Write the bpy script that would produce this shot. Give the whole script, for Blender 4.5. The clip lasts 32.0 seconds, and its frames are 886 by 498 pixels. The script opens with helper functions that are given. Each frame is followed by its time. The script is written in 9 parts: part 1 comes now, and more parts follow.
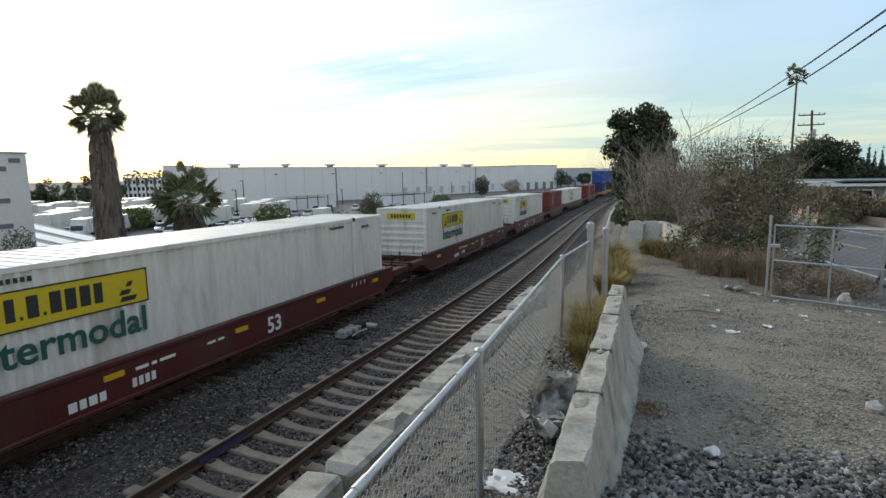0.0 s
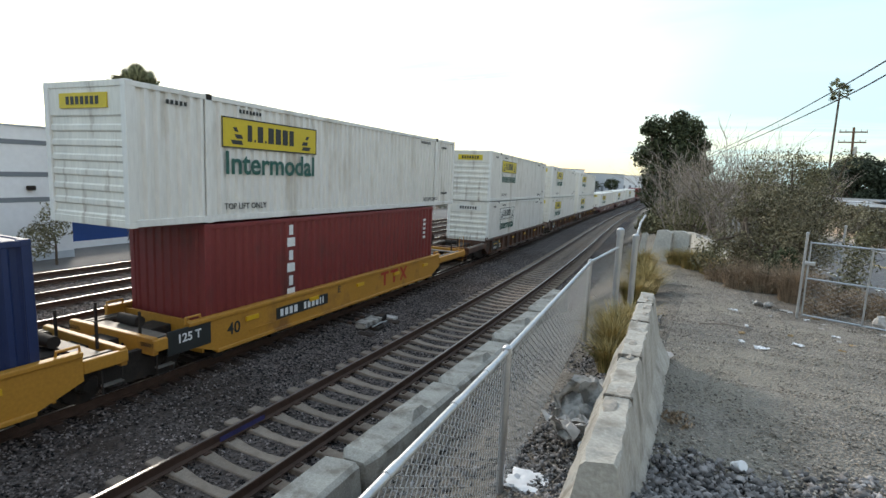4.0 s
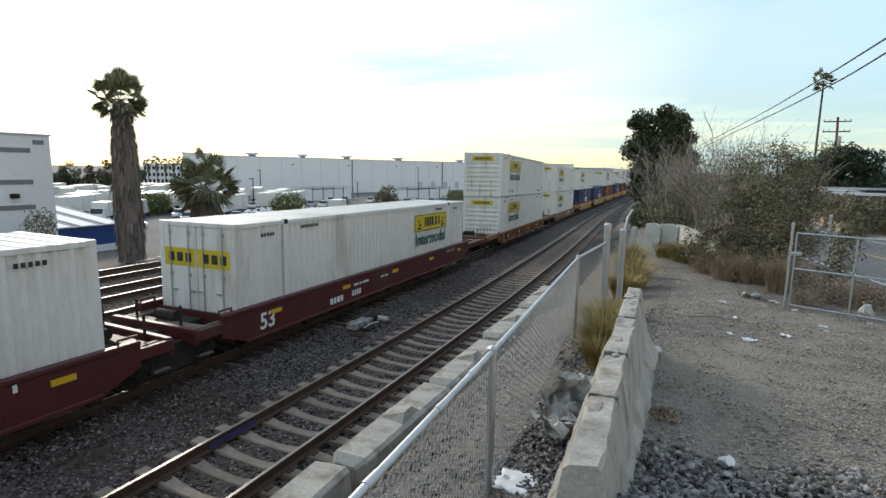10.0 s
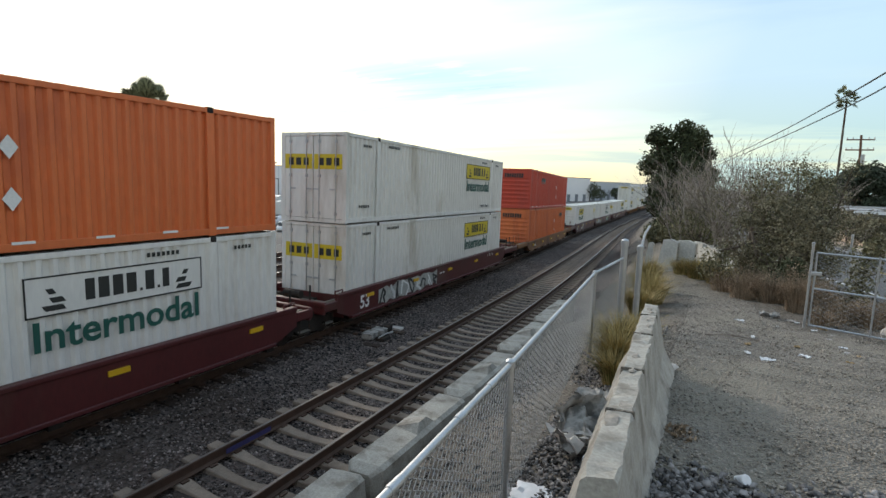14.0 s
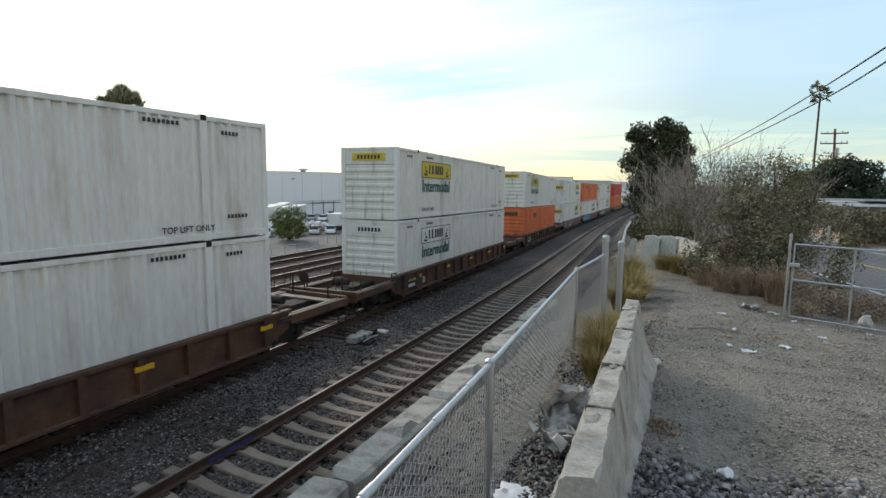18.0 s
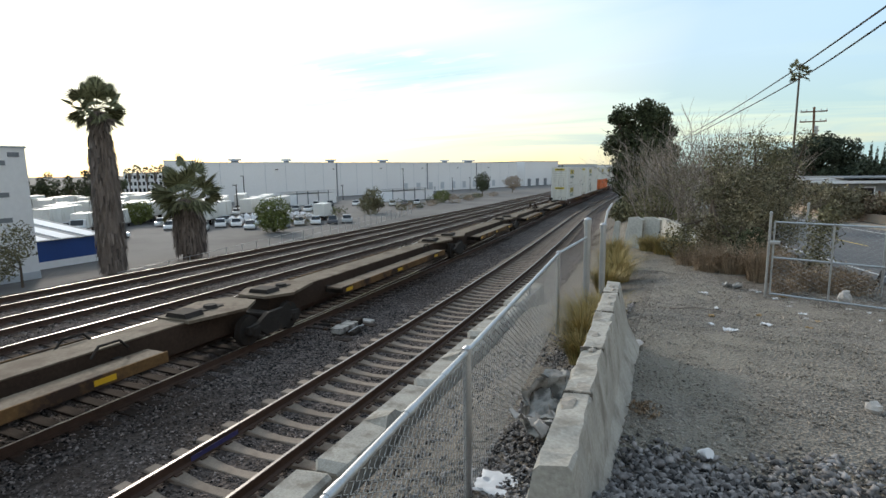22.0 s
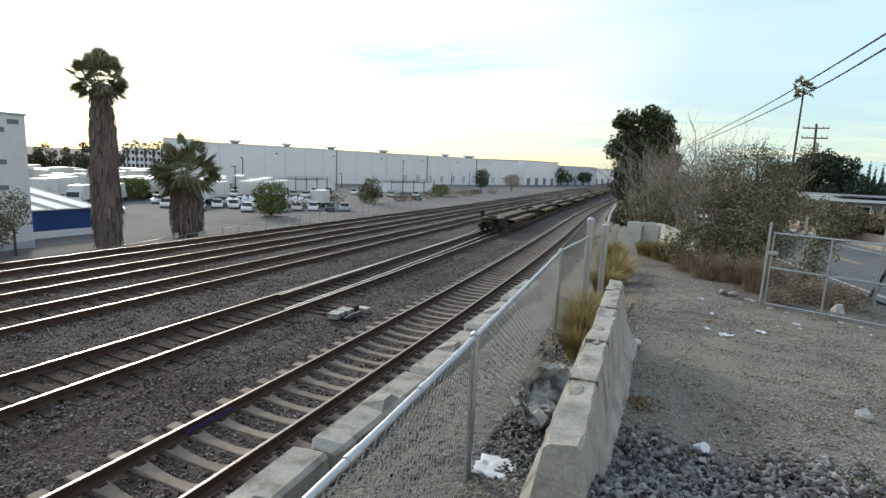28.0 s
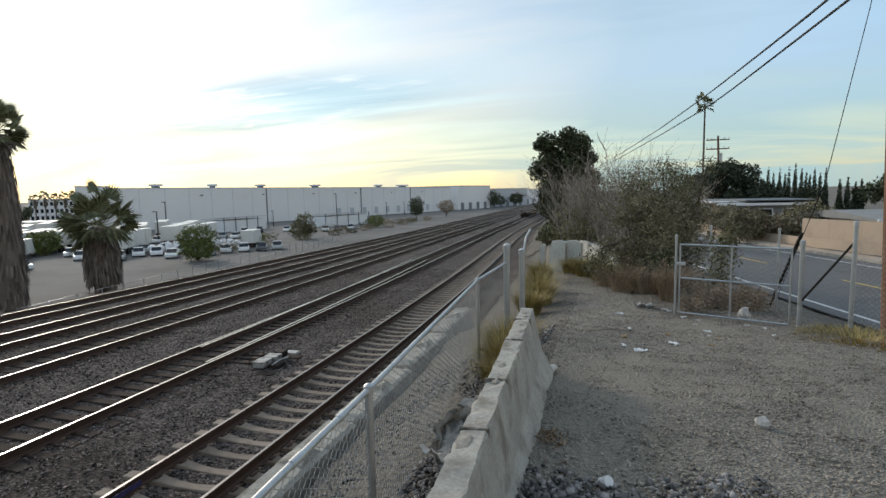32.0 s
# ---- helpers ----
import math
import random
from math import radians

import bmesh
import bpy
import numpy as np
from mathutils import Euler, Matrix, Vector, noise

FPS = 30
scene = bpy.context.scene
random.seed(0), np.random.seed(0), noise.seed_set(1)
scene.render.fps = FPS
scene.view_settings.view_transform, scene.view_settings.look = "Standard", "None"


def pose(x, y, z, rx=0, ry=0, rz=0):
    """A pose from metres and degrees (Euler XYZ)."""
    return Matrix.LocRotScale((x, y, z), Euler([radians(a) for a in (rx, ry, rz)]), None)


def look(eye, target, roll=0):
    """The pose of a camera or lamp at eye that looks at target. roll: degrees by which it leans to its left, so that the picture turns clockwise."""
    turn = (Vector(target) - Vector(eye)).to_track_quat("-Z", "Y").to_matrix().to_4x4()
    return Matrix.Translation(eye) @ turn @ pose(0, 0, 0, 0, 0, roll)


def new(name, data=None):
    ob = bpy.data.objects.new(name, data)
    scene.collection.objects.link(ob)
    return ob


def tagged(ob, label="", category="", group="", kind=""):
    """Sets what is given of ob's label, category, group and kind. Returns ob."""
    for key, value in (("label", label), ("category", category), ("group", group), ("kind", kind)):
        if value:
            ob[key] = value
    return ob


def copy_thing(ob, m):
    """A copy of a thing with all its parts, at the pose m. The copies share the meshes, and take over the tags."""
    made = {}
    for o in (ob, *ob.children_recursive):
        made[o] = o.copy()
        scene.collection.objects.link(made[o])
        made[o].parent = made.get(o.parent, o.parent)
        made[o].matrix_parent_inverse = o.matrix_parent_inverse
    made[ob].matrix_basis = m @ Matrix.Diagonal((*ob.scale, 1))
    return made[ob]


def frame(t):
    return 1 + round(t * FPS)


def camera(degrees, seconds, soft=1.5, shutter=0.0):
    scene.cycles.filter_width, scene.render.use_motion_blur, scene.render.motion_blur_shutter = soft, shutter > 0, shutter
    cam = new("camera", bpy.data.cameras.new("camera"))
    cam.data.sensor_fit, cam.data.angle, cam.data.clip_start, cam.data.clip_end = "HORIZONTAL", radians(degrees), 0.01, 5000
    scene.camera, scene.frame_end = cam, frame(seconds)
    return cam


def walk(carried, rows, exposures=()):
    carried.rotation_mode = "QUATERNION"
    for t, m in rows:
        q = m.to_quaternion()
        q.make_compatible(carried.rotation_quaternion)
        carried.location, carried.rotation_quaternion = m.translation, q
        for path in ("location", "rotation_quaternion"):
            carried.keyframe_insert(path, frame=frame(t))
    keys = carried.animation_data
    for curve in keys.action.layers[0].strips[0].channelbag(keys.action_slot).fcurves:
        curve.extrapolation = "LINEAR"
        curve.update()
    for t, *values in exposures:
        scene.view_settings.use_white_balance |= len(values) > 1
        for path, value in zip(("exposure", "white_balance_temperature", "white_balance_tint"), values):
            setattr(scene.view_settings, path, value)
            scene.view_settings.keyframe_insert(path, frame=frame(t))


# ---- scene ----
cam = camera(80.0, 32.0, soft=1.5)

PATH = [
    (0, (0.065, -0.002, 4.808), (-0.758, 1.799, 4.527), -1.04),
    (0.5, (0.049, 0.007, 4.803), (-0.767, 1.812, 4.525), -0.33),
    (1, (0.040, 0.011, 4.801), (-0.779, 1.814, 4.519), 0.66),
    (1.5, (0.012, -0.051, 4.809), (-0.843, 1.734, 4.518), 1.34),
    (2, (-0.052, -0.147, 4.799), (-0.959, 1.611, 4.507), 1.70),
    (2.5, (-0.066, -0.169, 4.785), (-0.986, 1.583, 4.494), 1.49),
    (3, (-0.051, -0.152, 4.795), (-0.969, 1.602, 4.512), 1.69),
    (3.5, (-0.038, -0.120, 4.792), (-0.948, 1.639, 4.507), 2.00),
    (5.5, (0.030, 0.070, 4.788), (-0.799, 1.862, 4.469), 1.35),
    (6, (0.032, 0.089, 4.782), (-0.785, 1.886, 4.460), 1.16),
    (6.5, (0.030, 0.088, 4.780), (-0.784, 1.886, 4.456), 1.36),
    (7, (0.025, 0.108, 4.773), (-0.781, 1.908, 4.442), 1.66),
    (7.5, (0.030, 0.114, 4.773), (-0.783, 1.912, 4.446), 1.66),
    (8, (0.028, 0.092, 4.781), (-0.797, 1.886, 4.461), 1.45),
    (8.5, (0.033, 0.076, 4.784), (-0.795, 1.870, 4.471), 1.75),
    (9, (0.013, 0.055, 4.804), (-0.818, 1.847, 4.492), 1.75),
    (9.5, (0.020, 0.038, 4.805), (-0.829, 1.824, 4.501), 1.34),
    (10, (0.022, 0.015, 4.808), (-0.844, 1.792, 4.510), 0.83),
    (10.5, (0.034, 0.015, 4.816), (-0.834, 1.795, 4.538), 1.43),
    (11, (0.036, -0.026, 4.824), (-0.843, 1.750, 4.558), 1.93),
    (11.5, (0.035, -0.098, 4.842), (-0.868, 1.669, 4.589), 1.62),
    (12, (0.046, -0.138, 4.848), (-0.884, 1.618, 4.621), 0.61),
    (12.5, (0.046, -0.170, 4.854), (-0.896, 1.580, 4.630), 0.61),
    (13, (0.005, -0.176, 4.840), (-0.940, 1.572, 4.614), 0.80),
    (13.5, (0.005, -0.158, 4.834), (-0.928, 1.595, 4.603), 1.61),
    (14, (0.022, -0.104, 4.839), (-0.897, 1.654, 4.582), 1.80),
    (14.5, (0.036, -0.060, 4.830), (-0.866, 1.706, 4.574), 2.42),
    (16.5, (0.057, -0.035, 4.821), (-0.827, 1.744, 4.593), 1.04),
    (17, (0.051, -0.081, 4.829), (-0.842, 1.694, 4.606), 0.83),
    (17.5, (0.060, -0.058, 4.819), (-0.825, 1.720, 4.586), 0.53),
    (18, (0.059, -0.002, 4.810), (-0.812, 1.781, 4.561), 0.54),
    (18.5, (0.040, -0.039, 4.794), (-0.841, 1.737, 4.526), 0.13),
    (19, (0.037, -0.022, 4.792), (-0.838, 1.755, 4.521), 0.03),
    (19.5, (0.044, -0.001, 4.788), (-0.828, 1.778, 4.512), -0.17),
    (20, (0.045, 0.001, 4.777), (-0.819, 1.781, 4.480), -0.07),
    (20.5, (0.055, 0.043, 4.768), (-0.796, 1.827, 4.462), -0.16),
    (21, (0.062, 0.038, 4.779), (-0.792, 1.823, 4.483), -0.26),
    (21.5, (0.059, 0.032, 4.776), (-0.799, 1.815, 4.481), -0.57),
    (22, (0.108, 0.153, 4.781), (-0.717, 1.951, 4.485), -0.84),
    (22.5, (0.132, 0.192, 4.776), (-0.671, 1.999, 4.474), -0.83),
    (23, (0.168, 0.271, 4.777), (-0.606, 2.091, 4.481), -0.50),
    (23.5, (0.173, 0.245, 4.788), (-0.598, 2.065, 4.486), -0.70),
    (24, (0.166, 0.266, 4.780), (-0.611, 2.084, 4.480), -1.01),
    (24.5, (0.185, 0.265, 4.784), (-0.569, 2.091, 4.471), -0.59),
    (25, (0.178, 0.265, 4.755), (-0.558, 2.090, 4.396), -0.18),
    (25.5, (0.105, 0.225, 4.725), (-0.664, 2.032, 4.346), 0.49),
    (27.5, (0.038, 0.060, 4.726), (-0.782, 1.855, 4.400), 0.75),
    (28, (0.009, 0.001, 4.727), (-0.797, 1.804, 4.410), 2.67),
    (28.5, (0.013, 0.019, 4.718), (-0.796, 1.820, 4.401), 2.56),
    (29, (0.043, 0.061, 4.722), (-0.754, 1.870, 4.417), 1.78),
    (29.5, (0.052, 0.081, 4.725), (-0.736, 1.897, 4.440), 1.08),
    (30, (0.111, 0.237, 4.728), (-0.628, 2.075, 4.455), -0.98),
    (30.5, (0.235, 0.338, 4.771), (-0.427, 2.208, 4.517), -1.14),
    (31, (0.257, 0.297, 4.806), (-0.316, 2.199, 4.570), -0.59),
    (31.5, (0.324, 0.346, 4.836), (-0.267, 2.243, 4.611), -1.00),
    (32, (0.330, 0.342, 4.832), (-0.271, 2.238, 4.622), -1.12),
]
EXPOSURES = [(0.0, 0.06), (1.0, 0.14), (3.0, 0.48), (5.5, 0.58), (9.0, 0.53), (10.2, 0.2), (11.2, 0.03), (12.0, -0.06), (13.0, 0.16), (14.5, 0.2), (16.5, 0.18), (19.0, 0.17), (23.0, 0.18), (28.0, 0.3), (30.0, 0.1), (32.0, -0.12)]
walk(cam, [(t, look(e, g, r)) for t, e, g, r in PATH], EXPOSURES)

# ---- light: hazy low sun ahead on the far side of the tracks ----
SUN_AZ, SUN_EL = -58.0, 24.0  # degrees from the track's line (negative: far side), height
sun_dir = Vector((math.sin(radians(SUN_AZ)) * math.cos(radians(SUN_EL)),
                  math.cos(radians(SUN_AZ)) * math.cos(radians(SUN_EL)), math.sin(radians(SUN_EL))))
sun = new("sun", bpy.data.lights.new("sun", "SUN"))
sun.data.energy, sun.data.angle, sun.data.color = 1.7, radians(9), (1.0, 0.91, 0.80)
sun.matrix_world = look(sun_dir * 50, (0, 0, 0))


def sky_world():
    w = bpy.data.worlds.new("sky")
    scene.world = w
    w.use_nodes = True
    n, l = w.node_tree.nodes, w.node_tree.links
    n.clear()
    out = n.new("ShaderNodeOutputWorld")
    bg = n.new("ShaderNodeBackground")
    sky = n.new("ShaderNodeTexSky")
    sky.sky_type, sky.sun_disc = "NISHITA", False
    sky.sun_elevation, sky.sun_rotation = radians(SUN_EL), radians(SUN_AZ)
    sky.air_density, sky.dust_density, sky.altitude = 1.3, 0.6, 50
    tc = n.new("ShaderNodeTexCoord")
    sep = n.new("ShaderNodeSeparateXYZ")
    l.new(tc.outputs["Generated"], sep.inputs[0])
    # thin cloud sheet: direction projected on a high plane, stretched in wisps
    zz = n.new("ShaderNodeMath"); zz.operation = "MAXIMUM"; zz.inputs[1].default_value = 0.03
    l.new(sep.outputs["Z"], zz.inputs[0])
    za = n.new("ShaderNodeMath"); za.operation = "ADD"; za.inputs[1].default_value = 0.12
    l.new(zz.outputs[0], za.inputs[0])
    dx = n.new("ShaderNodeMath"); dx.operation = "DIVIDE"
    dy = n.new("ShaderNodeMath"); dy.operation = "DIVIDE"
    l.new(sep.outputs["X"], dx.inputs[0]); l.new(za.outputs[0], dx.inputs[1])
    l.new(sep.outputs["Y"], dy.inputs[0]); l.new(za.outputs[0], dy.inputs[1])
    comb = n.new("ShaderNodeCombineXYZ")
    l.new(dx.outputs[0], comb.inputs[0]); l.new(dy.outputs[0], comb.inputs[1])
    mp = n.new("ShaderNodeMapping")
    mp.inputs["Rotation"].default_value = (0, 0, radians(28))
    mp.inputs["Scale"].default_value = (0.42, 1.1, 1)
    mp.inputs["Location"].default_value = (CLOUD_SHIFT[0], CLOUD_SHIFT[1], 0)
    l.new(comb.outputs[0], mp.inputs[0])
    nz = n.new("ShaderNodeTexNoise")
    nz.inputs["Scale"].default_value, nz.inputs["Detail"].default_value = 0.9, 7
    nz.inputs["Roughness"].default_value, nz.inputs["Distortion"].default_value = 0.52, 0.6
    l.new(mp.outputs[0], nz.inputs["Vector"])
    rp = n.new("ShaderNodeValToRGB")
    rp.color_ramp.elements[0].position, rp.color_ramp.elements[0].color = 0.33, (0.10, 0.10, 0.10, 1)
    rp.color_ramp.elements[1].position, rp.color_ramp.elements[1].color = 0.56, (0.97, 0.97, 0.97, 1)
    l.new(nz.outputs["Fac"], rp.inputs[0])
    # cloud brightness falls off away from the sun
    dot = n.new("ShaderNodeVectorMath"); dot.operation = "DOT_PRODUCT"
    dot.inputs[1].default_value = sun_dir
    l.new(tc.outputs["Generated"], dot.inputs[0])
    cr = n.new("ShaderNodeValToRGB")
    e = cr.color_ramp.elements
    e[0].position, e[0].color = 0.0, (0.76, 0.735, 0.71, 1)
    e[1].position, e[1].color = 1.0, (1.6, 1.58, 1.5, 1)
    m0 = e.new(0.40); m0.color = (0.70, 0.74, 0.78, 1)
    m3 = e.new(0.52); m3.color = (0.46, 0.72, 1.0, 1)
    m1 = e.new(0.775); m1.color = (0.57, 0.76, 0.92, 1)
    m2 = e.new(0.90); m2.color = (1.0, 1.03, 1.02, 1)
    half = n.new("ShaderNodeMath"); half.operation = "MULTIPLY_ADD"
    half.inputs[1].default_value, half.inputs[2].default_value = 0.5, 0.5
    l.new(dot.outputs["Value"], half.inputs[0])
    l.new(half.outputs[0], cr.inputs[0])
    # warm haze low over the horizon
    hz = n.new("ShaderNodeValToRGB")
    h = hz.color_ramp.elements
    h[0].position, h[0].color = 0.0, (0.92, 0.90, 0.71, 1)
    h[1].position, h[1].color = 0.20, (1, 1, 1, 1)
    h2 = h.new(0.09); h2.color = (0.97, 0.95, 0.76, 1)
    l.new(sep.outputs["Z"], hz.inputs[0])
    cm = n.new("ShaderNodeMix"); cm.data_type, cm.blend_type = "RGBA", "MULTIPLY"
    cm.inputs["Factor"].default_value = 1.0
    l.new(cr.outputs[0], cm.inputs["A"]); l.new(hz.outputs[0], cm.inputs["B"])
    sc = n.new("ShaderNodeVectorMath"); sc.operation = "SCALE"; sc.inputs["Scale"].default_value = 0.16
    l.new(sky.outputs[0], sc.inputs[0])
    # a torn blue gap in the cloud sheet
    off = n.new("ShaderNodeVectorMath"); off.operation = "SUBTRACT"; off.inputs[1].default_value = (GAP_AT[0], GAP_AT[1], 0)
    l.new(comb.outputs[0], off.inputs[0])
    gm = n.new("ShaderNodeMapping")
    gm.inputs["Rotation"].default_value, gm.inputs["Scale"].default_value = (0, 0, radians(GAP_TURN)), (0.62, 1.25, 1)
    l.new(off.outputs[0], gm.inputs[0])
    gl = n.new("ShaderNodeVectorMath"); gl.operation = "LENGTH"
    l.new(gm.outputs[0], gl.inputs[0])
    gf = n.new("ShaderNodeMapRange"); gf.interpolation_type = "SMOOTHSTEP"
    gf.inputs["From Min"].default_value, gf.inputs["From Max"].default_value = 1.0, 0.15
    l.new(gl.outputs["Value"], gf.inputs["Value"])
    gn = n.new("ShaderNodeTexNoise")
    gn.inputs["Scale"].default_value, gn.inputs["Detail"].default_value, gn.inputs["Roughness"].default_value = 2.6, 7, 0.6
    gs = n.new("ShaderNodeMapping"); gs.inputs["Rotation"].default_value, gs.inputs["Scale"].default_value = (0, 0, radians(GAP_TURN)), (0.8, 2.4, 1)
    l.new(comb.outputs[0], gs.inputs[0]); l.new(gs.outputs[0], gn.inputs["Vector"])
    gr = n.new("ShaderNodeMapRange")
    gr.inputs["From Min"].default_value, gr.inputs["From Max"].default_value = 0.22, 0.47
    l.new(gn.outputs["Fac"], gr.inputs["Value"])
    gg = n.new("ShaderNodeMath"); gg.operation = "MULTIPLY"
    l.new(gf.outputs[0], gg.inputs[0]); l.new(gr.outputs[0], gg.inputs[1])
    open_ = n.new("ShaderNodeMix"); open_.data_type = "RGBA"; open_.inputs["B"].default_value = (0.30, 0.57, 0.78, 1)
    l.new(gg.outputs[0], open_.inputs["Factor"]); l.new(cm.outputs["Result"], open_.inputs["A"])
    mix = n.new("ShaderNodeMix"); mix.data_type = "RGBA"
    l.new(rp.outputs[0], mix.inputs["Factor"])
    l.new(sc.outputs[0], mix.inputs["A"]); l.new(open_.outputs["Result"], mix.inputs["B"])
    l.new(mix.outputs["Result"], bg.inputs["Color"])
    bg.inputs["Strength"].default_value = SKY
    l.new(bg.outputs[0], out.inputs[0])


CLOUD_SHIFT = (0.0, 0.0)
GAP_AT, GAP_TURN = (-1.91, 2.96), -58.0
SKY = 1.0
sky_world()


# ---- materials ----
def material(name, base, rough=0.8, metal=0.0, vary=0.25, scale=3.0, fine=40.0, bump=0.15, dist=0.01,
             stain=None, stain_at=0.62, stain_scale=0.6, island=0.0, random=0.0, coords="Object", stretch=(1, 1, 1),
             cells=0.0, cell_vary=0.0, spec=0.5):
    """Base colour varied by a coarse and a fine noise, optional stains, cells (stones) and relief."""
    m = bpy.data.materials.new(name)
    m.use_nodes = True
    n, l = m.node_tree.nodes, m.node_tree.links
    b = n["Principled BSDF"]
    tc = n.new("ShaderNodeTexCoord")
    mp = n.new("ShaderNodeMapping")
    mp.inputs["Scale"].default_value = stretch
    l.new(tc.outputs[coords], mp.inputs[0])
    n1 = n.new("ShaderNodeTexNoise")
    n1.inputs["Scale"].default_value, n1.inputs["Detail"].default_value = scale, 6
    n2 = n.new("ShaderNodeTexNoise")
    n2.inputs["Scale"].default_value, n2.inputs["Detail"].default_value = fine, 4
    for k in (n1, n2):
        l.new(mp.outputs[0], k.inputs["Vector"])
    add = n.new("ShaderNodeMath"); add.operation = "ADD"
    l.new(n1.outputs["Fac"], add.inputs[0]); l.new(n2.outputs["Fac"], add.inputs[1])
    last = add
    if cells:
        vo = n.new("ShaderNodeTexVoronoi")
        vo.inputs["Scale"].default_value = cells
        l.new(mp.outputs[0], vo.inputs["Vector"])
        cv = n.new("ShaderNodeSeparateColor")
        l.new(vo.outputs["Color"], cv.inputs[0])
        c0 = n.new("ShaderNodeMath"); c0.operation = "MULTIPLY_ADD"
        c0.inputs[1].default_value, c0.inputs[2].default_value = cell_vary, -cell_vary / 2
        l.new(cv.outputs[0], c0.inputs[0])
        a2 = n.new("ShaderNodeMath"); a2.operation = "ADD"
        l.new(last.outputs[0], a2.inputs[0]); l.new(c0.outputs[0], a2.inputs[1])
        last = a2
    for amount, node, socket in ((island, "ShaderNodeNewGeometry", "Random Per Island"), (random, "ShaderNodeObjectInfo", "Random")):
        if amount:
            g = n.new(node)
            s = n.new("ShaderNodeMath"); s.operation = "MULTIPLY_ADD"
            s.inputs[1].default_value, s.inputs[2].default_value = amount, -amount / 2
            l.new(g.outputs[socket], s.inputs[0])
            a3 = n.new("ShaderNodeMath"); a3.operation = "ADD"
            l.new(last.outputs[0], a3.inputs[0]); l.new(s.outputs[0], a3.inputs[1])
            last = a3
    mr = n.new("ShaderNodeMapRange")
    mr.inputs["From Min"].default_value, mr.inputs["From Max"].default_value = 0.6, 1.4
    mr.inputs["To Min"].default_value, mr.inputs["To Max"].default_value = 1 - vary, 1 + vary
    mr.clamp = False
    l.new(last.outputs[0], mr.inputs["Value"])
    sc = n.new("ShaderNodeVectorMath"); sc.operation = "SCALE"
    sc.inputs[0].default_value = base
    l.new(mr.outputs[0], sc.inputs["Scale"])
    colour = sc.outputs[0]
    if stain:
        n3 = n.new("ShaderNodeTexNoise")
        n3.inputs["Scale"].default_value, n3.inputs["Detail"].default_value = stain_scale, 8
        n3.inputs["Roughness"].default_value = 0.62
        l.new(mp.outputs[0], n3.inputs["Vector"])
        r3 = n.new("ShaderNodeMapRange")
        r3.inputs["From Min"].default_value, r3.inputs["From Max"].default_value = stain_at - 0.06, stain_at + 0.08
        l.new(n3.outputs["Fac"], r3.inputs["Value"])
        mx = n.new("ShaderNodeMix"); mx.data_type = "RGBA"
        l.new(r3.outputs[0], mx.inputs["Factor"])
        l.new(colour, mx.inputs["A"]); mx.inputs["B"].default_value = (*stain, 1)
        colour = mx.outputs["Result"]
    l.new(colour, b.inputs["Base Color"])
    b.inputs["Roughness"].default_value, b.inputs["Metallic"].default_value = rough, metal
    b.inputs["Specular IOR Level"].default_value = spec
    if bump:
        bp = n.new("ShaderNodeBump")
        bp.inputs["Strength"].default_value, bp.inputs["Distance"].default_value = bump, dist
        l.new((vo.outputs["Distance"] if cells else n2.outputs["Fac"]), bp.inputs["Height"])
        l.new(bp.outputs[0], b.inputs["Normal"])
    return m


def glass_material():
    m = bpy.data.materials.new("dark_glass")
    m.use_nodes = True
    b = m.node_tree.nodes["Principled BSDF"]
    b.inputs["Base Color"].default_value = (0.012, 0.016, 0.02, 1)
    b.inputs["Roughness"].default_value = 0.06
    return m


def leaf_material(name, base, vary=0.5):
    return material(name, base, rough=0.65, vary=vary, scale=0.7, fine=6, bump=0, island=0.9, spec=0.2)


M = {}
M["rail"] = material("rail_steel", (0.085, 0.05, 0.035), 0.7, 0.4, 0.3, 5, 60, 0.2, 0.002)
M["rail_head"] = material("rail_head_steel", (0.52, 0.50, 0.475), 0.32, 1.0, 0.12, 6, 80, 0.05, 0.001)
M["rail_head_dull"] = material("worn_rail_head", (0.25, 0.235, 0.225), 0.40, 0.9, 0.2, 6, 80, 0.08, 0.001)
M["concrete_tie"] = material("tie_concrete", (0.225, 0.178, 0.138), 0.9, 0, 0.4, 3, 50, 0.3, 0.004, stain=(0.13, 0.095, 0.07), stain_at=0.57, stain_scale=1.5, random=0.35)
M["wood_tie"] = material("tie_timber", (0.05, 0.036, 0.028), 0.95, 0, 0.4, 3, 30, 0.5, 0.008, stretch=(0.6, 4, 4), random=0.5, spec=0.2)
M["ballast"] = material("ballast_bed", (0.088, 0.072, 0.065), 0.95, 0, 0.5, 0.35, 9, 1.0, 0.06, cells=17, cell_vary=1.7, stain=(0.055, 0.039, 0.03), stain_at=0.57, stain_scale=0.11, spec=0.3)
M["stone"] = material("ballast_stone", (0.142, 0.118, 0.108), 0.9, 0, 0.7, 1, 30, 0.3, 0.004, island=1.3, spec=0.35)
M["gravel"] = material("path_gravel", (0.212, 0.188, 0.157), 0.95, 0, 0.38, 0.7, 14, 1.0, 0.04, cells=36, cell_vary=0.9, stain=(0.262, 0.235, 0.19), stain_at=0.52, stain_scale=0.55)
M["gravel_stone"] = material("path_stone", (0.262, 0.232, 0.195), 0.92, 0, 0.5, 1, 30, 0.3, 0.004, island=0.8)
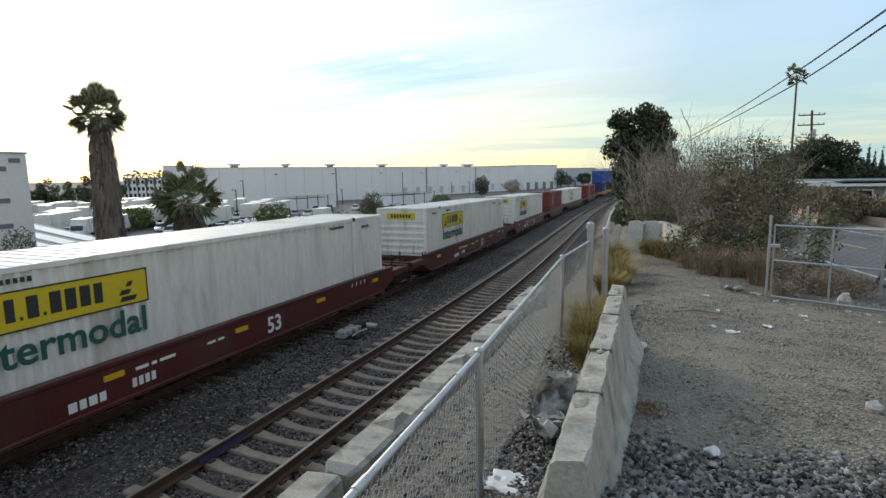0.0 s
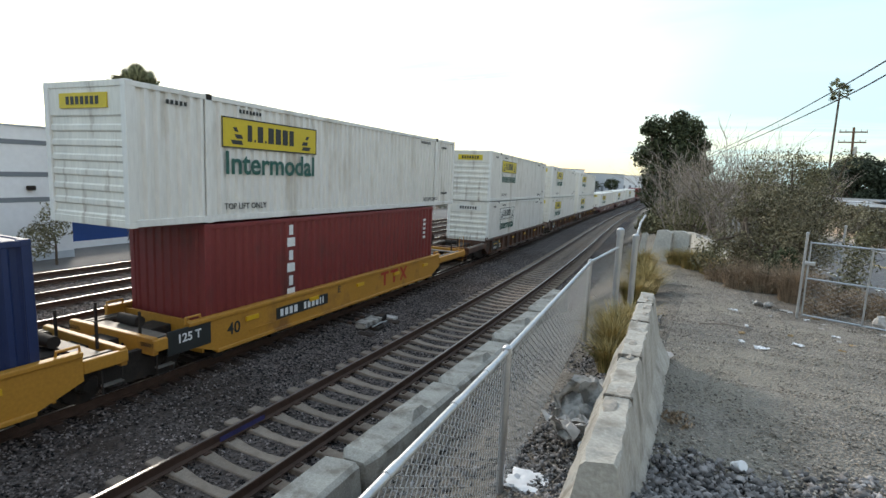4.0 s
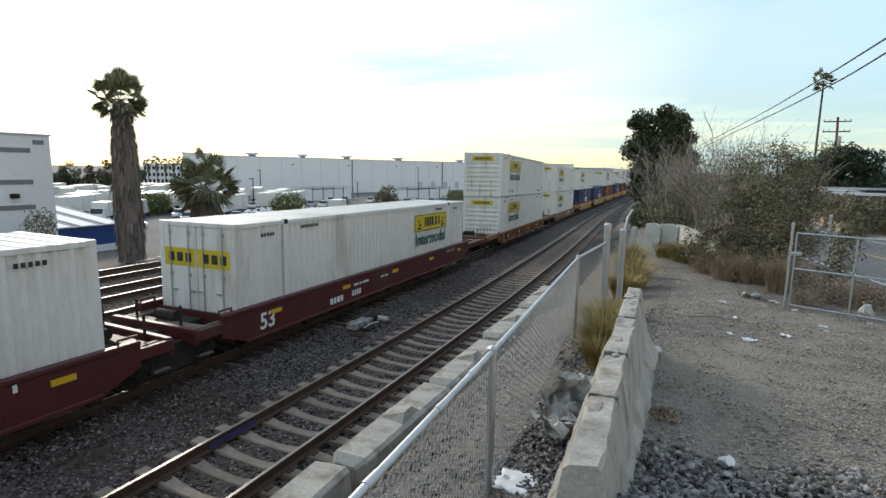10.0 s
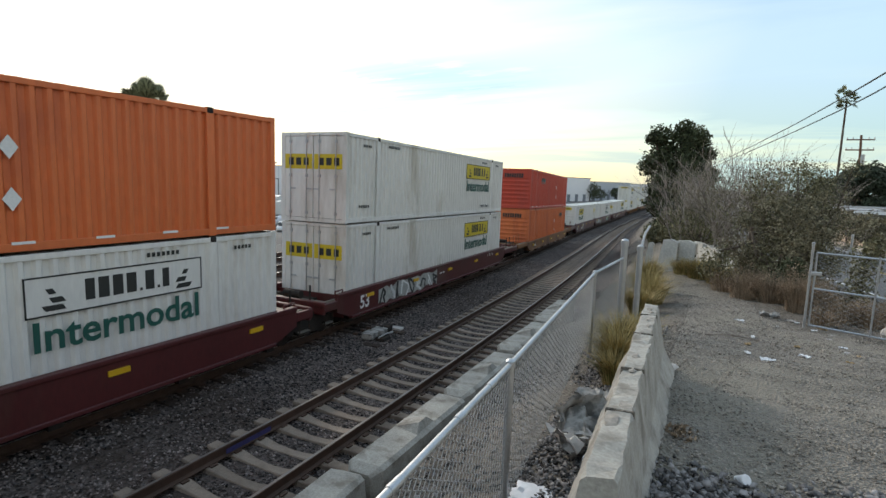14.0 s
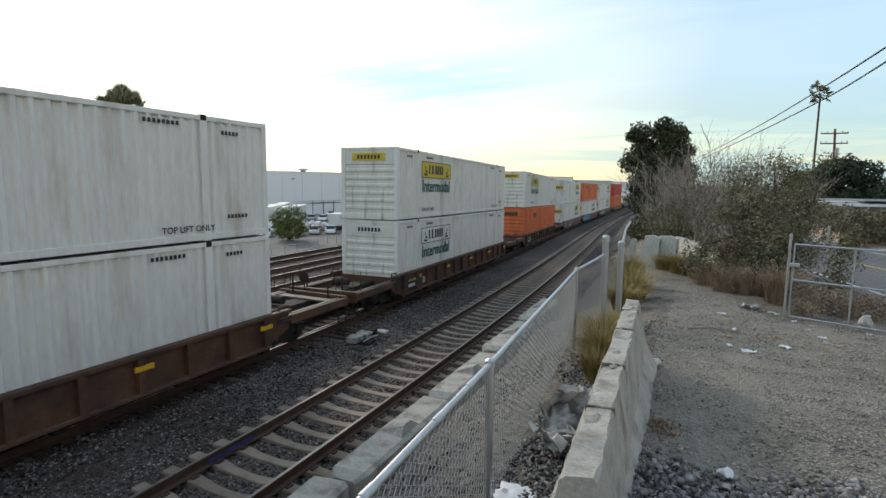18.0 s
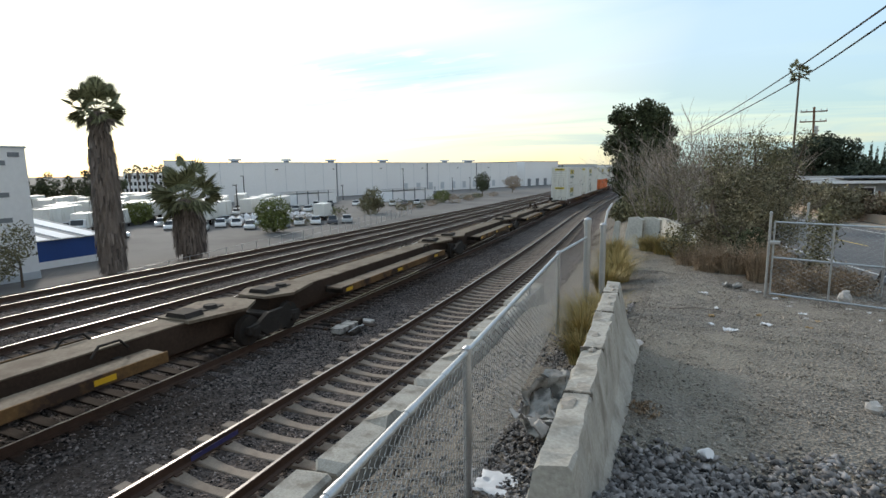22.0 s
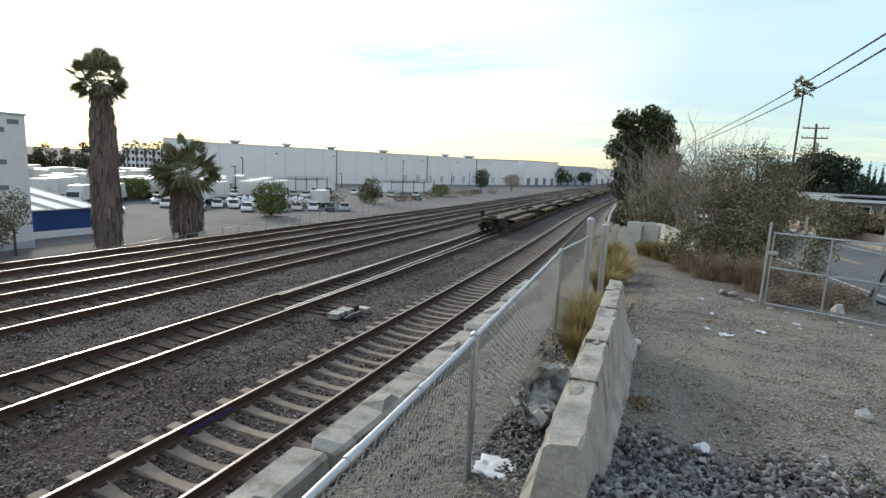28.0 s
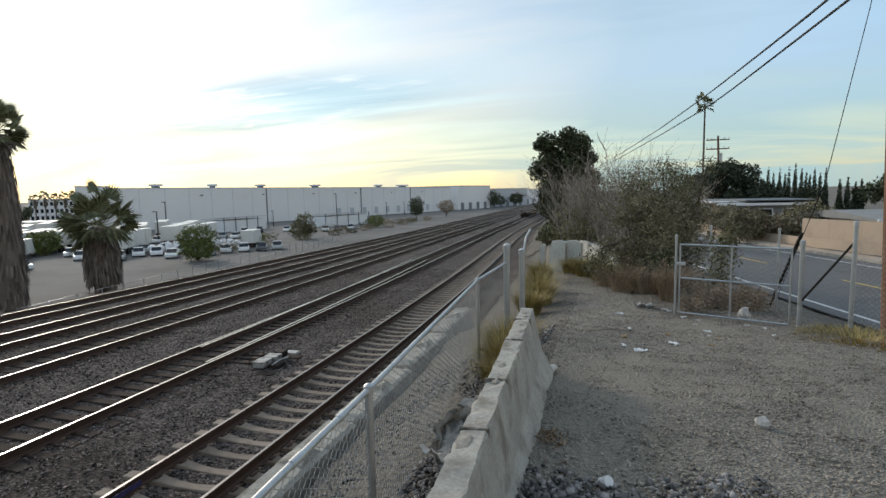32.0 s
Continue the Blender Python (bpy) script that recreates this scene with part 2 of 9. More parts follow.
M["heap_stone"] = material("heap_stone", (0.165, 0.154, 0.148), 0.9, 0, 0.7, 1, 24, 0.35, 0.005, island=1.1)
M["dirt"] = material("dry_soil", (0.135, 0.117, 0.095), 0.95, 0, 0.45, 0.8, 12, 0.8, 0.03, cells=30, cell_vary=0.9)
M["asphalt"] = material("asphalt", (0.105, 0.103, 0.103), 0.85, 0, 0.25, 0.25, 30, 0.3, 0.006, stain=(0.08, 0.078, 0.078), stain_at=0.57, stain_scale=0.25)
M["lot"] = material("lot_asphalt", (0.125, 0.118, 0.11), 0.9, 0, 0.25, 0.1, 10, 0.2, 0.006, stain=(0.085, 0.08, 0.075), stain_at=0.54, stain_scale=0.08)
M["paint_white"] = material("road_paint", (0.62, 0.62, 0.60), 0.8, 0, 0.2, 2, 30, 0.1)
M["paint_yellow"] = material("road_paint_yellow", (0.6, 0.42, 0.08), 0.8, 0, 0.2, 2, 30, 0.1)
M["concrete"] = material("barrier_concrete", (0.355, 0.33, 0.285), 0.94, 0, 0.32, 3.0, 40, 0.7, 0.008, stain=(0.21, 0.185, 0.15), stain_at=0.57, stain_scale=3.5)
M["old_concrete"] = material("old_concrete", (0.52, 0.50, 0.45), 0.92, 0, 0.3, 2, 20, 0.4, 0.01, stain=(0.25, 0.22, 0.18), stain_at=0.6, stain_scale=1.2)
M["galv"] = material("galvanised_steel", (0.46, 0.47, 0.48), 0.42, 0.85, 0.2, 8, 60, 0.08, 0.001)
M["wire"] = material("galvanised_wire", (0.36, 0.37, 0.37), 0.5, 0.7, 0.2, 6, 40, 0)
M["black_cable"] = material("black_cable", (0.012, 0.012, 0.013), 0.7, 0, 0.1, 5, 20, 0)
M["white_box"] = material("container_white", (0.69, 0.68, 0.64), 0.42, 0, 0.12, 0.7, 12, 0.04, 0.003, stain=(0.50, 0.47, 0.41), stain_at=0.60, stain_scale=0.8, random=0.12, stretch=(1, 1, 0.25))
M["white_nose"] = material("container_nose_white", (0.68, 0.66, 0.59), 0.5, 0, 0.16, 0.9, 12, 0.04, 0.003, stain=(0.20, 0.135, 0.085), stain_at=0.60, stain_scale=1.5, random=0.15, stretch=(1.6, 1, 0.22))
M["orange_box"] = material("container_orange", (0.62, 0.15, 0.04), 0.5, 0, 0.14, 0.6, 12, 0.04, 0.003, stain=(0.42, 0.09, 0.03), stain_at=0.6, stain_scale=0.5, random=0.35, stretch=(1, 1, 0.3))
M["orange_red"] = material("container_orange_red", (0.50, 0.052, 0.022), 0.5, 0, 0.14, 0.6, 12, 0.04, 0.003, stain=(0.38, 0.05, 0.03), stain_at=0.6, stain_scale=0.5, stretch=(1, 1, 0.3))
M["maroon_box"] = material("container_maroon", (0.17, 0.024, 0.022), 0.5, 0, 0.18, 0.6, 12, 0.04, 0.003, stain=(0.11, 0.03, 0.025), stain_at=0.62, stain_scale=0.8, stretch=(1, 1, 0.4))
M["blue_box"] = material("container_navy", (0.011, 0.024, 0.085), 0.48, 0, 0.16, 0.6, 12, 0.04, 0.003, stain=(0.03, 0.04, 0.08), stain_at=0.64, stain_scale=0.8, stretch=(1, 1, 0.4))
M["bright_blue"] = material("container_blue", (0.012, 0.075, 0.32), 0.5, 0, 0.15, 0.6, 12, 0.04, 0.003)
M["grey_box"] = material("container_grey", (0.36, 0.38, 0.38), 0.5, 0, 0.15, 0.6, 12, 0.04, 0.003)
M["roof_white"] = material("container_roof", (0.60, 0.60, 0.57), 0.45, 0, 0.12, 0.5, 10, 0.05, 0.003, stain=(0.45, 0.44, 0.40), stain_at=0.56, stain_scale=0.4)
M["panel_yellow"] = material("panel_yellow", (0.58, 0.44, 0.012), 0.5, 0, 0.08, 1, 10, 0)
M["ink_black"] = material("dark_lettering", (0.02, 0.022, 0.02), 0.55, 0, 0.1, 1, 10, 0)
M["ink_green"] = material("green_lettering", (0.012, 0.085, 0.065), 0.55, 0, 0.1, 1, 10, 0)
M["ink_navy"] = material("navy_lettering", (0.016, 0.032, 0.055), 0.55, 0, 0.1, 1, 10, 0)
M["ink_white"] = material("white_lettering", (0.72, 0.72, 0.70), 0.55, 0, 0.12, 2, 20, 0)
M["ink_red"] = material("red_lettering", (0.36, 0.03, 0.012), 0.55, 0, 0.1, 1, 10, 0)
M["car_maroon"] = material("car_maroon", (0.072, 0.011, 0.011), 0.5, 0, 0.22, 0.8, 16, 0.06, 0.003, stain=(0.07, 0.03, 0.022), stain_at=0.58, stain_scale=0.5, stretch=(1, 1, 0.3))
M["car_brown"] = material("car_brown", (0.095, 0.043, 0.022), 0.7, 0, 0.35, 0.8, 16, 0.1, 0.004, stain=(0.05, 0.026, 0.017), stain_at=0.53, stain_scale=0.7, random=0.3)
M["car_yellow"] = material("car_yellow", (0.42, 0.20, 0.022), 0.55, 0, 0.18, 0.7, 16, 0.06, 0.003, stain=(0.24, 0.11, 0.025), stain_at=0.6, stain_scale=0.7)
M["car_rust"] = material("car_rust", (0.21, 0.095, 0.032), 0.75, 0, 0.3, 0.9, 16, 0.12, 0.004, stain=(0.10, 0.045, 0.024), stain_at=0.55, stain_scale=0.9)
M["undergear"] = material("grimy_steel", (0.03, 0.025, 0.021), 0.85, 0.1, 0.4, 3, 30, 0.2, 0.004, stain=(0.06, 0.038, 0.026), stain_at=0.62, stain_scale=2.5, spec=0.3)
M["deck_steel"] = material("deck_steel", (0.05, 0.036, 0.028), 0.9, 0.0, 0.4, 1, 20, 0.2, 0.004, stain=(0.085, 0.06, 0.042), stain_at=0.56, stain_scale=1.4, spec=0.25)
M["spine_deck"] = material("spine_deck", (0.15, 0.12, 0.088), 0.75, 0.0, 0.4, 0.8, 14, 0.2, 0.004, stain=(0.085, 0.06, 0.042), stain_at=0.54, stain_scale=1.1, spec=0.15)
M["spine_side"] = material("spine_side", (0.05, 0.032, 0.022), 0.85, 0.0, 0.4, 0.8, 14, 0.2, 0.004, spec=0.25)
M["spine_edge"] = material("spine_edge", (0.15, 0.085, 0.035), 0.85, 0.0, 0.4, 0.8, 14, 0.2, 0.004, stain=(0.045, 0.028, 0.02), stain_at=0.5, stain_scale=1.1, spec=0.2)
M["grate"] = material("walkway_grating", (0.16, 0.145, 0.125), 0.6, 0.3, 0.35, 3, 30, 0.2, spec=0.3)
M["reflector"] = material("yellow_reflector", (0.62, 0.36, 0.015), 0.4, 0, 0.08, 2, 20, 0)
M["rubber"] = material("tyre_rubber", (0.018, 0.018, 0.019), 0.85, 0, 0.2, 4, 40, 0.1)
M["glass"] = glass_material()
M["car_paint_white"] = material("white_car_paint", (0.78, 0.78, 0.77), 0.22, 0, 0.03, 1, 10, 0)
M["car_paint_dark"] = material("dark_car_paint", (0.05, 0.055, 0.065), 0.25, 0, 0.1, 1, 10, 0, random=1.2)
M["chrome"] = material("alloy", (0.55, 0.55, 0.56), 0.25, 1.0, 0.05, 4, 20, 0)
M["lamp_lens"] = material("lamp_lens", (0.55, 0.56, 0.58), 0.15, 0, 0.05, 4, 20, 0)
M["tail_lens"] = material("tail_lens", (0.28, 0.012, 0.012), 0.2, 0, 0.05, 4, 20, 0)
M["wall_white"] = material("tilt_up_white", (0.80, 0.81, 0.82), 0.8, 0, 0.06, 0.06, 2, 0.05, 0.01)
M["wall_grey"] = material("tilt_up_grey", (0.5, 0.54, 0.58), 0.8, 0, 0.06, 0.06, 2, 0.05, 0.01)
M["stripe_grey"] = material("stripe_grey", (0.20, 0.22, 0.24), 0.8, 0, 0.06, 0.2, 4, 0.05)
M["roof_metal"] = material("metal_roof", (0.55, 0.56, 0.57), 0.4, 0.2, 0.1, 0.3, 4, 0.05)
M["blue_wall"] = material("blue_sheet", (0.013, 0.055, 0.22), 0.5, 0, 0.12, 0.4, 6, 0.05)
M["rail_mark"] = material("blue_violet_spray", (0.035, 0.03, 0.11), 0.7, 0, 0.4, 6, 30, 0.1)
M["stucco"] = material("peach_stucco", (0.43, 0.335, 0.255), 0.9, 0, 0.16, 0.5, 30, 0.2, 0.004, stain=(0.34, 0.27, 0.21), stain_at=0.58, stain_scale=0.5)
M["roof_grey"] = material("grey_shingles", (0.24, 0.24, 0.235), 0.9, 0, 0.2, 0.8, 20, 0.3)
M["timber_pole"] = material("weathered_pole", (0.16, 0.085, 0.05), 0.9, 0, 0.3, 2, 30, 0.3, 0.004, stretch=(6, 6, 0.6))
M["bark"] = material("bark", (0.10, 0.075, 0.055), 0.95, 0, 0.4, 3, 20, 0.7, 0.02, stretch=(3, 3, 0.7))
M["twig"] = material("bare_twig", (0.26, 0.22, 0.185), 0.95, 0, 0.45, 3, 20, 0.2, island=0.8)
M["palm_skirt"] = material("dead_frond", (0.155, 0.125, 0.105), 0.95, 0, 0.55, 2, 14, 0.8, 0.05, stretch=(3, 3, 0.4), island=0.9)
M["palm_leaf"] = leaf_material("palm_leaf", (0.15, 0.155, 0.085))
M["dark_leaf"] = leaf_material("dark_leaf", (0.065, 0.075, 0.038))
M["brush_leaf"] = leaf_material("brush_leaf", (0.20, 0.176, 0.11))
M["olive_leaf"] = leaf_material("olive_leaf", (0.165, 0.152, 0.085))
M["green_leaf"] = leaf_material("green_leaf", (0.13, 0.15, 0.045))
M["dry_brown"] = leaf_material("dry_weed", (0.27, 0.20, 0.135))
M["dry_grass"] = leaf_material("dry_grass", (0.33, 0.25, 0.10))
M["cypress_leaf"] = leaf_material("cypress_leaf", (0.06, 0.072, 0.046))
M["plastic_white"] = material("white_plastic", (0.75, 0.75, 0.76), 0.5, 0, 0.12, 3, 20, 0.1)
M["bag_grey"] = material("grey_plastic", (0.38, 0.36, 0.33), 0.5, 0, 0.4, 2, 10, 0.4, 0.02, stain=(0.10, 0.095, 0.085), stain_at=0.52, stain_scale=5)
M["cardboard"] = material("cardboard", (0.36, 0.25, 0.13), 0.9, 0, 0.12, 3, 30, 0.1)
M["rock"] = material("pale_rock", (0.46, 0.43, 0.40), 0.9, 0, 0.2, 4, 30, 0.4)
M["brick_red"] = material("red_brick", (0.22, 0.07, 0.045), 0.9, 0, 0.25, 6, 40, 0.3)
M["graffiti_teal"] = material("graffiti_teal", (0.03, 0.30, 0.38), 0.6, 0, 0.3, 2, 10, 0)
M["graffiti_blue"] = material("graffiti_blue", (0.035, 0.19, 0.42), 0.6, 0, 0.3, 2, 10, 0)
M["graffiti_pale"] = material("graffiti_pale", (0.36, 0.36, 0.33), 0.6, 0, 0.3, 2, 10, 0)
M["graffiti_green"] = material("graffiti_green", (0.16, 0.30, 0.22), 0.6, 0, 0.3, 2, 10, 0)


# ---- mesh building ----
class Geo:
    """Vertices and faces gathered for one mesh; each added shape may carry a material slot."""

    def __init__(self):
        self.v, self.f, self.s = [], [], []

    def add(self, verts, faces, slot=0):
        k = len(self.v)
        self.v += [tuple(p) for p in verts]
        self.f += [tuple(i + k for i in f) for f in faces]
        self.s += [slot] * len(faces)
        return self

    def box(self, lo, hi, c=0.0, slot=0):
        x0, y0, z0 = lo
        x1, y1, z1 = hi
        if c <= 0:
            vs = [(x, y, z) for z in (z0, z1) for y in (y0, y1) for x in (x0, x1)]
            return self.add(vs, [(0, 2, 3, 1), (4, 5, 7, 6), (0, 1, 5, 4), (2, 6, 7, 3), (0, 4, 6, 2), (1, 3, 7, 5)], slot)
        c = min(c, (x1 - x0) / 2.01, (y1 - y0) / 2.01, (z1 - z0) / 2.01)
        ring = lambda z, d: [(x0 + c + d, y0 + d, z), (x1 - c - d, y0 + d, z), (x1 - d, y0 + c + d, z), (x1 - d, y1 - c - d, z),
                             (x1 - c - d, y1 - d, z), (x0 + c + d, y1 - d, z), (x0 + d, y1 - c - d, z), (x0 + d, y0 + c + d, z)]
        rings = [ring(z0, c * 0.7), ring(z0 + c, 0), ring(z1 - c, 0), ring(z1, c * 0.7)]
        vs = [p for r in rings for p in r]
        fs = [tuple(range(7, -1, -1)), tuple(range(24, 32))]
        for a in range(3):
            for i in range(8):
                j = (i + 1) % 8
                fs.append((a * 8 + i, a * 8 + j, a * 8 + 8 + j, a * 8 + 8 + i))
        return self.add(vs, fs, slot)

    def cyl(self, p0, p1, r0, r1=None, n=10, caps=True, slot=0):
        r1 = r0 if r1 is None else r1
        p0, p1 = Vector(p0), Vector(p1)
        d = (p1 - p0).normalized()
        a = d.orthogonal().normalized()
        b = d.cross(a)
        vs = []
        for p, r in ((p0, r0), (p1, r1)):
            for i in range(n):
                t = 2 * math.pi * i / n
                vs.append(p + (a * math.cos(t) + b * math.sin(t)) * r)
        fs = [(i, (i + 1) % n, n + (i + 1) % n, n + i) for i in range(n)]
        if caps:
            fs += [tuple(range(n - 1, -1, -1)), tuple(range(n, 2 * n))]
        return self.add(vs, fs, slot)

    def tube(self, pts, r, n=6, slot=0):
        pts = [Vector(p) for p in pts]
        rs = r if isinstance(r, (list, tuple)) else [r] * len(pts)
        vs, fs = [], []
        a = None
        for k, p in enumerate(pts):
            d = (pts[min(k + 1, len(pts) - 1)] - pts[max(k - 1, 0)]).normalized()
            a = d.orthogonal().normalized() if a is None else (a - d * a.dot(d)).normalized()
            b = d.cross(a)
            for i in range(n):
                t = 2 * math.pi * i / n
                vs.append(p + (a * math.cos(t) + b * math.sin(t)) * rs[k])
        for k in range(len(pts) - 1):
            for i in range(n):
                j = (i + 1) % n
                fs.append((k * n + i, k * n + j, k * n + n + j, k * n + n + i))
        fs += [tuple(range(n - 1, -1, -1)), tuple(range((len(pts) - 1) * n, len(pts) * n))]
        return self.add(vs, fs, slot)

    def prism(self, profile, a, b, axis="y", slot=0, caps=True):
        """A closed outline swept from a to b along an axis; outline is (x, z) for y, (y, z) for x, (x, y) for z."""
        n = len(profile)
        put = {"y": lambda p, t: (p[0], t, p[1]), "x": lambda p, t: (t, p[0], p[1]), "z": lambda p, t: (p[0], p[1], t)}[axis]
        vs = [put(p, t) for t in (a, b) for p in profile]
        fs = [(i, (i + 1) % n, n + (i + 1) % n, n + i) for i in range(n)]
        if caps:
            fs += [tuple(range(n - 1, -1, -1)), tuple(range(n, 2 * n))]
        return self.add(vs, fs, slot)

    def grid(self, rows, slot=0):
        h, w = len(rows), len(rows[0])
        vs = [p for r in rows for p in r]
        fs = [(j * w + i, j * w + i + 1, (j + 1) * w + i + 1, (j + 1) * w + i) for j in range(h - 1) for i in range(w - 1)]
        return self.add(vs, fs, slot)

    def blob(self, c, r, seg=10, rings=6, rough=0.0, seed=0, slot=0):
        vs, fs = [], []
        for j in range(rings + 1):
            th = math.pi * j / rings
            for i in range(seg):
                ph = 2 * math.pi * i / seg
                d = Vector((math.sin(th) * math.cos(ph), math.sin(th) * math.sin(ph), math.cos(th)))
                k = 1 + rough * noise.noise(d * 2.1 + Vector((seed * 3.7, seed, -seed)))
                vs.append((c[0] + d.x * r[0] * k, c[1] + d.y * r[1] * k, c[2] + d.z * r[2] * k))
        for j in range(rings):
            for i in range(seg):
                k = (i + 1) % seg
                fs.append((j * seg + i, (j + 1) * seg + i, (j + 1) * seg + k, j * seg + k))
        return self.add(vs, fs, slot)

    def mesh(self, name, mats, smooth=False):
        me = bpy.data.meshes.new(name)
        me.from_pydata(self.v, [], self.f)
        for m in (mats if isinstance(mats, (list, tuple)) else [mats]):
            me.materials.append(m)
        if any(self.s):
            me.polygons.foreach_set("material_index", self.s)
        if smooth:
            me.polygons.foreach_set("use_smooth", [True] * len(me.polygons))
            me.set_sharp_from_angle(angle=radians(40))
        bm = bmesh.new()
        bm.from_mesh(me)
        bmesh.ops.recalc_face_normals(bm, faces=bm.faces)
        bm.to_mesh(me)
        bm.free()
        me.update()
        return me


def part(name, g, mat, parent, label="", smooth=False, at=None):
    me = g if isinstance(g, bpy.types.Mesh) else g.mesh(name, mat, smooth)
    ob = new(name, me)
    ob.parent = parent
    if at is not None:
        ob.matrix_basis = at
    if label:
        tagged(ob, label)
    return ob


def thing(name, label, category, at=None, group="", kind="", geo=None, mat=None, smooth=False):
    ob = new(name, geo.mesh(name, mat, smooth) if geo else None)
    if at is not None:
        ob.matrix_basis = at
    return tagged(ob, label, category, group, kind)


def bulk(name, verts, faces, mat, smooth=False):
    """A large mesh straight from arrays; faces all with the same number of corners."""
    me = bpy.data.meshes.new(name)
    v, f = np.asarray(verts, dtype=np.float32), np.asarray(faces, dtype=np.int32)
    k = f.shape[1]
    me.vertices.add(len(v)); me.vertices.foreach_set("co", v.ravel())
    me.loops.add(f.size); me.loops.foreach_set("vertex_index", f.ravel())
    me.polygons.add(len(f)); me.polygons.foreach_set("loop_start", np.arange(0, f.size, k, dtype=np.int32))
    if smooth:
        me.polygons.foreach_set("use_smooth", np.ones(len(f), dtype=bool))
    me.materials.append(mat)
    me.update(calc_edges=True)
    me.validate()
    return me


def lettering(body, size, bold=0.0, depth=0.004):
    cu = bpy.data.curves.new("letters", "FONT")
    cu.body, cu.size, cu.extrude, cu.offset = body, size, depth / 2, bold
    cu.align_x, cu.align_y, cu.resolution_u = "CENTER", "CENTER", 3
    ob = bpy.data.objects.new("letters", cu)
    scene.collection.objects.link(ob)
    bpy.context.view_layer.update()
    me = bpy.data.meshes.new_from_object(ob.evaluated_get(bpy.context.evaluated_depsgraph_get()))
    bpy.data.objects.remove(ob)
    bpy.data.curves.remove(cu)
    return me


# lettering that stands on a side facing +x, reading towards +y, and on one facing -x
FACE_R = Matrix(((0, 0, 1, 0), (1, 0, 0, 0), (0, 1, 0, 0), (0, 0, 0, 1)))
FACE_L = Matrix(((0, 0, -1, 0), (-1, 0, 0, 0), (0, 1, 0, 0), (0, 0, 0, 1)))


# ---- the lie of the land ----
# Site drawn for a narrower lens; this skew fits it to the camera's view.
VIEW_FIT = Matrix(((1.0693, 0.0, 0.0), (0.0993, 0.9620, 0.0), (0.0, 0.0, 1.09)))


# Curve and dip of the tracks, shaped to follow their bowed lines in view.
def bend_x(y):
    k = np.clip(y / 100.0, 0, 1.0)
    return -16.36 * k * k + 9.92 * k ** 3 - 0.03 * np.clip(y - 100, 0, None)


def bend_z(y):
    k = np.clip(y / 100.0, 0, 1.0)
    return -3.51 * k * k + 2.22 * k ** 3


TRACKS = (-6.22, -10.79, -15.37, -18.81, -22.25)  # centre lines, near to far
GAUGE = 1.508
TRAIN_X = TRACKS[1]


def path_z(y):
    return float(np.interp(y, (-20, 4, 8, 12.5, 25, 60, 110), (2.55, 2.52, 2.3, 2.0, 1.6, 0.7, -0.9)))


def road_x(y):
    return 6.25 - 0.175 * (min(y, 52.0) - 16.0) - 0.02 * max(0.0, y - 52.0)


def road_z(y):
    return float(np.interp(y, (-60, 16, 45, 110, 600), (2.4, 1.28, 0.66, -0.7, -1.2)))


def ground_z(x, y):
    u = x - float(bend_x(y))
    b = float(bend_z(y))
    p = path_z(y)
    if x > 1.5 and y > -60 and y < 160:
        e = road_x(y) - 0.5
        r = road_z(y) - 0.05
        k = max(0.0, min(1.0, (x - (e - 3.2)) / 3.2))
        z = p + (r - p) * k * k * (3 - 2 * k)
        d = x - (e + 9.0)
        if d > 0:
            z += min(0.55, d * 0.35)
        return z
    if y < 15.5:
        near = ((-1e5, -5.2), (-60, -5.1), (-33, -5.0), (-25.8, -0.45), (-24.4, -0.24), (-3.85, -0.27), (-3.4, -0.25), (-3.2, 0.85),
                (-2.7, 1.0), (-1.75, min(1.8, p - 0.45)), (-1.2, min(1.98, p - 0.25)), (-0.62, min(2.12, p - 0.1)), (-0.36, p - 0.02), (-0.2, p), (1e5, p))
    else:
        near = ((-1e5, -5.2), (-60, -5.1), (-33, -5.0), (-25.8, -0.45), (-24.4, -0.24), (-4.0, -0.27), (-3.4, 0.0), (-2.0, p * 0.62), (-1.3, p - 0.12), (-0.8, p), (1e5, p))
    z = float(np.interp(u, [a for a, _ in near], [c for _, c in near]))
    if -24.2 < u < -8.8:
        near_c = min(abs(u - c) for c in TRACKS[1:])
        z += 0.055 if near_c > 0.95 else 0.03
    w = max(0.0, min(1.0, (u + 33.0) / 6.0)) if u < -4 else max(0.0, min(1.0, (-3.0 - u)))
    return z + b * w


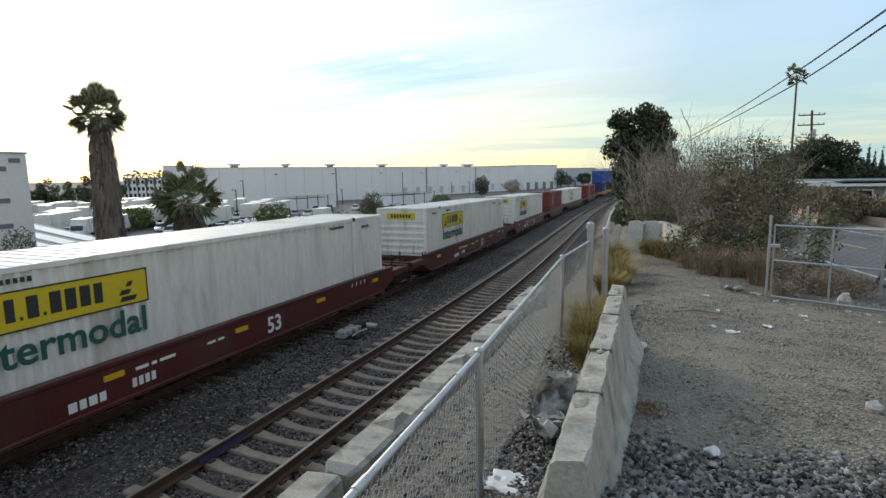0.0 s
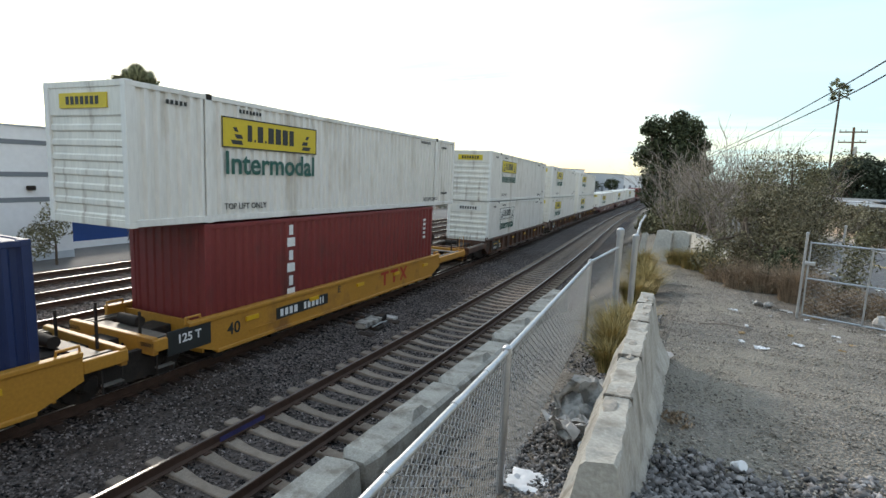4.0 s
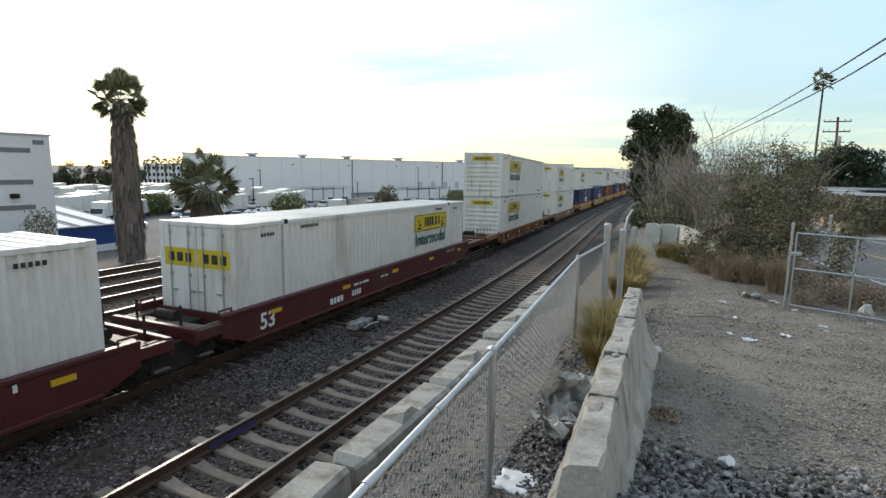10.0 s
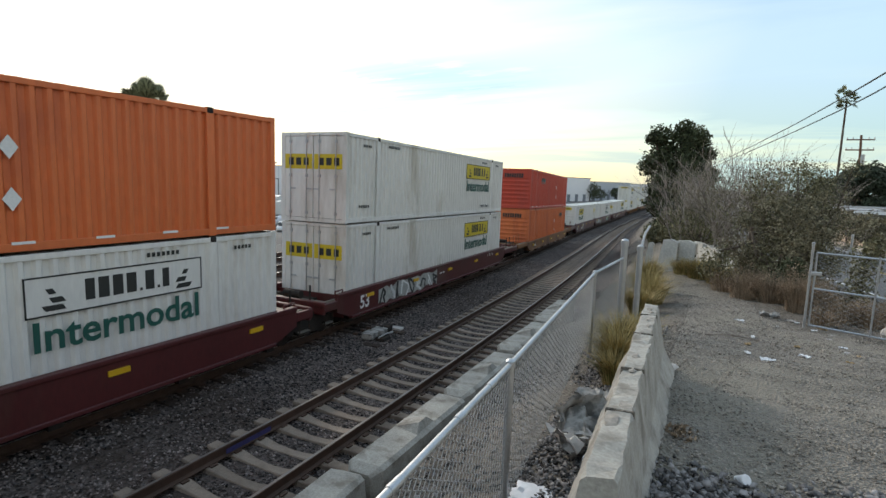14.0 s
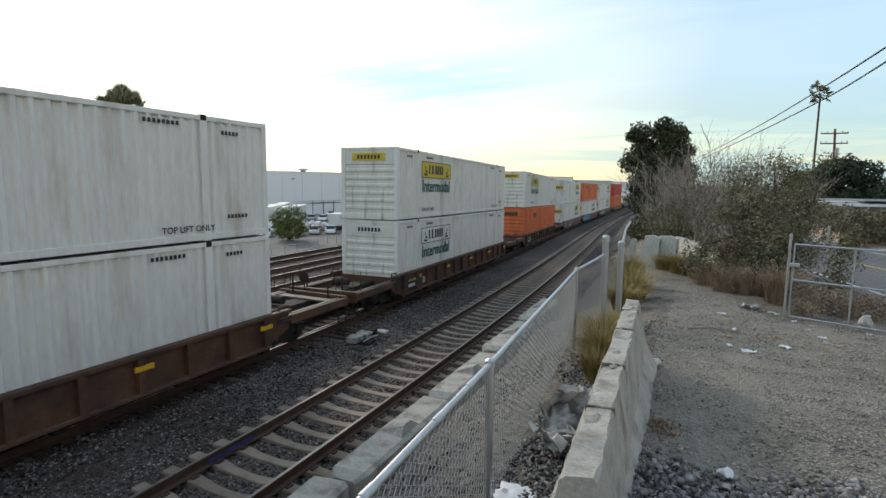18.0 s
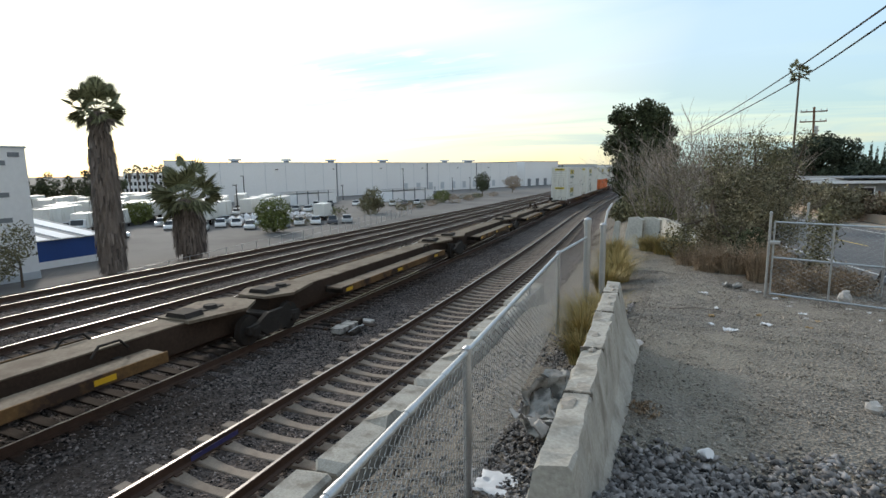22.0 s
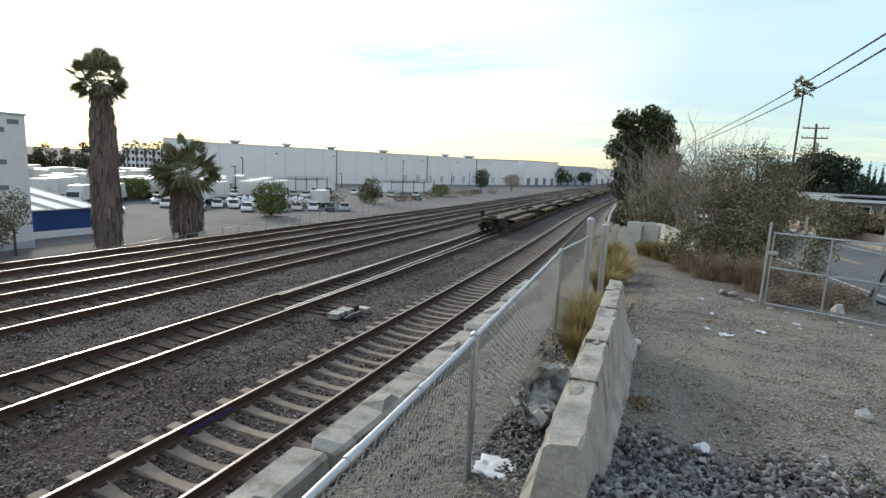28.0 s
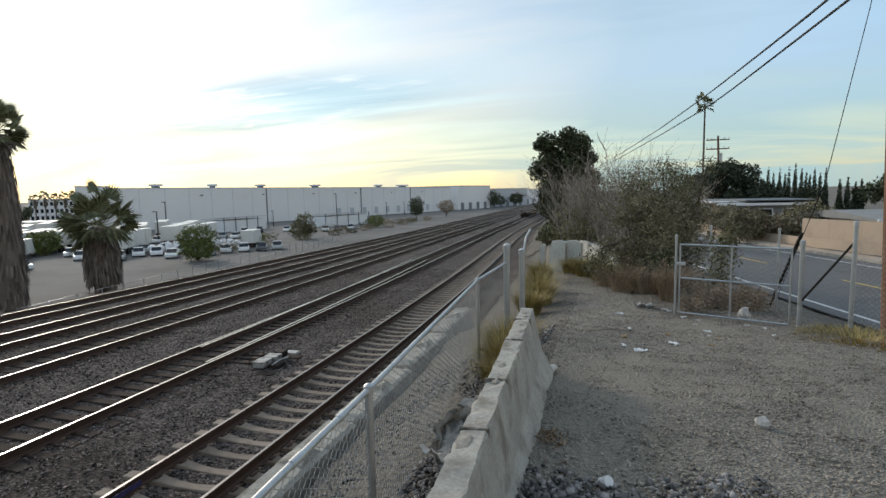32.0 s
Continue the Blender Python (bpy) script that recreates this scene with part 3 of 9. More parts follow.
def build_ground():
    xs = sorted(set(np.round(np.concatenate([
        [-4000, -2500, -1500, -900, -600, -420, -300, -220, -160, -120, -90, -75, -65],
        np.arange(-60, -28, 2.0), np.arange(-28, -24, 0.4), np.arange(-24, -4.5, 0.7), np.arange(-4.4, 0.4, 0.16), np.arange(0.4, 8, 0.45),
        np.arange(8, 30, 1.0), [32, 36, 42, 50, 65, 90, 130, 200, 320, 500, 900, 1500, 2500, 4000]]), 3)))
    ys = sorted(set(np.round(np.concatenate([
        [-800, -300, -120, -60, -30, -15, -8], np.arange(-4, 20, 0.4), np.arange(20, 60, 1.2), np.arange(60, 130, 3.0),
        [135, 145, 160, 180, 210, 250, 320, 420, 600, 900, 1400, 2200, 4500]]), 3)))
    rows = []
    for y in ys:
        row = []
        for x in xs:
            z = ground_z(x, y)
            u = x - float(bend_x(y))
            if abs(x) < 40 and -5 < y < 120:
                rough = 0.035 if u < -3.6 else 0.06
                z += rough * noise.noise(Vector((x * 0.9, y * 0.9, 0))) + 0.5 * rough * noise.noise(Vector((x * 2.7, y * 2.7, 5)))
            row.append((x, y, z))
        rows.append(row)
    g = Geo().grid(rows)
    w = len(xs) - 1
    s = []
    for j in range(len(ys) - 1):
        for i in range(w):
            x, y = (xs[i] + xs[i + 1]) / 2, (ys[j] + ys[j + 1]) / 2
            u = x - float(bend_x(y))
            wob = 0.5 * noise.noise(Vector((x * 0.5, y * 0.5, 9)))
            if u < -36:
                k = 3
            elif u < -25.6:
                k = 1
            elif u < -3.3:
                k = 0
            elif x < -0.36 and y < 15.5:
                k = 1
            elif y < 11.6 + wob + 0.25 * (3 - x) and x < 12 or (-0.9 + wob < u + 0.03 * y < 1.7 and y < 40):
                k = 2
            else:
                k = 1
            s.append(k)
    g.s = s
    ob = new("ground", g.mesh("ground", [M["ballast"], M["dirt"], M["gravel"], M["lot"]], True))
    tagged(ob, "ballast, bare soil, grey gravel and paved lots running to the horizon", "ground", kind="structure")


build_ground()


def build_road():
    """The two-lane road behind the gate, with its lines and low bank."""
    ys = [float(v) for v in np.concatenate([np.arange(-60, 0, 6), np.arange(0, 60, 2), np.arange(60, 150, 6), np.arange(150, 620, 40)])]
    strip = lambda a, b, up: Geo().grid([[(road_x(y) + a, y, road_z(y) + up), (road_x(y) + b, y, road_z(y) + up)] for y in ys])
    road = thing("road", "dark grey asphalt two-lane road with worn paint lines", "road", kind="structure", geo=strip(-0.5, 8.2, 0.03), mat=M["asphalt"])
    part("edge_line", strip(-0.05, 0.08, 0.036), M["paint_white"], road)
    part("far_line", strip(6.9, 7.02, 0.036), M["paint_white"], road)
    g = Geo()
    for y in np.arange(-60, 140, 9.0):
        g.grid([[(road_x(v) + 3.35, v, road_z(v) + 0.036), (road_x(v) + 3.47, v, road_z(v) + 0.036)] for v in (y, y + 1.5, y + 3.0)])
    part("centre_dashes", g, M["paint_yellow"], road)
    kerb = Geo()
    for a, b in zip(ys[:-1], ys[1:]):
        kerb.add([(road_x(y) + o, y, road_z(y) + h) for y in (a, b) for o, h in ((8.0, -0.1), (8.0, 0.16), (8.18, 0.17), (8.18, -0.1))],
                 [(0, 4, 5, 1), (1, 5, 6, 2), (2, 6, 7, 3)])
    part("kerb", kerb, M["concrete"], road, "pale concrete kerb")
    walk_g = strip(8.16, 9.6, 0.165)
    part("footway", walk_g, M["stucco"], road, "tan paved footway")


build_road()


# ---- railway tracks ----
RAIL_Y = [float(v) for v in np.concatenate([np.arange(-24, 60, 2), np.arange(60, 130, 5), np.arange(130, 520, 30)])]


def track_frame(cx, y):
    return cx + float(bend_x(y)), float(bend_z(y))


def rail_geo(cx, side, y_list):
    """Flat-bottom rail; slot 0 web and foot, slot 1 the polished running top."""
    prof = [(-0.075, -0.178), (0.075, -0.178), (0.075, -0.165), (0.012, -0.145), (0.012, -0.045), (0.036, -0.034), (0.036, -0.008), (0.026, 0.0),
            (-0.026, 0.0), (-0.036, -0.008), (-0.036, -0.034), (-0.012, -0.045), (-0.012, -0.145), (-0.075, -0.165)]
    n = len(prof)
    g = Geo()
    vs, fs, sl = [], [], []
    for y in y_list:
        x0, z0 = track_frame(cx, y)
        vs += [(x0 + side * GAUGE / 2 + p[0], y, z0 + p[1]) for p in prof]
    for k in range(len(y_list) - 1):
        for i in range(n):
            j = (i + 1) % n
            fs.append((k * n + i, k * n + j, k * n + n + j, k * n + n + i))
            sl.append(1 if i == 7 else 0)
    g.add(vs, fs)
    g.s = sl
    return g


def concrete_tie():
    """Concrete sleeper, waisted and dipped in the middle, with rail clips."""
    g = Geo()
    st = [(-1.295, 0.13, 0.0), (-0.95, 0.14, 0.01), (-0.62, 0.14, 0.012), (-0.3, 0.115, -0.03), (0, 0.105, -0.045), (0.3, 0.115, -0.03), (0.62, 0.14, 0.012), (0.95, 0.14, 0.01), (1.295, 0.13, 0.0)]
    vs = []
    for x, h, z in st:
        vs += [(x, -h, -0.2), (x, -h * 0.82, z - 0.012), (x, -h * 0.72, z), (x, h * 0.72, z), (x, h * 0.82, z - 0.012), (x, h, -0.2)]
    fs = []
    for k in range(len(st) - 1):
        for i in range(6):
            j = (i + 1) % 6
            fs.append((k * 6 + i, k * 6 + j, k * 6 + 6 + j, k * 6 + 6 + i))
    fs += [(5, 4, 3, 2, 1, 0), tuple(range(48, 54))]
    g.add(vs, fs)
    for sx in (-1, 1):
        for d in (-0.11, 0.11):
            g.box((sx * 0.754 + d - 0.03, -0.06, 0.0), (sx * 0.754 + d + 0.03, 0.06, 0.035), slot=1)
    return g


def wood_tie(seed):
    rng = random.Random(seed)
    g = Geo().box((-1.3 + rng.uniform(-0.05, 0.05), -0.115, -0.18), (1.3 + rng.uniform(-0.05, 0.05), 0.115, 0.0), 0.012)
    for sx in (-1, 1):
        g.box((sx * 0.754 - 0.17, -0.09, 0.0), (sx * 0.754 + 0.17, 0.09, 0.012), slot=1)
    return g


def build_tracks():
    names = ("track_1", "track_2", "track_3", "track_4", "track_5")
    cmesh = concrete_tie().mesh("tie", [M["concrete_tie"], M["rail"]])
    wmesh = [wood_tie(k).mesh("tie", [M["wood_tie"], M["rail"]]) for k in range(3)]
    for k, cx in enumerate(TRACKS):
        near = k == 0
        label = "single track on pale concrete sleepers in dark ballast" if near else "track with polished rails on dark timber sleepers"
        tr = thing(names[k], label, "railway track", kind="structure")
        for side in (-1, 1):
            part("rail", rail_geo(cx, side, RAIL_Y), [M["rail"], M["rail_head_dull" if near else "rail_head"]], tr, "rusty steel rail with a worn top" if near else "rusty steel rail with a polished top")
        step = 0.61 if near else 0.53
        rng = random.Random(40 + k)
        ys = np.arange(0.5, 118, step)
        split = 72 if near else (60 if k < 3 else 64)
        start = 1.0 if near else (4.0 if k == 1 else 7.0 + k * 1.5)
        far_v, far_f = [], []
        for i, y in enumerate(ys):
            if y < start:
                continue
            y = float(y) + rng.uniform(-0.03, 0.03)
            x0, z0 = track_frame(cx, y)
            turn = rng.uniform(-1.2, 1.2)
            if y < split:
                part("tie", cmesh if near else wmesh[i % 3], None, tr, at=pose(x0 + rng.uniform(-0.02, 0.02), y, z0 - (0.205 if near else 0.19), 0, 0, turn))
            else:
                a = len(far_v)
                z1 = z0 - 0.2
                far_v += [(x0 + sx * 1.29, y + sy * 0.11, z1 + sz) for sz in (-0.1, 0.005) for sy in (-1, 1) for sx in (-1, 1)]
                far_f += [tuple(a + q for q in f) for f in ((4, 5, 7, 6), (0, 1, 5, 4), (2, 6, 7, 3), (0, 4, 6, 2), (1, 3, 7, 5))]
        rest = part("far_ties", bulk("far_ties", far_v, far_f, M["concrete_tie"] if near else M["wood_tie"]), None, tr)
        tagged(rest, kind="stuff")
    # turnout: closure rails curving off the second track, and its switch machine
    t2 = thing("turnout", "switch rails lying inside the second track", "railway switch", kind="structure")
    for off0, off1, a, b in ((0.62, 0.10, 14.5, 44.0), (-0.62, -1.10, 16.0, 44.0)):
        prof_y = np.linspace(a, b, 16)
        g = Geo()
        pts = []
        for q, y in enumerate(prof_y):
            x0, z0 = track_frame(TRAIN_X, float(y))
            pts.append((x0 + off0 + (off1 - off0) * (q / 15.0) ** 1.4, float(y), z0))
        vs, fs, sl = [], [], []
        for p in pts:
            vs += [(p[0] + dx, p[1], p[2] + dz) for dx, dz in ((-0.05, -0.17), (0.05, -0.17), (0.03, -0.03), (0.03, -0.004), (-0.03, -0.004), (-0.03, -0.03))]
        for k in range(len(pts) - 1):
            for i in range(6):
                j = (i + 1) % 6
                fs.append((k * 6 + i, k * 6 + j, k * 6 + 6 + j, k * 6 + 6 + i))
                sl.append(1 if i == 3 else 0)
        g.add(vs, fs)
        g.s = sl
        part("switch_rail", g, [M["rail"], M["rail_head"]], t2)


build_tracks()


# ---- barriers, fences ----
def jersey_geo(length, h=0.81, base=0.30, top=0.068, seed=0):
    prof = [(-base, 0), (-base, 0.075), (-0.165, 0.33), (-top - 0.012, h - 0.02), (-top, h), (top, h), (top + 0.012, h - 0.02), (0.165, 0.33), (base, 0.075), (base, 0)]
    rng = random.Random(seed)
    ys = np.linspace(0, length, max(4, int(length / 0.12)))
    vs, fs = [], []
    n = len(prof)
    for k, y in enumerate(ys):
        for i, p in enumerate(prof):
            j = 0.010 if 3 <= i <= 6 else 0.006
            chip = 0.05 * max(0.0, noise.noise(Vector((y * 3.1, i * 0.9, seed))) - 0.12) if 3 <= i <= 6 else 0.0
            vs.append((p[0] * (1 - chip * 3) + rng.uniform(-j, j), float(y), p[1] - chip + (rng.uniform(-j, j) if i not in (0, 9) else 0)))
    for k in range(len(ys) - 1):
        for i in range(n):
            q = (i + 1) % n
            fs.append((k * n + i, k * n + q, k * n + n + q, k * n + n + i))
    fs += [tuple(range(n - 1, -1, -1)), tuple(range((len(ys) - 1) * n, len(ys) * n))]
    return Geo().add(vs, fs)


def build_barriers():
    # beside the path, buried to half its height in gravel; leans away from the track's line a little
    p0, p1 = Vector((-0.375, 2.62, 0)), Vector((-0.60, 7.2, 0))
    d = p1 - p0
    turn = math.degrees(math.atan2(-d.x, d.y))
    bar = thing("concrete_barrier", "weathered concrete road barrier half buried beside the gravel path", "barrier", pose(p0.x, p0.y, 3.1 - 0.81, 0, 0, turn))
    part("body", jersey_geo(d.length, seed=3), M["concrete"], bar)
    loop = [(0.03 + 0.055 * math.cos(a), -0.02 - 0.05 * abs(math.sin(a)), 0.40 + 0.06 * math.sin(a)) for a in [2 * math.pi * i / 14 for i in range(15)]]
    part("coupling_loop", Geo().tube(loop, 0.014, 7), M["brick_red"], bar, "rusty steel coupling loop", True)
    for y in (0.93, 1.86, 3.05, 3.95):
        part("joint_groove", Geo().box((-0.085, y - 0.012, 0.62), (0.085, y + 0.012, 0.818), 0.004), M["dirt"], bar, "dark joint across the top")
    rng = random.Random(15)
    for k in range(9):
        y = rng.uniform(0.1, d.length - 0.3)
        r = rng.uniform(0.03, 0.055)
        part("chipped_patch", Geo().blob((rng.uniform(-0.03, 0.03), y, 0.806), (r * 0.9, r * 2.2, 0.012), 9, 4, 0.7, k), M["gravel_stone"], bar, "patch of bare aggregate")
    # row of lower barriers between the near track and the bank
    x0 = -3.58
    for k in range(7):
        y = -3.2 + k * 3.0
        wide = Geo()
        L = 2.9
        prof = [(-0.30, 0), (-0.30, 0.1), (-0.24, 1.02), (-0.20, 1.06), (0.20, 1.06), (0.26, 1.02), (0.32, 0.1), (0.32, 0)]
        n = len(prof)
        ys = [0, 0.14, L / 2 - 0.3, L / 2 - 0.15, L / 2 + 0.15, L / 2 + 0.3, L - 0.14, L]
        ks = [0.62, 1, 1, 1, 1, 1, 1, 0.62]
        rng = random.Random(k)
        wide.add([(p[0] * c + rng.uniform(-0.004, 0.004), yy, p[1] * (1 if c == 1 else 0.93)) for yy, c in zip(ys, ks) for p in prof],
                 [(a * n + i, a * n + (i + 1) % n, a * n + n + (i + 1) % n, a * n + n + i) for a in range(7) for i in range(n)]
                 + [tuple(range(n - 1, -1, -1)), tuple(range(7 * n, 8 * n))])
        slope = 0.035
        b = thing("concrete_block", "pale concrete barrier block in a row beside the track", "barrier",
                  pose(x0 - slope * (y - 2) * 0.55 + rng.uniform(-0.04, 0.04), y, -0.04 + rng.uniform(-0.05, 0.03), rng.uniform(-0.8, 0.8), rng.uniform(-1.5, 1.5), 1.1 + rng.uniform(-1.0, 1.0)), group="barrier blocks beside the track", geo=wide, mat=M["concrete"])
        part("lifting_wedge", Geo().add([(-0.22, L * 0.44, 1.05), (0.2, L * 0.40, 1.05), (0.2, L * 0.60, 1.05), (-0.22, L * 0.56, 1.05), (0.14, L * 0.46, 1.17), (0.14, L * 0.54, 1.17)], [(0, 1, 4), (1, 2, 5, 4), (2, 3, 5), (3, 0, 4, 5), (3, 2, 1, 0)]), M["concrete"], b, "raised concrete wedge")


build_barriers()


def chain_link(a, b, z0a, z1a, z0b, z1b, pitch=0.06, r=0.0027):
    """Zigzag wires of a chain-link panel between two uprights (plan points a, b), bottom and top heights at each."""
    a, b = Vector(a), Vector(b)
    L = (b - a).length
    cols = int(L / pitch)
    vs, fs = [], []
    nrm = Vector((-(b - a).y, (b - a).x)).normalized()
    for c in range(cols):
        u0 = c / cols
        lo = z0a + (z0b - z0a) * u0
        hi = z1a + (z1b - z1a) * u0
        rows = max(2, int((hi - lo) / (pitch * 0.5)))
        prev = None
        for k in range(rows + 1):
            u = (c + (0.5 if (k + c) % 2 else -0.5)) / cols
            p = a + (b - a) * u
            o = 0.004 if (k + c) % 2 else -0.004
            q = (p.x + nrm.x * o, p.y + nrm.y * o, lo + (hi - lo) * k / rows)
            if prev is not None:
                n = len(vs)
                for w in (prev, q):
                    vs += [(w[0] - nrm.x * r, w[1] - nrm.y * r, w[2] - r * 0.7), (w[0] + nrm.x * r, w[1] + nrm.y * r, w[2] - r * 0.7), (w[0], w[1], w[2] + r * 1.2)]
                fs += [(n, n + 1, n + 4, n + 3), (n + 1, n + 2, n + 5, n + 4), (n + 2, n, n + 3, n + 5)]
            prev = q
    return bulk("wire_mesh", vs, fs, M["wire"])


def post_geo(h, r, cap=True):
    g = Geo().cyl((0, 0, -0.25), (0, 0, h), r, n=12)
    if cap:
        g.blob((0, 0, h), (r * 1.2, r * 1.2, r * 0.9), 10, 5)
        g.cyl((0, 0, h - r * 1.3), (0, 0, h - r * 0.1), r * 1.22, n=12)
    return g


def build_near_fence():
    fence = thing("chain_link_fence", "galvanised chain-link fence along the top of the bank", "fence")
    st = [(-1.02, -0.3, 1.86, 3.1), (-1.14, 1.6, 1.9, 3.1), (-1.29, 4.1, 1.92, 3.1), (-1.62, 9.2, 2.1, 3.12), (-1.39, 10.5, 2.05, 3.24)]
    for i, (x, y, lo, hi) in enumerate(st[:-1]):
        part("post", post_geo(hi - lo + 0.02, 0.03), M["galv"], fence, smooth=True, at=pose(x, y, lo))
    for (x0, y0, l0, h0), (x1, y1, l1, h1) in zip(st[:-1], st[1:]):
        part("top_rail", Geo().tube([(x0, y0, h0), (x1, y1, h1)], 0.021, 10), M["galv"], fence, smooth=True)
        part("wire_mesh", chain_link((x0, y0), (x1, y1), l0 + 0.03, h0, l1 + 0.03, h1), None, fence)
    part("end_post", post_geo(1.5, 0.055), M["galv"], fence, "thick galvanised end post", True, pose(-1.39, 10.52, 2.02))
    part("end_post", post_geo(1.4, 0.05), M["galv"], fence, smooth=True, at=pose(-1.16, 10.75, 2.02))
    part("barb_arm", Geo().tube([(-1.22, 11.2, 3.2), (-1.16, 11.3, 3.62), (-1.1, 11.42, 3.75)], 0.02, 8), M["galv"], fence, smooth=True)
    # couplings on the rail
    for k in (0.2, 0.55, 0.8):
        x, y = -1.14 + (-1.29 + 1.14) * k, 1.6 + 2.5 * k
        part("rail_sleeve", Geo().cyl((x + 0.002, y - 0.06, 3.1), (x - 0.002, y + 0.06, 3.1), 0.025, n=10), M["galv"], fence, smooth=True)


build_near_fence()


def build_gate():
    gate = thing("chain_link_gate", "closed galvanised chain-link gate with a cross bar", "gate")
    a, b = Vector((1.62, 12.5)), Vector((3.32, 11.62))
    z0, z1 = 2.02, 3.40
    P = lambda u, z: (a.x + (b.x - a.x) * u, a.y + (b.y - a.y) * u, z)
    for u in (0, 0.49, 1):
        part("upright", Geo().tube([P(u, z0 + 0.03), P(u, z1)], 0.017, 10), M["galv"], gate, smooth=True)
    for z in (z0 + 0.05, z0 + 0.72, z1 - 0.02):
        part("cross_bar", Geo().tube([P(0, z), P(1, z)], 0.016, 10), M["galv"], gate, smooth=True)
    part("wire_mesh", chain_link(a, b, z0 + 0.05, z1, z0 + 0.05, z1, 0.08, 0.0018), None, gate)
    part("latch", Geo().box((1.56, 12.44, 2.98), (1.72, 12.54, 3.04), 0.01), M["galv"], gate)
    fence = thing("roadside_fence", "chain-link fence with bare posts beside the road", "fence")
    posts = [(1.55, 12.52, 1.9, 3.55, 0.022), (3.5, 11.7, 1.75, 3.5, 0.038), (4.08, 11.1, 1.6, 3.85, 0.034), (3.75, 14.2, 1.4, 3.55, 0.024), (2.75, 16.4, 1.5, 3.5, 0.024),
             (2.0, 19.2, 1.3, 3.4, 0.024), (1.5, 22.5, 1.3, 3.4, 0.024), (4.6, 8.5, 1.75, 3.9, 0.034)]
    for x, y, lo, hi, r in posts:
        part("post", post_geo(hi - lo, r), M["galv"], fence, smooth=True, at=pose(x, y, lo))
    part("brace", Geo().tube([(3.5, 11.7, 2.45), (4.08, 11.1, 3.55)], 0.02, 8), M["undergear"], fence, smooth=True)
    part("wire_mesh", chain_link((3.5, 11.7), (4.08, 11.1), 1.85, 3.4, 1.75, 3.5, 0.08, 0.0011), None, fence)
    part("wire_mesh", chain_link((4.08, 11.1), (4.6, 8.5), 1.75, 3.6, 1.9, 3.7, 0.08, 0.0011), None, fence)
    part("wire_mesh", chain_link((3.75, 14.2), (2.75, 16.4), 1.55, 3.3, 1.55, 3.3, 0.09, 0.0012), None, fence)
    part("wire_mesh", chain_link((2.75, 16.4), (2.0, 19.2), 1.55, 3.3, 1.5, 3.3, 0.09, 0.0012), None, fence)


build_gate()


# ---- the freight train ----
SPEED = 22.4
START = -0.95  # shift of the whole train along the line
BOX_H = 2.896  # nine and a half feet


def corrugated(x, y0, y1, z0, z1, out, pitch=0.27, depth=0.06):
    """A vertical trapezoid-corrugated sheet on the plane x, from y0 to y1; out is +1 or -1."""
    n = max(1, int(round((y1 - y0) / pitch)))
    p = (y1 - y0) / n
    line = []
    for k in range(n):
        b = y0 + k * p
        line += [(b, 0.0), (b + p * 0.28, 0.0), (b + p * 0.46, -depth), (b + p * 0.82, -depth)]
    line.append((y1, 0.0))
    return Geo().grid([[(x + out * d, y, z) for y, d in line] for z in (z0, z1)])


CONTAINERS = {}


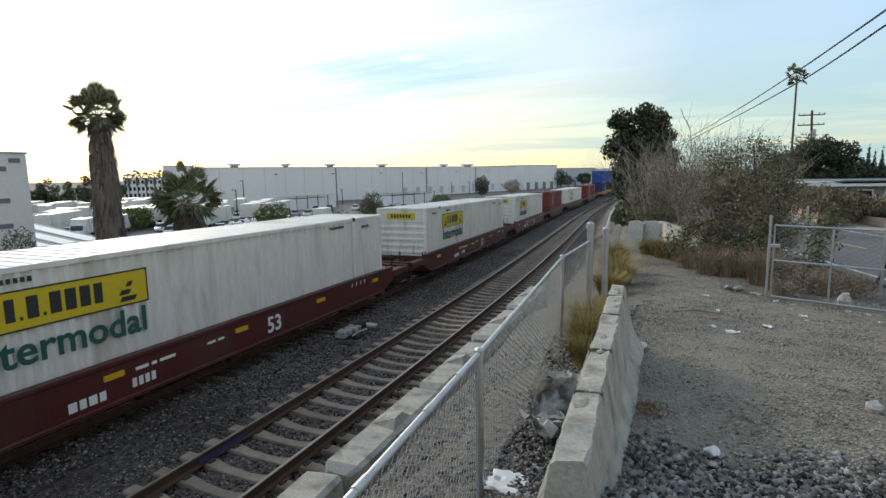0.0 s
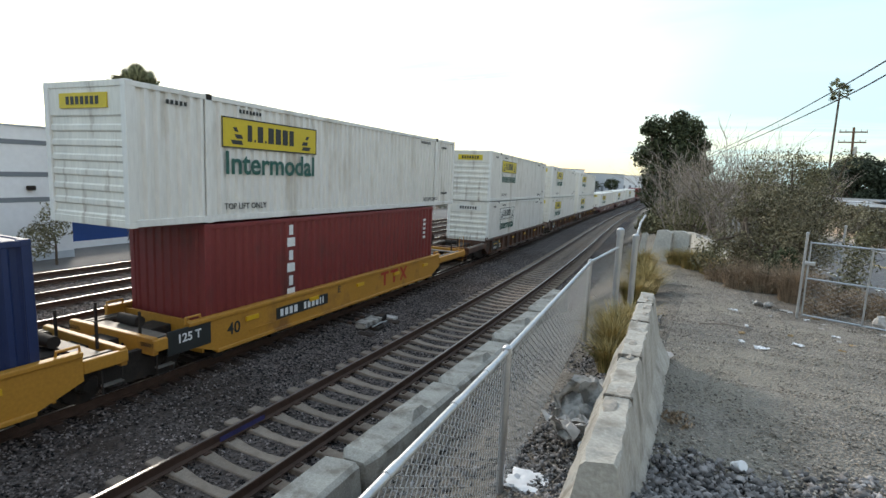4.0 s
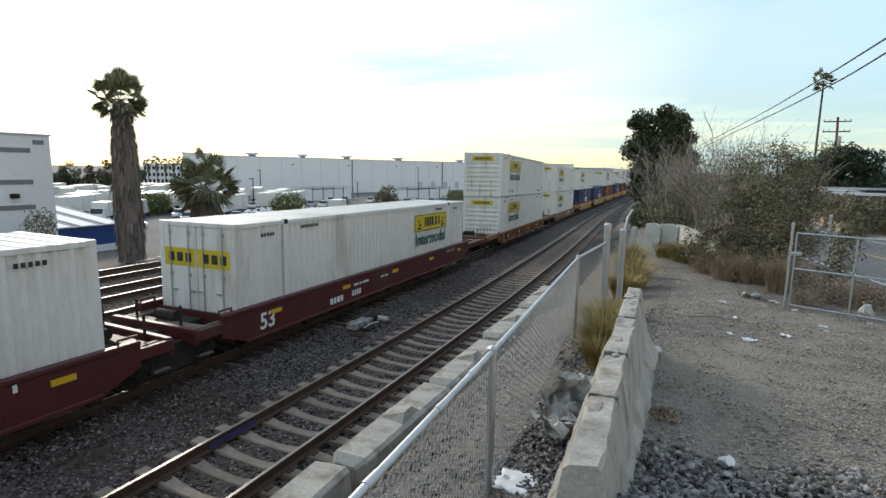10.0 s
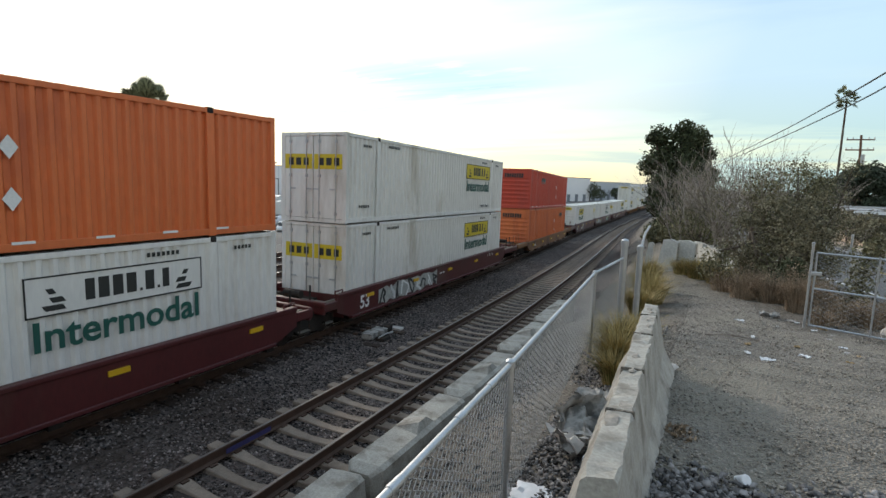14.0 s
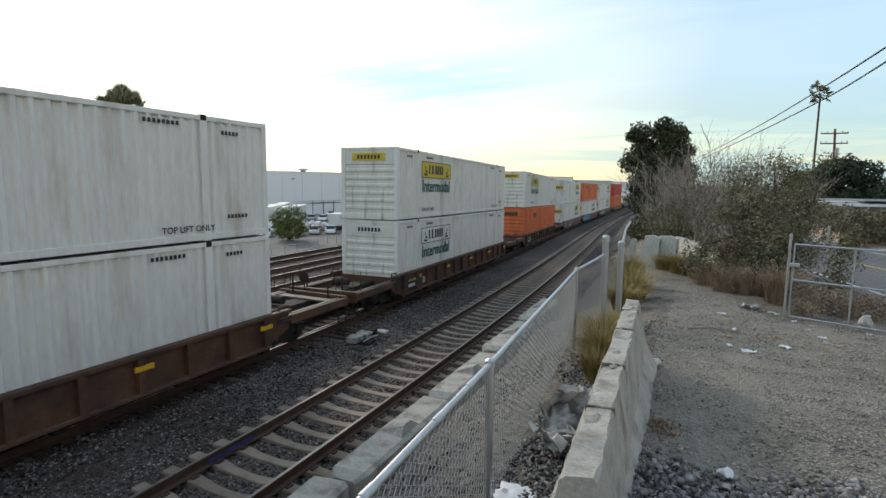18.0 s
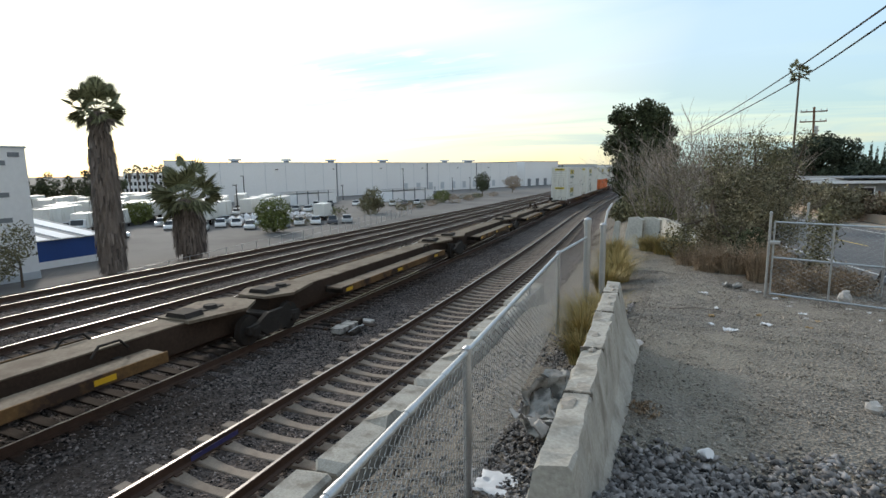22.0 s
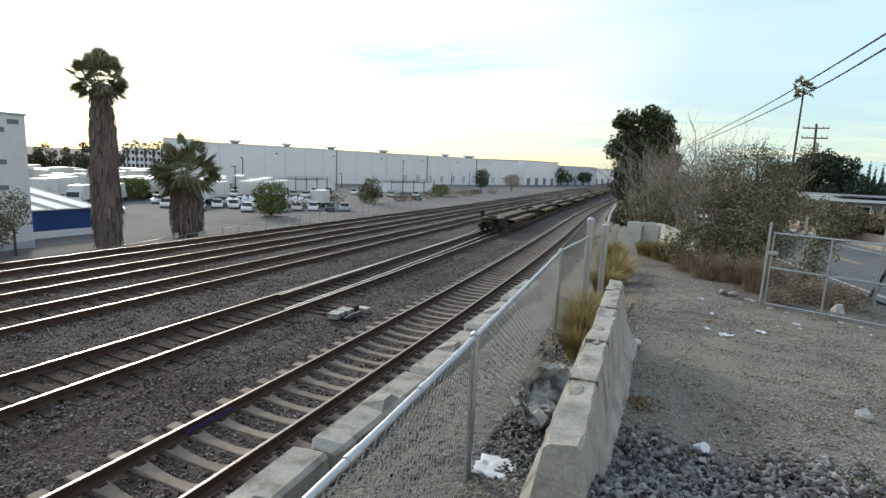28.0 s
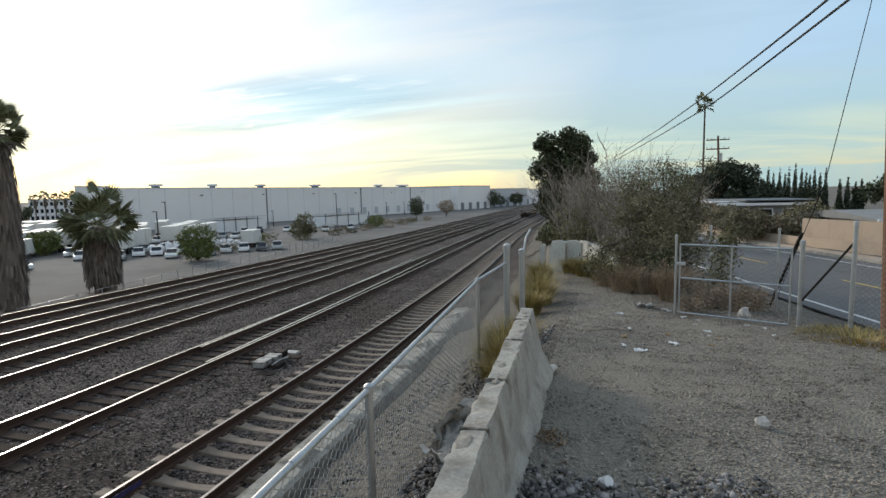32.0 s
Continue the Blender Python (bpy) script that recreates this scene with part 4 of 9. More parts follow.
def container(kind, L, H, side_mat, nose_mat, roof_mat, label, category="shipping container", face=1):
    """A steel box container: nose wall at -y, doors at +y."""
    W = 2.59
    hw, hl = W / 2, L / 2
    c = thing("shipping_container", label, category, group="containers on the train")
    long = L > 14
    for out, side in ((1, "side_wall"), (-1, "side_wall")):
        part(side, corrugated(out * (hw - 0.012), -hl + 0.14, hl - 0.14, 0.16, H - 0.11, out, 0.27 if long else 0.30), side_mat, c)
        part("bottom_rail", Geo().box((min(out * (hw - 0.06), out * hw), -hl + 0.1, 0.02), (max(out * (hw - 0.06), out * hw), hl - 0.1, 0.17), 0.01), side_mat, c)
        part("top_rail", Geo().box((min(out * (hw - 0.06), out * hw), -hl + 0.1, H - 0.12), (max(out * (hw - 0.06), out * hw), hl - 0.1, H - 0.012), 0.01), side_mat, c)
        for y in (-hl + 0.08, hl - 0.08):
            part("corner_post", Geo().box((min(out * (hw - 0.16), out * hw), y - 0.08, 0.0), (max(out * (hw - 0.16), out * hw), y + 0.08, H), 0.012), side_mat, c)
        for y in ((-6.1, 6.1) if long else ()):
            part("lifting_post", Geo().box((min(out * (hw - 0.05), out * (hw + 0.003)), y - 0.1, 0.0), (max(out * (hw - 0.05), out * (hw + 0.003)), y + 0.1, H + 0.005), 0.01), side_mat, c)
            for z in ((H - 0.13,) if out == face else ()):
                part("corner_casting", Geo().box((min(out * (hw - 0.1), out * (hw + 0.008)), y - 0.09, z), (max(out * (hw - 0.1), out * (hw + 0.008)), y + 0.09, z + 0.14), 0.015), M["undergear"], c)
        for y in (-hl + 0.085, hl - 0.085):
            for z in ((0.0, H - 0.12) if out == face else ()):
                part("corner_casting", Geo().box((min(out * (hw - 0.16), out * (hw + 0.004)), y - 0.088, z), (max(out * (hw - 0.16), out * (hw + 0.004)), y + 0.088, z + 0.122), 0.015), side_mat, c)
    n = int(L / 0.33)
    line = []
    for k in range(n):
        b = -hl + 0.05 + k * (L - 0.1) / n
        q = (L - 0.1) / n
        line += [(b, 0.0), (b + q * 0.4, 0.0), (b + q * 0.5, -0.02), (b + q * 0.9, -0.02)]
    line.append((hl - 0.05, 0.0))
    part("roof", Geo().grid([[(x, y, H - 0.006 + z) for y, z in line] for x in (-hw + 0.03, hw - 0.03)]), roof_mat, c)
    part("floor", Geo().box((-hw + 0.06, -hl + 0.05, 0.05), (hw - 0.06, hl - 0.05, 0.15)), M["undergear"], c)
    # nose wall: pressed horizontal ribs on long boxes, vertical corrugation on short ones
    if long:
        prof = [(0.02, 0.1)]
        for k in range(7):
            b = 0.22 + k * 0.30
            prof += [(0.02, b), (0.05, b + 0.035), (0.05, b + 0.17), (0.02, b + 0.205)]
        prof += [(0.02, H - 0.1)]
        part("nose_wall", Geo().grid([[(x, -hl + d, z) for d, z in prof] for x in (-hw + 0.13, hw - 0.13)]), nose_mat, c, "stained wall with pressed horizontal ribs")
    else:
        g = Geo()
        m = 8
        line2 = []
        for k in range(m):
            b = -hw + 0.14 + k * (W - 0.28) / m
            q = (W - 0.28) / m
            line2 += [(b, 0.02), (b + q * 0.36, 0.02), (b + q * 0.5, 0.055), (b + q * 0.86, 0.055)]
        line2.append((hw - 0.14, 0.02))
        g.grid([[(x, -hl + d, z) for x, d in line2] for z in (0.1, H - 0.1)])
        part("nose_wall", g, nose_mat, c)
    part("end_sill", Geo().box((-hw + 0.1, -hl + 0.005, 0.0), (hw - 0.1, -hl + 0.09, 0.16), 0.01), nose_mat, c)
    part("end_header", Geo().box((-hw + 0.1, -hl + 0.005, H - 0.13), (hw - 0.1, -hl + 0.09, H - 0.004), 0.01), nose_mat, c)
    for sx in (-1, 1):
        d = part("door", Geo().box((min(sx * 0.01, sx * (hw - 0.14)), hl - 0.06, 0.14), (max(sx * 0.01, sx * (hw - 0.14)), hl - 0.02, H - 0.13), 0.012), side_mat, c)
        for q in (0.22, 0.78):
            x = sx * (hw - 0.14) * q
            g = Geo().cyl((x, hl + 0.012, 0.06), (x, hl + 0.012, H - 0.06), 0.017, n=8)
            g.box((min(x, x - sx * 0.22), hl + 0.01, 1.05), (max(x, x - sx * 0.22), hl + 0.03, 1.1))
            for z in (0.3, 1.5, 2.6):
                g.box((x - 0.05, hl - 0.02, z - 0.05), (x + 0.05, hl + 0.012, z + 0.05))
            part("lock_rod", g, M["galv"], d)
    part("end_sill", Geo().box((-hw + 0.1, hl - 0.09, 0.0), (hw - 0.1, hl - 0.005, 0.13), 0.01), side_mat, c)
    part("end_header", Geo().box((-hw + 0.1, hl - 0.09, H - 0.12), (hw - 0.1, hl - 0.005, H - 0.004), 0.01), side_mat, c)
    return c


def bars(widths, gap, z0, z1, y0, x, lean=0.0):
    """Upright bars in a row that stand in for unlettered marks, on the plane x."""
    g = Geo()
    y = y0
    for w in widths:
        g.add([(x, y, z0), (x, y + w, z0), (x, y + w + lean, z1), (x, y + lean, z1),
               (x - 0.004, y, z0), (x - 0.004, y + w, z0), (x - 0.004, y + w + lean, z1), (x - 0.004, y + lean, z1)],
              [(0, 1, 2, 3), (0, 4, 5, 1), (1, 5, 6, 2), (2, 6, 7, 3), (3, 7, 4, 0)])
        y += w + gap
    return g


WORD = {}


def word(body, size, bold):
    if (body, size) not in WORD:
        WORD[(body, size)] = lettering(body, size, bold)
    return WORD[(body, size)]


def on_side(c, body, size, bold, mat, y, z, out=1, hw=1.30):
    me = word(body, size, bold)
    if not me.materials:
        me.materials.append(mat)
    ob = part("lettering", me, mat, c)
    ob.matrix_basis = Matrix.Translation((out * hw, y, z)) @ (FACE_R if out > 0 else FACE_L)
    return ob


def yellow_sign(c, y, z, L=3.5, h=0.72, out=1, hw=1.297, pale=False):
    """Yellow company panel with a black rim; its name is drawn as plain dark bars."""
    lo, hi = (hw, hw + 0.006) if out > 0 else (-hw - 0.006, -hw)
    p = part("sign_panel", Geo().box((lo, y - L / 2, z - h / 2), (hi, y + L / 2, z + h / 2)), M["white_box"] if pale else M["panel_yellow"], c, "yellow company panel with dark bars" if not pale else "")
    x = out * (hw + 0.012)
    g = Geo()
    e = 0.03
    for a, b, c0, d in ((-L / 2, L / 2, -h / 2, -h / 2 + e), (-L / 2, L / 2, h / 2 - e, h / 2), (-L / 2, -L / 2 + e, -h / 2, h / 2), (L / 2 - e, L / 2, -h / 2, h / 2)):
        g.box((min(x, x - out * 0.006), y + a, z + c0), (max(x, x - out * 0.006), y + b, z + d))
    part("sign_rim", g, M["ink_black"], p)
    g = Geo()
    k = y - L * 0.27
    for w in (0.15, 0.05, 0.19, 0.05, 0.20, 0.20, 0.20, 0.17):
        tall = 0.40 if w > 0.06 else 0.06
        g.box((min(x, x - out * 0.006), k, z - 0.18), (max(x, x - out * 0.006), k + w, z - 0.18 + tall))
        k += w + 0.07
    tagged(part("sign_marking", g, M["ink_black"], p), kind="stuff")
    for s in (-1, 1):
        g = Geo()
        yc = y + s * L * 0.40
        for q, (a, b, w) in enumerate(((0.16, -0.22, 0.34), (0.10, -0.08, 0.22), (0.20, 0.08, 0.12))):
            a, b = yc + s * (a - 0.30), z + b
            g.add([(x, a - w / 2, b - 0.05), (x, a + w / 2, b - 0.05), (x, a + w / 2 + s * 0.06, b + 0.05), (x, a - w / 2 + s * 0.06, b + 0.05)], [(0, 1, 2, 3)])
        part("sign_emblem", g, M["ink_black"], p)


def white53(ink="ink_green", pale=False, face=1):
    c = container("white53", 16.15, BOX_H, M["white_box"], M["white_nose"], M["roof_white"], "long white corrugated steel container with a yellow side panel", face=face)
    for out in (face,):
        yellow_sign(c, -4.0, 2.12, out=out, pale=pale)
        on_side(c, "Intermodal", 0.76, 0.014, M[ink], -4.0, 1.38, out, 1.306)
        on_side(c, "TOP LIFT ONLY", 0.2, 0.002, M["ink_black"], -5.0, 0.36, out, 1.302)
        x = 1.302 * out
        g = Geo()
        for y, z, n in ((-7.2, 2.55, 5), (-5.2, 2.6, 7), (4.6, 2.6, 8), (6.6, 2.5, 5), (6.7, 0.5, 6)):
            for k in range(n):
                g.box((min(x, x - 0.004 * out), y + k * 0.11, z), (max(x, x - 0.004 * out), y + k * 0.11 + 0.07, z + 0.09))
        tagged(part("small_print", g, M["ink_black"], c), kind="stuff")
    nose = Geo().box((-0.75, -8.085, 2.36), (0.75, -8.06, 2.66), 0)
    p = part("nose_panel", nose, M["panel_yellow"] if not pale else M["white_box"], c, "small yellow panel with dark bars")
    g = Geo()
    for k in range(7):
        g.box((-0.52 + k * 0.155, -8.092, 2.43), (-0.42 + k * 0.155, -8.083, 2.59))
    tagged(part("sign_marking", g, M["ink_black"], p), kind="stuff")
    for y in (5.6,):
        on_side(c, "TOP LIFT ONLY", 0.2, 0.004, M["ink_black"], y, 0.3, 1, 1.304)
    for sx in (-0.6, 0.6):
        p2 = part("door_panel", Geo().box((sx - 0.56, 8.052, 1.72), (sx + 0.56, 8.062, 2.2)), M["panel_yellow"], c, "yellow panel with dark bars")
        g = Geo()
        for k in range(3):
            g.box((sx - 0.42 + k * 0.3, 8.058, 1.84), (sx - 0.22 + k * 0.3, 8.068, 2.08))
        tagged(part("sign_marking", g, M["ink_black"], p2), kind="stuff")
    return c


def orange53(mat, spot):
    c = container("orange53", 16.15, BOX_H, M[mat], M[mat], M[mat], "long orange corrugated steel container with a dark name bar")
    for out in (1,):
        x = 1.302 * out
        g = Geo()
        k = spot
        for w in (0.13,) * 9:
            g.box((min(x, x - 0.005 * out), k, 2.05), (max(x, x - 0.005 * out), k + w, 2.38))
            k += w + 0.04
        tagged(part("name_bar", g, M["ink_black"], c, "dark bars in place of a name"), kind="stuff")
        g = Geo().box((min(x, x - 0.005 * out), spot, 1.93), (max(x, x - 0.005 * out), k - 0.05, 1.98))
        part("name_rule", g, M["ink_black"], c)
        d = Geo()
        for y in (2.2,):
            for z in (0.9, 1.75):
                d.add([(x, y - 0.14, z), (x, y, z - 0.2), (x, y + 0.14, z), (x, y, z + 0.2)], [(0, 1, 2, 3)])
        part("diamond_sign", d, M["ink_white"], c)
        g = Geo()
        for k in range(11):
            g.box((min(x, x - 0.004 * out), -7.3 + k * 1.35, 0.14), (max(x, x - 0.004 * out), -6.95 + k * 1.35, 0.19))
        part("reflective_tape", g, M["ink_white"], c)
    g = Geo()
    for k in range(8):
        g.box((-0.7 + k * 0.18, -8.085, 2.25), (-0.57 + k * 0.18, -8.05, 2.55))
    tagged(part("name_bar", g, M["ink_black"], c), kind="stuff")
    return c


def box40(mat, mark):
    c = container("box40", 12.19, BOX_H, M[mat], M[mat], M[mat], {"maroon_box": "dark red corrugated steel container with white marks", "blue_box": "navy blue corrugated steel container with white marks",
                  "bright_blue": "bright blue corrugated steel container", "grey_box": "grey corrugated steel container"}[mat])
    for out in (1,):
        x = 1.302 * out
        lo, hi = min(x, x - 0.005 * out), max(x, x - 0.005 * out)
        if mark == "cma":
            g = Geo()
            ys = -0.4 if out > 0 else -2.0
            for k, w in enumerate((0.34, 0.46, 0.38, 0.0, 0.34, 0.36, 0.46)):
                if w:
                    g.box((lo, ys, 0.98), (hi, ys + w, 1.14)); g.box((lo, ys, 1.45), (hi, ys + w, 1.6)); g.box((lo, ys, 0.98), (hi, ys + 0.11, 1.6))
                    if k in (1, 2, 6):
                        g.box((lo, ys + w - 0.11, 0.98), (hi, ys + w, 1.6))
                    ys += w + 0.09
                else:
                    ys += 0.2
            tagged(part("name_marking", g, M["ink_white"], c, "white bars in place of a name"), kind="stuff")
            sw = Geo()
            base = -0.1 if out > 0 else -1.2
            top = [(base + 0.0, 1.72), (base + 0.22, 2.0), (base + 0.55, 2.3), (base + 1.05, 2.5), (base + 1.55, 2.52)]
            bot = [(base + 1.4, 2.38), (base + 1.0, 2.22), (base + 0.62, 2.06), (base + 0.3, 1.86)]
            pts = top + bot
            sw.add([(x, p[0], p[1]) for p in pts], [tuple(range(len(pts)))])
            part("swoosh", sw, M["ink_white"], c)
        if mark == "triton":
            g = Geo()
            for k in range(6):
                g.box((lo, -3.3, 2.45 - k * 0.36), (hi, -2.98, 2.7 - k * 0.36)) if k % 2 else g.box((lo, -3.22, 2.42 - k * 0.36), (hi, -3.06, 2.7 - k * 0.36))
            tagged(part("name_marking", g, M["ink_white"], c, "white bars in place of a name"), kind="stuff")
        g = Geo()
        for k in range(5):
            g.box((lo, 5.2, 2.3 - k * 0.18), (hi, 5.42, 2.4 - k * 0.18))
        part("small_print", g, M["ink_white"], c)
    return c


# outline of a truck's side frame, along the track and up
SIDE_FRAME = ((-1.15, 0.38), (-1.15, 0.58), (-0.75, 0.62), (-0.35, 0.82), (0.35, 0.82), (0.75, 0.62), (1.15, 0.58), (1.15, 0.38), (0.7, 0.40), (0.42, 0.2), (-0.42, 0.2), (-0.7, 0.40))
TRUCK_MESH = {}


def add_truck(car, y):
    if not TRUCK_MESH:
        for s in (-1, 1):
            g = Geo().prism(SIDE_FRAME, s * 0.98 - 0.07, s * 0.98 + 0.07, "x")
            g.box((s * 0.98 - 0.1, -1.05, 0.3), (s * 0.98 + 0.1, -0.72, 0.56), 0.03)
            g.box((s * 0.98 - 0.1, 0.72, 0.3), (s * 0.98 + 0.1, 1.05, 0.56), 0.03)
            TRUCK_MESH["side_frame", s] = g.mesh("side_frame", M["undergear"])
        TRUCK_MESH["bolster", 0] = Geo().box((-1.0, -0.2, 0.4), (1.0, 0.2, 0.72), 0.04).mesh("bolster", M["undergear"])
        for a in (-0.89, 0.89):
            g = Geo()
            for s in (-1, 1):
                g.cyl((s * 0.69, a, 0.42), (s * 0.83, a, 0.42), 0.42, n=24)
                g.cyl((s * 0.67, a, 0.42), (s * 0.70, a, 0.42), 0.45, n=24)
            g.cyl((-0.95, a, 0.42), (0.95, a, 0.42), 0.08, n=12)
            g.cyl((0.95, a, 0.42), (1.1, a, 0.42), 0.13, n=12)
            g.cyl((-1.1, a, 0.42), (-0.95, a, 0.42), 0.13, n=12)
            TRUCK_MESH["wheelset", a] = g.mesh("wheelset", [M["undergear"]], True)
    t = part("truck", TRUCK_MESH["bolster", 0], None, car, at=pose(0, y, 0))
    for (n, k), me in TRUCK_MESH.items():
        if n != "bolster":
            part(n, me, None, t)
    return t


def well_car(colour, L, gr, gf, ribs, joint_r, joint_f, label, low=False):
    """A well car for one container length L; gr and gf: half the gap to the next box behind and ahead."""
    m = M[colour]
    car = thing("well_car", label, "rail car", group="well cars of the train")
    hl = L / 2 + 0.12
    top = 1.0 if low else 1.22
    bot = 0.36
    for s in (-1, 1):
        x0, x1 = ((1.335, 1.43) if not ribs else (1.315, 1.345)) if s > 0 else (-1.43, -1.335)
        part("side_sill", Geo().prism([(-hl - 0.5, bot + 0.32), (-hl + 0.35, bot), (hl - 0.35, bot), (hl + 0.5, bot + 0.32), (hl + 0.5, top), (-hl - 0.5, top)], x0, x1, "x"), m, car)
        part("top_chord", Geo().box((min(s * 1.30, s * 1.475), -hl - 0.5, top - 0.07), (max(s * 1.30, s * 1.475), hl + 0.5, top + 0.03), 0.015), m, car)
        part("bottom_chord", Geo().box((min(s * 1.28, s * 1.475), -hl + 0.3, bot - 0.03), (max(s * 1.28, s * 1.475), hl - 0.3, bot + 0.06), 0.015), m, car)
        if ribs and s > 0:
            n = 14 if L > 14 else 8
            for k in range(n):
                y = -hl + 0.5 + k * (2 * hl - 1.0) / (n - 1)
                part("rib", Geo().prism([(s * 1.34, bot + 0.05), (s * 1.475, bot + 0.05), (s * 1.475, top - 0.06), (s * 1.34, top - 0.06)], y - 0.075, y + 0.075, "y"), m, car)
        # reflectors
        for k in range(5 if s > 0 else 0):
            y = -hl + 1.2 + k * (2 * hl - 2.4) / 4
            xa = s * 1.478
            if ribs:
                y += 0.5
            part("reflector", Geo().box((min(xa, xa - s * 0.045), y, top - 0.33), (max(xa, xa - s * 0.045), y + 0.42, top - 0.22)), M["reflector"], car)
    g = Geo().box((-0.2, -hl, 0.2), (0.2, hl, 0.27))
    for k in range(7):
        y = -hl + 0.4 + k * (2 * hl - 0.8) / 6
        g.box((-1.34, y - 0.12, 0.18), (1.34, y + 0.12, 0.29))
    part("floor_frame", g, M["undergear"], car)
    for sgn, gap, joint in ((-1, gr, joint_r), (1, gf, joint_f)):
        y0, y1 = hl, hl + max(gap - 0.35, 0.9)
        fl = lambda a, b: (min(sgn * a, sgn * b), max(sgn * a, sgn * b))
        a, b = fl(y0 + 0.02, y1)
        part("bulkhead", Geo().box((-1.335, fl(y0, y0 + 0.06)[0], 0.4), (1.335, fl(y0, y0 + 0.06)[1], top - 0.1)), m, car)
        for sx in (-1, 1):
            xa, xb = sorted((sx * 1.02, sx * 1.42))
            part("end_platform", Geo().box((xa, a, 0.90), (xb, b, 0.99)), M["deck_steel"], car, "rusty end platform")
            g = Geo()
            for q in range(2):
                xx = sx * (1.12 + q * 0.18)
                g.box((xx - 0.05, a + 0.1, 1.0), (xx + 0.05, b - 0.16, 1.03))
            tagged(part("walkway", g, M["grate"], car, "worn steel grating"), kind="stuff")
        for sx in (-1, 1):
            yy = b - 0.2 if sgn > 0 else a + 0.2
            part("stanchion", Geo().box((sx * 0.74 - 0.025, yy - 0.025, 0.98), (sx * 0.74 + 0.025, yy + 0.025, 1.55), 0.006), M["undergear"], car)
        part("valve_reservoir", Geo().cyl((-0.55, (a + b) / 2, 1.12), (0.1, (a + b) / 2, 1.12), 0.13, n=12), M["undergear"], car, smooth=True)
        part("brake_hose", Geo().tube([(0.45, sgn * y1, 0.85), (0.55, sgn * (y1 + 0.18), 0.6), (0.5, sgn * (y1 + 0.35), 0.45)], 0.03, 7), M["rubber"], car, smooth=True)
        part("step_frame", Geo().tube([(1.38, sgn * (y1 - 0.1), 0.75), (1.38, sgn * (y1 - 0.1), 0.28), (1.38, sgn * (y1 - 0.5), 0.28), (1.38, sgn * (y1 - 0.5), 0.75)], 0.018, 6), M["undergear"], car)
        part("step_tread", Geo().box((1.30, fl(y1 - 0.5, y1 - 0.1)[0], 0.42), (1.42, fl(y1 - 0.5, y1 - 0.1)[1], 0.45)), M["grate"], car)
        part("end_side_beam", Geo().box((1.34, fl(y0 + 0.5, y1)[0], 0.80), (1.44, fl(y0 + 0.5, y1)[1], 1.06), 0.02), m, car)
        part("end_beam", Geo().box((-1.40, fl(y1 - 0.14, y1)[0], 0.72), (1.40, fl(y1 - 0.14, y1)[1], 1.1), 0.02), m, car)
        part("centre_sill", Geo().box((-0.32, fl(y0, y1 + 0.25)[0], 0.62), (0.32, fl(y0, y1 + 0.25)[1], 0.95), 0.02), M["undergear"], car)
        q = fl(y1 - 0.62, y1 - 0.3)
        part("crossover_step", Geo().box((-1.02, q[0], 0.95), (1.02, q[1], 1.0)), M["grate"], car, "worn steel grating")
        if joint:
            part("drawbar", Geo().cyl((0, sgn * y1, 0.72), (0, sgn * (gap + L / 2), 0.72), 0.16, n=10), M["undergear"], car)
            add_truck(car, sgn * (gap + L / 2)) if sgn < 0 else None
        else:
            part("coupler", Geo().box((-0.16, fl(y1 + 0.2, gap + L / 2 + 0.02)[0], 0.62), (0.16, fl(y1 + 0.2, gap + L / 2 + 0.02)[1], 0.92), 0.04), M["undergear"], car)
            add_truck(car, sgn * (hl + 0.35))
            for sx in (-1.3, 1.3):
                g = Geo()
                for z in (0.55, 0.85, 1.15):
                    g.tube([(sx, sgn * (y1 + 0.02), z), (sx * 0.72, sgn * (y1 + 0.02), z)], 0.012, 6)
                g.tube([(sx, sgn * (y1 + 0.02), 0.5), (sx, sgn * (y1 + 0.02), 1.75), (sx, sgn * (y1 - 0.5), 1.75), (sx, sgn * (y1 - 0.5), 1.05)], 0.014, 6)
                part("grab_iron", g, m, car)
            if sgn < 0:
                g = Geo().cyl((-0.7, -y1 - 0.02, 1.0), (-0.7, -y1 - 0.02, 1.6), 0.025, n=8)
                g.cyl((-0.7, -y1 - 0.06, 1.5), (-0.7, -y1 - 0.02, 1.5), 0.2, n=16)
                part("brake_wheel", g, M["undergear"], car)
        for sx in (-1.34, 1.34):
            g = Geo().tube([(sx, sgn * (y0 + 0.1), top), (sx, sgn * (y0 + 0.1), top + 0.12), (sx, sgn * (y0 + 0.5), top + 0.12), (sx, sgn * (y0 + 0.5), top - 0.02)], 0.03, 6)
            part("container_guide", g, m, car)
    return car


